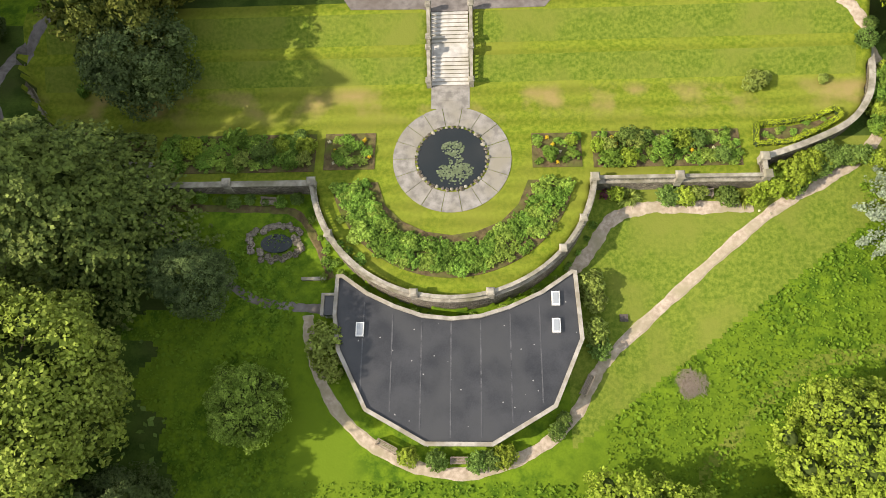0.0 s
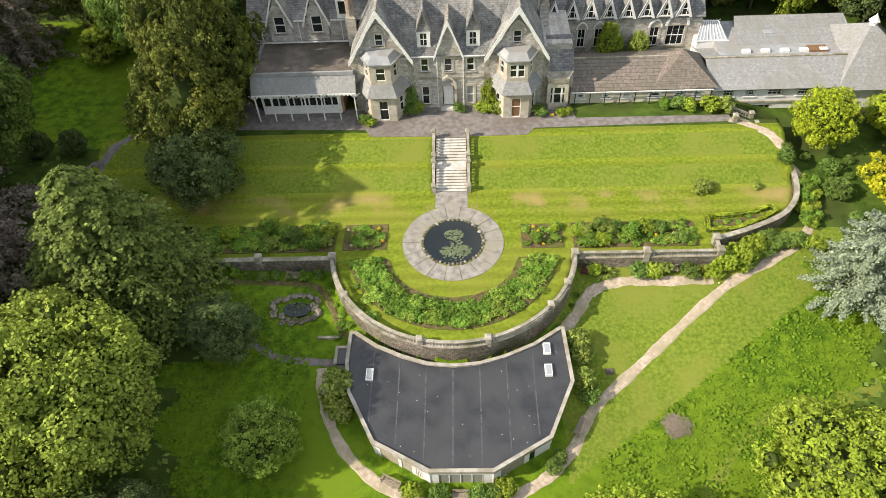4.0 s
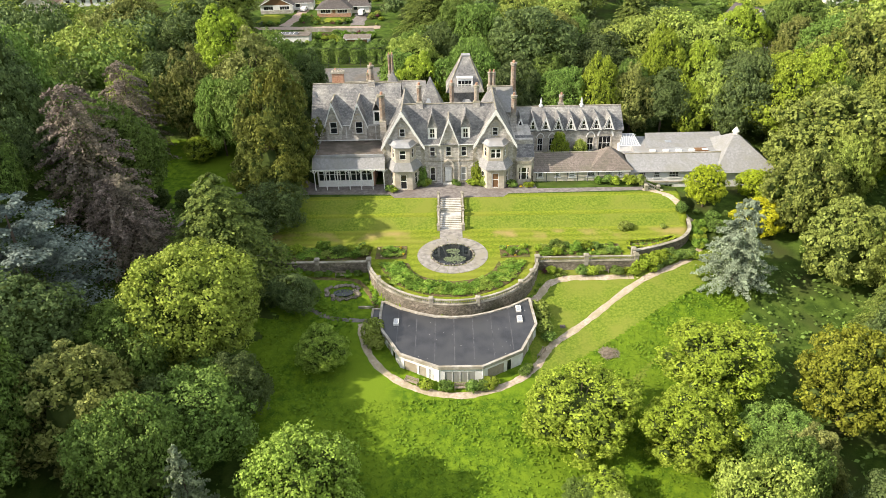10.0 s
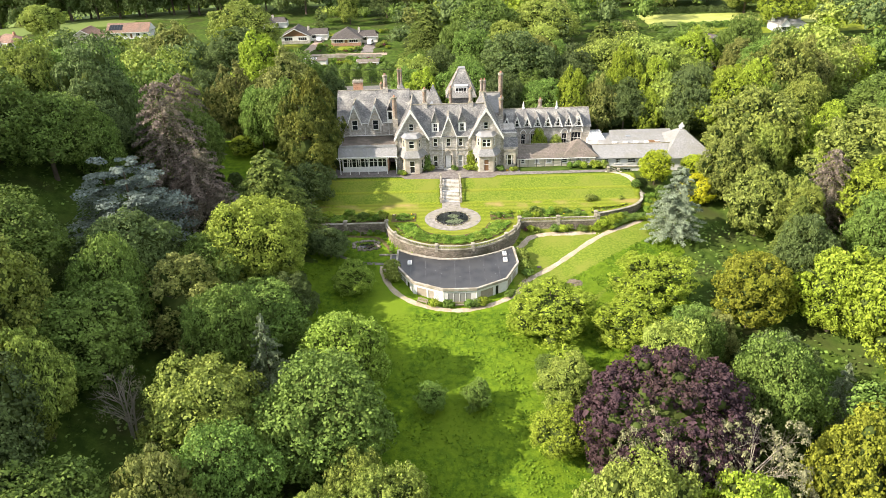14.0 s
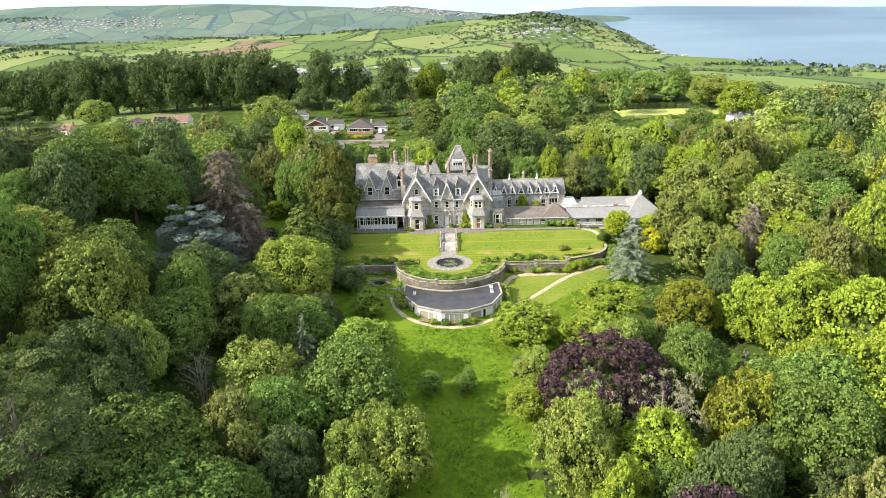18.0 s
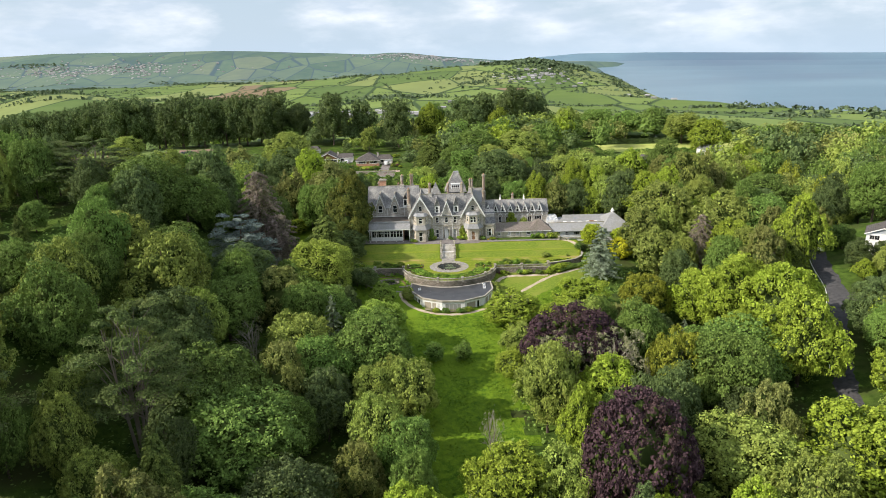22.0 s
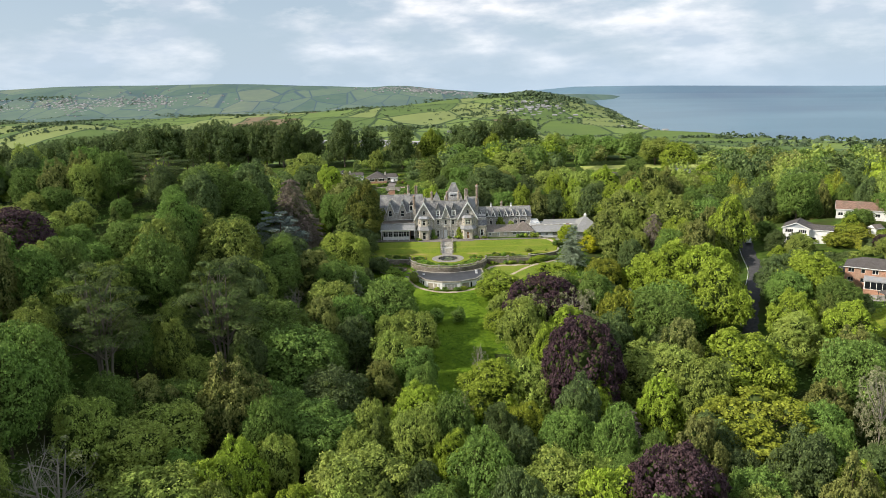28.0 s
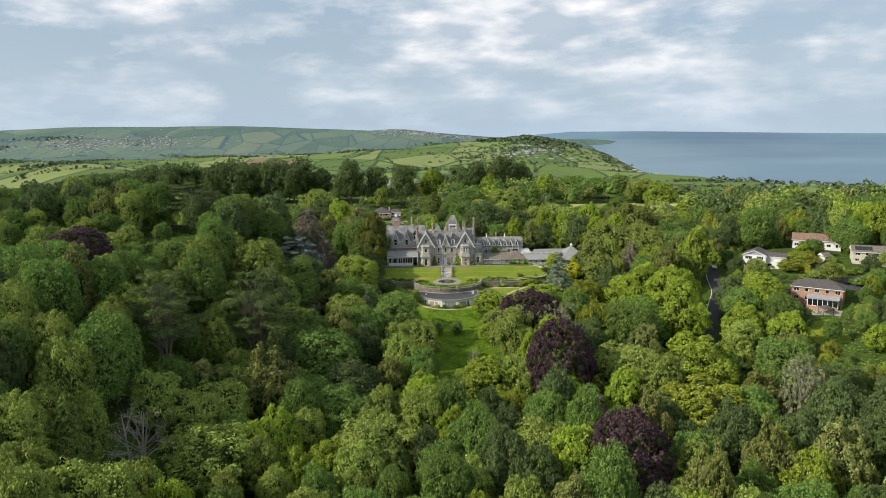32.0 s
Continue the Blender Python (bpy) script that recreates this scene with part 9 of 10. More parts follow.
def gabled_home(name, x, y, turn, w, d, h, rise, walls, peak, roof, label, floors=1, wing=None, hip=False, lower=None, chim=True):
    """A house whose gable (or hip) faces its own -y, with a lower wing on its +x side that holds a garage."""
    e = thing(name, (x, y, zat(x, y)), label, "house", "houses near by")
    e.rotation_euler[2] = radians(turn)
    ORIGIN[e] = Vector((0, 0, 0))
    fh = h / floors
    holes = []
    for f in range(floors):
        for sx in (-1, 1):
            holes.append((sx * w * 0.25 - w * 0.15, sx * w * 0.25 + w * 0.15, f * fh + 0.85, f * fh + 2.05))
    if hip and floors == 1:
        holes.append((-0.55, 0.55, 0.05, 2.1))
    part("wall", wall_x(B(), -w / 2, w / 2, -1.0, h, -d / 2, -d / 2 + 0.25, holes), walls, e)
    part("wall", box(B(), -w / 2, w / 2, d / 2 - 0.25, d / 2, -1.0, h), walls, e)
    for sx in (-1, 1):
        x0, x1 = sorted((sx * w / 2, sx * (w / 2 - 0.25)))
        part("wall", box(B(), x0, x1, -d / 2 + 0.25, d / 2 - 0.25, -1.0, h), walls, e)
    if lower:
        part("stone_plinth", wall_x(B(), -w / 2 - 0.04, w / 2 + 0.04, -1.0, 0.8, -d / 2 - 0.06, -d / 2 - 0.003), lower, e)
    for a0, a1, b0, b1 in holes:
        y0 = -d / 2 + 0.08
        if b0 < 0.2:
            part("door", box(B(), a0, a1, y0, y0 + 0.06, b0, b1), DOORWOOD, e)
            continue
        n = 4
        st = (a1 - a0 - 0.08) / n
        fb = wall_x(B(), a0, a1, b0, b1, y0, y0 + 0.06, [(a0 + st * k + 0.08, a0 + st * (k + 1), b0 + 0.08, b1 - 0.08) for k in range(n)])
        wn = part("window", fb, WHITE, e)
        for k in range(n):
            xk = a0 + (a1 - a0 - 0.08) * k / n
            part("pane", box(B(), xk + 0.08, xk + (a1 - a0 - 0.08) / n, y0 + 0.02, y0 + 0.04, b0 + 0.08, b1 - 0.08), GLASS, wn)
        part("sill", box(B(), a0 - 0.1, a1 + 0.1, -d / 2 - 0.12, -d / 2 + 0.08, b0 - 0.08, b0 - 0.003), WHITE, wn)
    o, top = 0.45, h + rise
    back = d / 2 + o - (w / 2 if hip else 0) * 0.6
    front = -d / 2 - o + (w / 2 if hip else 0)
    for sx in (-1, 1):
        part("roof_slope", slab(B(), [(sx * (w / 2 + o), -d / 2 - o, h - 0.15), (sx * (w / 2 + o), d / 2 + o, h - 0.15), (0, back, top), (0, front, top)], 0.16), roof, e)
    if hip:
        part("roof_hip", slab(B(), [(-w / 2 - o, -d / 2 - o, h - 0.15), (w / 2 + o, -d / 2 - o, h - 0.15), (0, front, top)], 0.16), roof, e)
        part("roof_hip", slab(B(), [(-w / 2 - o, d / 2 + o, h - 0.15), (w / 2 + o, d / 2 + o, h - 0.15), (0, back, top)], 0.16), roof, e)
        part("fascia", box(B(), -w / 2 - o, w / 2 + o, -d / 2 - o - 0.05, -d / 2 - o - 0.003, h - 0.4, h - 0.2), WHITE, e)
    else:
        for yy in (-d / 2, d / 2 - 0.12):
            g = [(-w / 2, yy, h), (w / 2, yy, h), (0, yy, top - 0.25)]
            part("gable_end", prism(B(), g, [(p[0], yy + 0.12, p[2]) for p in g]), peak, e)
        for sx in (-1, 1):
            part("bargeboard", beam(B(), (sx * (w / 2 + o), -d / 2 - o - 0.03, h - 0.22), (0, -d / 2 - o - 0.03, top - 0.08), 0.06, 0.26), WHITE, e)
    part("ridge", beam(B(), (0, front, top + 0.03), (0, back, top + 0.03), 0.3, 0.12), roof, e)
    if chim:
        c = part("chimney", box(B(), w * 0.36, w * 0.36 + 0.9, 0.6, 1.5, h - 0.2, top - 0.3), STONE, e)
        part("pot", lathe(B(), w * 0.36 + 0.45, 1.05, top - 0.3, [(0.14, 0), (0.12, 0.45)], 8), TILE_RED, c)
    if wing:
        ww, wd, wh = wing
        x0, x1, yf = w / 2 + 0.003, w / 2 + ww, -d / 2 + (d - wd) * 0.75
        door = (x0 + ww * 0.42, x1 - 0.4, 0.05, 2.15)
        wg = part("wing", wall_x(B(), x0, x1, -1.0, wh, yf, yf + 0.25, [door, (x0 + 0.5, x0 + ww * 0.3, 0.9, 2.0)]), walls, e)
        part("wing_wall", box(B(), x0, x1, yf + wd - 0.25, yf + wd, -1.0, wh), walls, wg)
        part("wing_wall", box(B(), x1 - 0.25, x1, yf + 0.25, yf + wd - 0.25, -1.0, wh), walls, wg)
        part("garage_door", box(B(), door[0], door[1], yf + 0.1, yf + 0.16, door[2], door[3]), WHITE, wg)
        part("pane", box(B(), x0 + 0.5, x0 + ww * 0.3, yf + 0.1, yf + 0.13, 0.9, 2.0), GLASS, wg)
        ym = yf + wd / 2
        for sy in (-1, 1):
            part("wing_roof", slab(B(), [(x0 - 1.2, ym + sy * (wd / 2 + 0.35), wh - 0.12), (x1 + 0.35, ym + sy * (wd / 2 + 0.35), wh - 0.12), (x1 + 0.35 - (1.5 if hip else 0), ym, wh + rise * 0.62), (x0 - 1.2, ym, wh + rise * 0.62)], 0.14), roof, wg)
        part("wing_fascia", box(B(), x0, x1 + 0.3, yf - 0.42, yf - 0.37, wh - 0.36, wh - 0.14), WHITE, wg)
    return e


BLUEGREY = mat("grey_boarding", (0.3, 0.33, 0.36), (0.4, 0.43, 0.46), 2.0, 0.7, 0.15, 20.0, space="World")
TILE_GREY = coursed("grey_brown_tile", (0.075, 0.066, 0.062), (0.125, 0.112, 0.105), (0.5, 0.5, 0.5), 0.36, 0.22, stain=(0.095, 0.085, 0.075), mortar=0.06, tone=0.12)
gabled_home("bungalow", -38.9, 151.0, 0, 11.6, 12, 2.5, 3.1, CREAM, CREAM, TILE_GREY, "cream bungalow with a grey-brown hipped roof and a side wing", hip=True, wing=(6.2, 6, 2.4), lower=BRICK)
gabled_home("bungalow", -60.0, 156.4, 2, 11.2, 12, 2.5, 2.9, RENDERED, DOORWOOD, TILE_GREY, "white bungalow with a brown gable and a garage wing", wing=(6.6, 6.5, 2.5), lower=STONE)
gabled_home("bungalow", -80.0, 183.0, 4, 11, 11, 2.5, 2.8, RENDERED, RENDERED, TILE_GREY, "white bungalow behind a gravelled forecourt", hip=True, wing=(5, 6, 2.4))
gabled_home("bungalow", -149.0, 163.5, 6, 10.5, 12, 2.6, 3.0, CREAM, CREAM, TILE_RED, "cream bungalow with a pinkish gabled roof", chim=False, lower=STONE)
dwelling("bungalow", -134, 171.5, 4, 17, 10, 2.6, 3.2, RENDERED, TILE_RED, "white bungalow with a pinkish hipped roof and solar panels", solar=True, chim=False)
dwelling("bungalow", -178, 158, -30, 14, 9, 2.6, 2.6, RENDERED, TILE_RED, "low white bungalow at the wood's edge", hip=True)
dwelling("garage", -27.6, 115.2, 0, 7.2, 5.5, 2.2, 0.7, RENDERED, TILE_BROWN, "small white garage with a brown roof", chim=False, garage=True)


def flat_shed(x, y, w, d, h):
    """A long flat-roofed shed with two rows of solar panels."""
    e = thing("shed", (x, y, zat(x, y)), "long white shed with solar panels on its flat roof", "shed", "sheds behind the hedge")
    ORIGIN[e] = Vector((0, 0, 0))
    part("wall", wall_x(B(), -w / 2, w / 2, -0.5, h, -d / 2, -d / 2 + 0.2), RENDERED, e)
    part("wall", wall_x(B(), -w / 2, w / 2, -0.5, h, d / 2 - 0.2, d / 2), RENDERED, e)
    for sx in (-1, 1):
        x0, x1 = sorted((sx * w / 2, sx * (w / 2 - 0.2)))
        part("wall", box(B(), x0, x1, -d / 2 + 0.2, d / 2 - 0.2, -0.5, h), RENDERED, e)
    part("roof", box(B(), -w / 2 - 0.2, w / 2 + 0.2, -d / 2 - 0.2, d / 2 + 0.2, h, h + 0.18), FLATROOF, e)
    for k in range(5):
        for j in range(2):
            x0, y0 = -w / 2 + 1.2 + 1.35 * k, -1.5 + 1.25 * j
            p = part("solar_panel", slab(B(), [(x0, y0, h + 0.35 + 0.1 * j), (x0 + 1.3, y0, h + 0.35 + 0.1 * j), (x0 + 1.3, y0 + 1.2, h + 0.45 + 0.1 * j), (x0, y0 + 1.2, h + 0.45 + 0.1 * j)], 0.05), WHITE, e, "framed dark solar panel")
            part("cell_sheet", slab(B(), [(x0 + 0.06, y0 + 0.06, h + 0.36 + 0.1 * j), (x0 + 1.24, y0 + 0.06, h + 0.36 + 0.1 * j), (x0 + 1.24, y0 + 1.14, h + 0.455 + 0.1 * j), (x0 + 0.06, y0 + 1.14, h + 0.455 + 0.1 * j)], 0.02), GLASS, p)
    return e


flat_shed(-48.5, 118.2, 11.5, 5.2, 2.3)
gabled_home("villa", 93.5, 121.5, 22, 7.5, 11, 3.6, 3.6, RENDERED, RENDERED, TILE_GREY, "white house with a steep gable among the trees", chim=False)
dwelling("garage", 87, 99, 5, 9, 6, 2.4, 1.6, GREYBOARD, TILE_BROWN, "dark-roofed outbuilding among trees", chim=False, garage=True)
villa = dwelling("villa", 137, 152, 2, 11, 8, 3.0, 2.4, RENDERED, SLATE_PALE, "low white house beside a bright field", hip=True, chim=False)
for xc in (-5.5, 5.0):
    part("chimney", box(B(), xc - 0.5, xc + 0.5, -0.4, 0.4, 3.6, 7.0), RENDERED, villa)
gabled_home("villa", 116.8, -23.2, -34, 7.8, 9, 5.2, 1.7, RENDERED, BLUEGREY, TILE_GREY, "white two-storey house with a grey boarded gable", floors=2, wing=(6.5, 6.5, 4.8), chim=False)
dwelling("villa", 149, -6, -30, 17, 8, 3.4, 2.4, RENDERED, TILE_RED, "white house with a reddish roof")
brick_house = dwelling("villa", 119.0, -62.7, -36, 14.5, 8, 5.2, 2.1, BRICK, TILE_GREY, "red-brick house with white windows and a glazed garden room", floors=2, hip=True, chim=False)
room = part("garden_room", wall_x(B(), -2.2, 6.4, 0.0, 2.4, -7.0, -6.85, [(-2.0 + 1.4 * k, -0.72 + 1.4 * k, 0.1, 2.1) for k in range(6)]), WHITE, brick_house)
for k in range(6):
    part("pane", box(B(), -2.0 + 1.4 * k, -0.72 + 1.4 * k, -6.95, -6.92, 0.1, 2.1), GLASS, room)
part("plinth", box(B(), -2.3, 6.5, -7.1, -4.02, -2.0, -0.003), BRICK, room)
part("lean_to_roof", slab(B(), [(-2.5, -7.2, 2.35), (6.7, -7.2, 2.35), (6.7, -4.02, 3.1), (-2.5, -4.02, 3.1)], 0.1), LEAD, room)
for k in range(4):
    part("roof_light", slab(B(), [(-1.4 + 2.0 * k, -6.3, 2.62), (-0.3 + 2.0 * k, -6.3, 2.62), (-0.3 + 2.0 * k, -5.0, 2.93), (-1.4 + 2.0 * k, -5.0, 2.93)], 0.04), SKYGLASS, room)
dwelling("villa", 158, -29, -25, 15, 9, 4.4, 1.9, CREAM, TILE_BROWN, "pale house with a brown roof and solar panels", floors=2, chim=False, solar=True)
dwelling("garden_shed", 141, -26, 20, 3, 3, 2.2, 1.1, RENDERED, TILE_BROWN, "small white garden house on a lawn", chim=False, garage=True)


def gazebo(x, y):
    z = zat(x, y)
    e = thing("gazebo", (x, y, z), "dark canvas gazebo on a paved patio", "gazebo")
    for sx in (-1.5, 1.5):
        for sy in (-1.5, 1.5):
            part("post", box(B(), x + sx - 0.05, x + sx + 0.05, y + sy - 0.05, y + sy + 0.05, z - 0.5, z + 2.2), IRON, e)
    part("canopy", prism(B(), ring([(x - 1.8, y - 1.8), (x + 1.8, y - 1.8), (x + 1.8, y + 1.8), (x - 1.8, y + 1.8)], z + 2.2), ring([(x - 0.2, y - 0.2), (x + 0.2, y - 0.2), (x + 0.2, y + 0.2), (x - 0.2, y + 0.2)], z + 3.1)), TILE_GREY, e)


gazebo(115.8, -73.2)


def tall_hedge(pts, w, h, leaf, label):
    e = thing("hedge", (*pts[0], zat(*pts[0])), label, "hedge", "tall garden hedges")
    rng = np.random.default_rng(int(abs(pts[0][0]) * 7) + 3)
    P, D = [], []
    for a, c in zip(pts, pts[1:]):
        l = math.dist(a, c)
        n = int(l * 170 * (w + h) / 4)
        f, s, hh = rng.random(n), rng.uniform(-1, 1, n), rng.random(n)
        dx, dy = (c[0] - a[0]) / l, (c[1] - a[1]) / l
        wob = 1 + 0.15 * np.sin(f * l * 1.3)
        top = rng.random(n) < 0.45
        off = np.where(top, s * w / 2, np.sign(s) * w / 2) * wob
        zz = np.where(top, h * wob, hh * h)
        x, y = a[0] + dx * l * f - dy * off, a[1] + dy * l * f + dx * off
        P.append(np.stack([x, y, land(x, y) + zz], 1))
        D.append(np.stack([-dy * np.where(top, 0, np.sign(s)), dx * np.where(top, 0, np.sign(s)), np.where(top, 1.0, 0.3)], 1))
    P, D = np.concatenate(P), np.concatenate(D)
    o = new("foliage", card_mesh("foliage", cards(P - np.array(ORIGIN[e]), D, rng.uniform(0.12, 0.3, len(P)), rng), LEAF[leaf]))
    o.parent = e
    core = new("hedge_core", put("hedge_core", wall_line(B(), [tuple(Vector(p) - ORIGIN[e].xy) for p in pts], w * 0.7, lambda x, y: -0.5 + zat(x + ORIGIN[e].x, y + ORIGIN[e].y) - ORIGIN[e].z, lambda x, y: h * 0.85 + zat(x + ORIGIN[e].x, y + ORIGIN[e].y) - ORIGIN[e].z), LEAF["dark"]))
    core.parent = e


tall_hedge([(-58, 101.5), (-45, 101), (-32, 100.5), (-20, 100), (-14, 99.5)], 7.0, 4.2, "oak", "long thick green hedge behind the court")
tall_hedge([(123, -30), (128, -33), (131, -38), (134, -27), (136, -20)], 4.6, 3.4, "gold", "broad yellow-green garden hedge")
tall_hedge([(108, -38), (116, -42), (124, -46)], 2.2, 2.0, "dark", "dark hedge along the side road")
bm = B()
lattice = [[bm.verts.new((x, y, zat(x, y) + 0.12)) for x in np.linspace(86, 164, 27)] for y in np.linspace(163, 187, 9)]
for a, b_ in zip(lattice, lattice[1:]):
    for i in range(len(a) - 1):
        bm.faces.new((a[i], a[i + 1], b_[i + 1], b_[i]))
tagged(new("pasture", put("pasture", bm, HAY)), "pale mown hay field behind the wood", "field", kind="structure")
tall_hedge([(96, 158), (120, 160), (146, 156)], 2.5, 2.0, "oak", "hedgerow along a bright field")
tall_hedge([(92, 190), (120, 192), (150, 186)], 2.5, 2.4, "dark", "dark hedgerow behind a bright field")
for x, y, h, w, kd in ((109, -18, 6, 6, "oak"), (113, -30, 5, 5, "dark"), (110, -38, 8, 7, "ash"), (134, -24, 6, 5, "lime"), (141, -20, 5, 5, "oak"), (130, -50, 7, 7, "ash"), (140, -58, 6, 6, "oak"), (108, -52, 7, 7, "oak"), (146, -46, 7, 6, "dark"), (155, -20, 8, 7, "oak"), (158, -40, 8, 8, "ash"), (136, 6, 9, 8, "oak"), (112, 2, 10, 9, "dark"), (152, -56, 8, 8, "lime"), (126, -60, 5, 5, "copper")):
    tree(kd, x, y, h * 1.1, w * 1.1, group="garden trees among the villas", label="small garden tree among the villas")
for k in range(30):
    plant("shrub", 108 + 44 * prng.random(), -56 + 40 * prng.random(), prng.uniform(1.0, 2.2), prng.choice((0, 2, 3)), group="shrubs in the villa gardens", label="rounded shrub in a villa garden")
for x0, x1, y0, y1, n in ((-66, -55, 136, 139, 12), (-50, -43, 136, 147, 18), (-43, -34.5, 136, 138, 10), (-34.5, -33, 136, 143, 6), (-26.5, -22, 134, 146, 9), (-44, -33, 113, 126, 44), (-33, -23, 119, 126, 22), (-60, -46, 122, 127, 18), (-56, -24, 162, 168, 16), (-75, -68, 140, 160, 16)):
    for _ in range(n):
        plant(prng.choice(("shrub", "shrub", "shrub", "red", "spiky")), prng.uniform(x0, x1), prng.uniform(y0, y1), prng.uniform(0.5, 1.35), None, group="shrubs in the bungalow gardens", label="rounded garden shrub before the bungalows")
BRICKPAVE = mat("pink_block_paving", (0.3, 0.22, 0.17), (0.44, 0.34, 0.28), 3.0, 0.9, 0.2, 20.0, c=(0.33, 0.27, 0.22), space="World")
for pts, wd, m_, lab in (([(-70, 133.4), (-46, 132.4), (-22, 132)], 4.2, BRICKPAVE, "pinkish lane before the bungalows"), ([(-54.5, 134.6), (-52.5, 142), (-50.6, 156)], 4.6, BRICKPAVE, "block-paved drive up to a garage"), ([(-30, 134.3), (-29.8, 140), (-29.6, 149)], 5.6, TARMAC, "tarmac drive beside a bungalow"), ([(113.5, -69.5), (120, -74.5)], 4.5, PAVING, "pale paved patio behind a house")):
    solo("drive", strip(B(), pts, wd, 0.08), m_, lab, "drive", kind="structure", at=(0, 0, 0))
for pts, wd, lab in (([(-61, 139.5), (-60.4, 149)], 10.0, "small mown front lawn of a bungalow"), ([(-39, 138.6), (-39, 144)], 8.0, "small mown front lawn of a bungalow"), ([(-57, 166), (-30, 162)], 6.0, "back lawn of a bungalow"), ([(112, -76), (108.5, -92)], 11.0, "open lawn below the brick house"), ([(136, -31), (144, -34)], 11.0, "small bright lawn among villas")):
    solo("garden_lawn", strip(B(), pts, wd, 0.06), GRASS, lab, "lawn", kind="structure", at=(0, 0, 0))
solo("drive", strip(B(), [(128, -53), (134, -48), (142, -47), (150, -44)], 6.0, 0.1), DARKTAR, "grey drive curving to a villa", "drive", kind="structure", at=(0, 0, 0))

# panelled concrete fence below the lane
e = thing("panel_fence", (-46.4, 128.4, zat(-46.4, 128.4)), "grey concrete panel fence below the lane", "fence")
for k in range(12):
    x0, y0 = -46.4 + 1.9 * k, 128.4 - 0.14 * k
    z0 = zat(x0, y0)
    part("panel", box(B(), x0 + 0.08, x0 + 1.82, y0 - 0.04, y0 + 0.04, z0 - 0.3, z0 + 1.3), CONCRETE, e)
    part("post", box(B(), x0 - 0.07, x0 + 0.07, y0 - 0.08, y0 + 0.08, z0 - 0.3, z0 + 1.45), CONCRETE, e)
# netting fence of the court
e = thing("court_fence", (-43, 94.6, zat(-43, 94.6)), "tall dark wire fence along the court", "fence")
for k in range(9):
    x0, y0 = -43 + 3.05 * k, 94.6 - 0.16 * k
    z0 = zat(x0, y0)
    part("post", lathe(B(), x0, y0, z0 - 0.2, [(0.06, 0), (0.06, 3.0)], 6), IRON, e)
    if k < 8:
        for hz_ in (0.3, 0.9, 1.5, 2.1, 2.7):
            part("wire", beam(B(), (x0, y0, z0 + hz_), (x0 + 3.05, y0 - 0.16, zat(x0 + 3.05, y0 - 0.16) + hz_), 0.03, 0.03), IRON, e)


def car(x, y, turn, paint, label, van=False):
    z = zat(x, y) + 0.1
    e = thing("van" if van else "car", (x, y, z), label, "car", "parked cars")
    e.rotation_euler[2] = radians(turn)
    ORIGIN[e] = Vector((0, 0, 0))
    hh = 1.9 if van else 1.45
    prof = [(-2.1, 0.35), (2.1, 0.35), (2.15, 0.8), (1.3, 0.95), (0.7, hh), (-1.5 if not van else -2.05, hh), (-2.15, 0.95)]
    p0 = [(px, -0.85, pz) for px, pz in prof]
    bm = prism(B(), p0, [(px, 0.85, pz) for px, _, pz in p0])
    bmesh.ops.recalc_face_normals(bm, faces=bm.faces)
    part("body", bm, paint, e)
    part("side_windows", box(B(), -1.3, 0.75, -0.87, 0.87, 1.0, hh - 0.15), GLASS, e)
    bm = prism(B(), [(1.28, -0.75, 0.98), (1.32, -0.75, 0.98), (0.78, -0.75, hh - 0.08), (0.74, -0.75, hh - 0.08)], [(1.28, 0.75, 0.98), (1.32, 0.75, 0.98), (0.78, 0.75, hh - 0.08), (0.74, 0.75, hh - 0.08)])
    bmesh.ops.recalc_face_normals(bm, faces=bm.faces)
    part("windscreen", bm, GLASS, e)
    for sx in (-1.35, 1.35):
        for sy in (-0.82, 0.82):
            bm = lathe(B(), 0, 0, -0.1, [(0.32, 0), (0.32, 0.2)], 12)
            bmesh.ops.rotate(bm, verts=bm.verts, matrix=Matrix.Rotation(math.pi / 2, 3, "X"))
            bmesh.ops.translate(bm, verts=bm.verts, vec=(sx, sy, 0.32))
            part("wheel", bm, IRON, e)


PAINT_W = plain("white_car_paint", (0.75, 0.76, 0.77), 0.25)
PAINT_D = plain("dark_car_paint", (0.05, 0.06, 0.08), 0.25)
car(-29.4, 146.5, 80, PAINT_W, "white van parked on a bungalow drive", True)
car(-72.5, 172, 10, PAINT_D, "dark car parked by a bungalow")
car(104, -16, 72, PAINT_W, "pale car on the lane")
car(-50.6, 153.5, 85, PAINT_W, "white car parked before a garage")
car(128, -30, -20, PAINT_D, "dark car parked by the white house")

# ---------------------------------------------------------------- the distance: hedgerow trees, hamlets, towns
fr = np.random.default_rng(31)
P, D, S = [], [], []


def far_clump(x, y, r, m=9, tall=0.9):
    q = fr.normal(0, 1, (m, 3))
    q[:, 2] = np.abs(q[:, 2])
    q /= np.linalg.norm(q, axis=1, keepdims=True)
    P.append(np.array([x, y, zat(x, y) - 0.4]) + q * r * np.array([1, 1, tall]))
    D.append(q)
    S.append(np.full(m, r * 0.62))


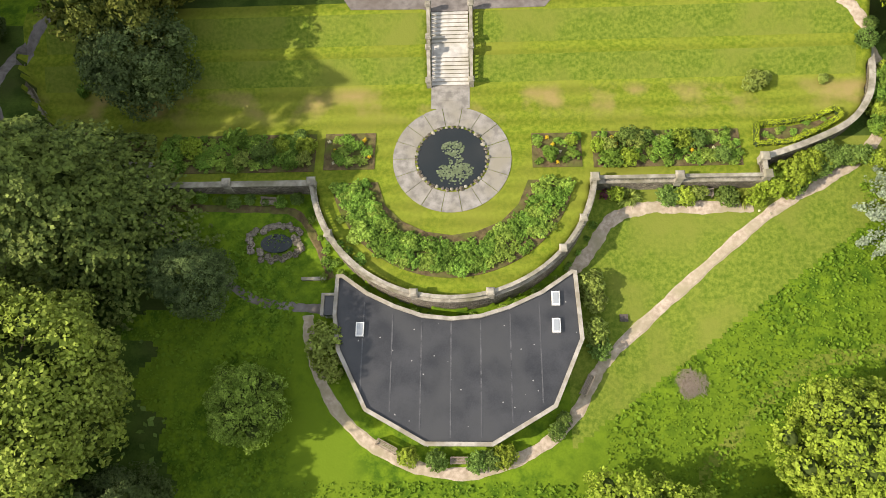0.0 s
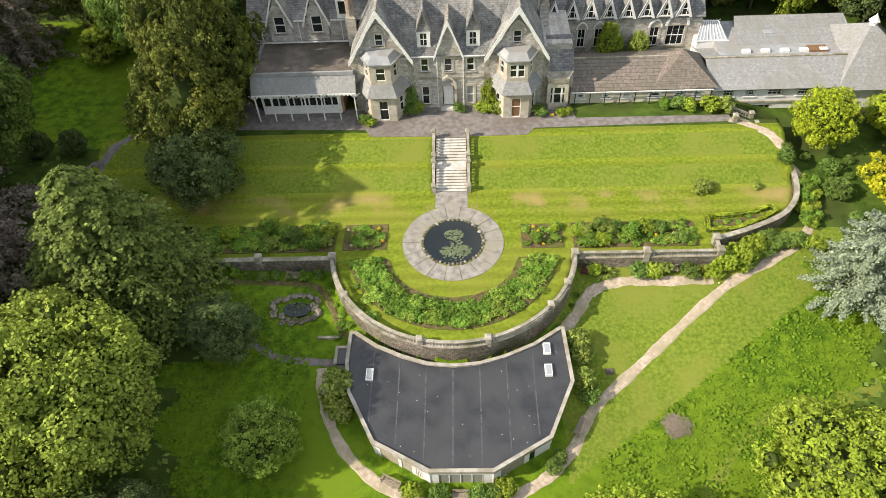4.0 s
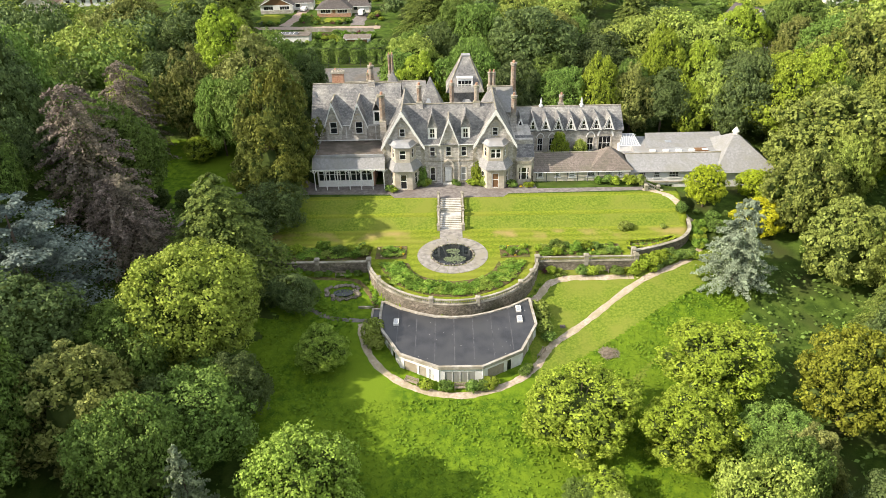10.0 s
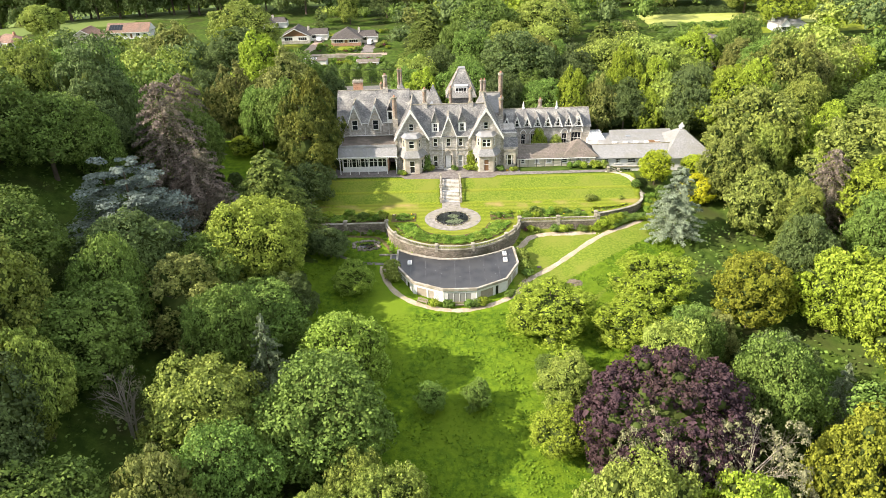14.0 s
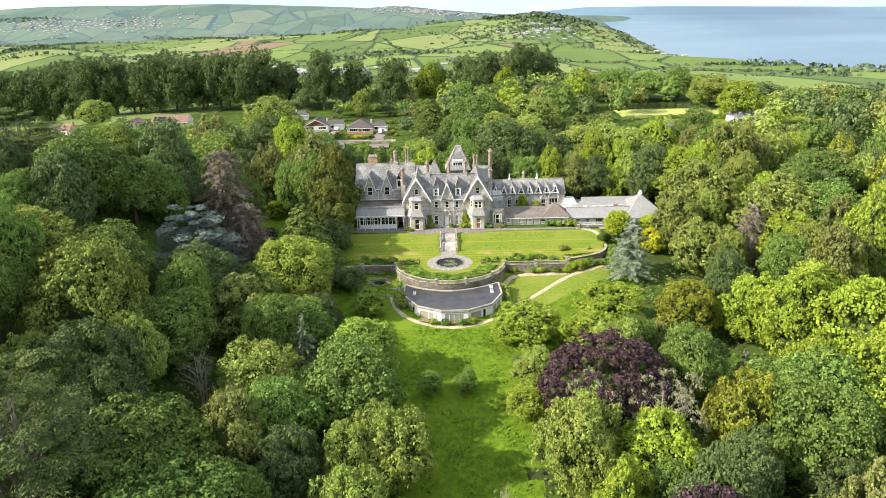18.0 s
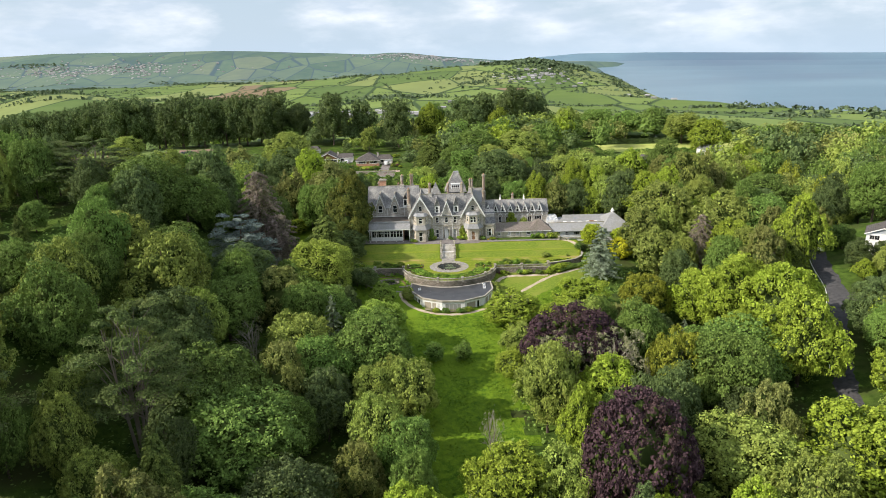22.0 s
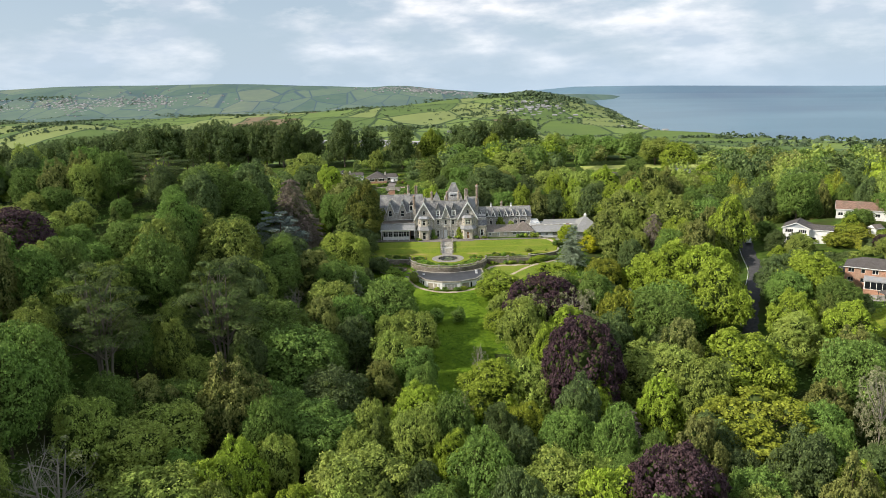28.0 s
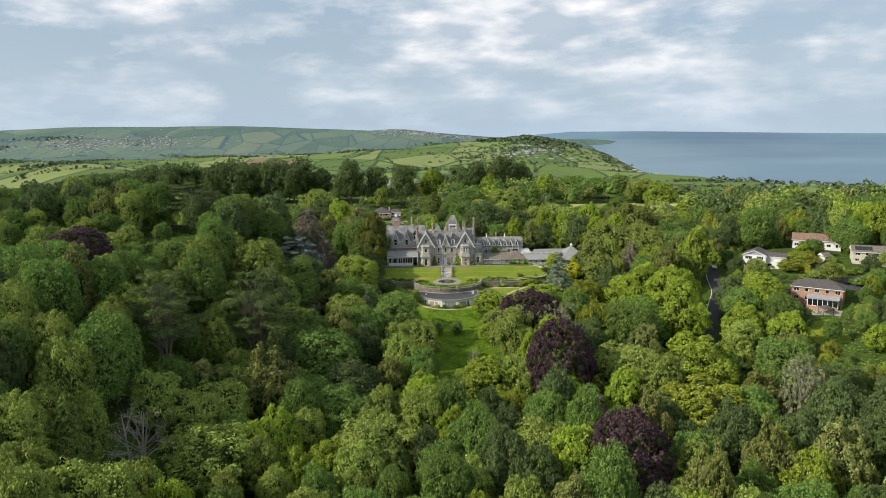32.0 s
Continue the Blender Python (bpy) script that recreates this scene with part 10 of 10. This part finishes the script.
# hedges: broken lines of bushes with a tree here and there
for _ in range(150):
    d = fr.uniform(700, 3500)
    u = fr.uniform(-0.72, 0.24)
    x, y = u * d, d - 258
    turn = fr.choice((0.15, 1.45)) + fr.normal(0, 0.22)
    for k in range(int(fr.uniform(16, 46))):
        x, y = x + 9.5 * math.cos(turn), y + 9.5 * math.sin(turn)
        turn += fr.normal(0, 0.03)
        if math.hypot(x, y + 60) < 640 or coast(np.array(x), np.array(y)) > -60:
            break
        if fr.random() < 0.9:
            far_clump(x, y, fr.uniform(2.2, 3.6) if fr.random() < 0.82 else fr.uniform(4.5, 7.5), 6)
# copses in the folds of the hills
for _ in range(34):
    d = fr.uniform(900, 3900)
    u = fr.uniform(-0.72, 0.2)
    sx, sy = fr.uniform(25, 110), fr.uniform(15, 45)
    for k in range(int(sx * 0.75)):
        x, y = u * d + fr.normal(0, sx), d - 258 + fr.normal(0, sy)
        if math.hypot(x, y + 60) > 640 and coast(np.array(x), np.array(y)) < -60:
            far_clump(x, y, fr.uniform(4, 7.5), 7)
# wooded coast slope and gardens round the hamlet
for _ in range(420):
    x, y = 300 + fr.normal(0, 165), 2060 + fr.normal(0, 200)
    if coast(np.array(x), np.array(y)) < -40:
        far_clump(x, y, fr.uniform(2.6, 5.6), 8)
for _ in range(240):
    d = fr.uniform(1750, 3100)
    u = float(np.interp(d, [1750, 2180, 3200], [0.3, 0.262, 0.226])) - abs(fr.normal(0, 0.012))
    far_clump(u * d, d - 258, fr.uniform(3, 6), 8)
# clifftop fields between the wood and the sea: hedge trees and small copses
for _ in range(26):
    x0, y0 = fr.uniform(330, 720), fr.uniform(620, 1180)
    for k in range(int(fr.uniform(6, 22))):
        x, y = x0 + k * 9 + fr.normal(0, 4), y0 - k * 5 + fr.normal(0, 5)
        if coast(np.array(x), np.array(y)) < -15:
            far_clump(x, y, fr.uniform(3, 7.5), 9)
# leaf colour of far trees, paled to carry distance haze
HAZELEAF = leaves("haze_paled_leaves", (0.07, 0.115, 0.055), (0.12, 0.17, 0.075), (0.095, 0.14, 0.065), 0.1, 0.1)
o = new("hedgerow_trees", card_mesh("hedgerow_trees", cards(np.concatenate(P), np.concatenate(D), np.concatenate(S), fr), HAZELEAF))
tagged(o, "hedgerow trees and copses on the distant hills", "trees", kind="stuff")
# dark wood on the knoll
P, D, S = [], [], []
for _ in range(260):
    x, y = 372 + fr.normal(0, 85), 2480 + fr.normal(0, 70)
    r = fr.uniform(8, 13)
    q = fr.normal(0, 1, (12, 3))
    q[:, 2] = np.abs(q[:, 2])
    q /= np.linalg.norm(q, axis=1, keepdims=True)
    P.append(np.array([x, y, zat(x, y)]) + q * r)
    D.append(q)
    S.append(np.full(12, r * 0.6))
o = new("knoll_wood", card_mesh("knoll_wood", cards(np.concatenate(P), np.concatenate(D), np.concatenate(S), fr), HAZELEAF))
tagged(o, "dark wood crowning a distant knoll", "wood", kind="stuff")
TOWN = mat("town_walls", (0.22, 0.225, 0.23), (0.34, 0.335, 0.33), 0.05, 0.9, 0.0, 0.5, island=True, space="World")
for cx0, cy0, sx, sy, n, size, lab in ((300, 2030, 60, 90, 64, 4.2, "white hamlet below the knoll"), (-1850, 3480, 330, 95, 520, 3.9, "pale town spread in the far valley"), (-110, 3800, 190, 60, 230, 3.8, "pale houses along the far ridge"), (-150, 1150, 110, 80, 60, 5, "white houses in the near valley"), (640, 1500, 70, 90, 16, 5, "houses near the shore"), (1080, 4420, 120, 60, 40, 7, "pale houses on the headland")):
    b = B()
    for _ in range(n):
        x, y = cx0 + fr.normal(0, sx), cy0 + fr.normal(0, sy)
        if coast(np.array(x), np.array(y)) > -30:
            continue
        z, w, l, h = zat(x, y), size * fr.uniform(0.6, 1.2), size * fr.uniform(0.8, 1.8), size * fr.uniform(0.5, 0.8)
        prism(b, [(x - l, y - w, z - 2), (x + l, y - w, z - 2), (x + l, y + w, z - 2), (x - l, y + w, z - 2)], [(x - l, y - w, z + h), (x + l, y - w, z + h), (x + l, y + w, z + h), (x - l, y + w, z + h)])
        prism(b, [(x - l, y - w, z + h), (x - l, y + w, z + h), (x - l, y, z + h * 1.6)], [(x + l, y - w, z + h), (x + l, y + w, z + h), (x + l, y, z + h * 1.6)])
    bmesh.ops.recalc_face_normals(b, faces=b.faces)
    tagged(solo("distant_houses", b, TOWN, lab, "town", at=(cx0, cy0, zat(cx0, cy0))), kind="stuff")
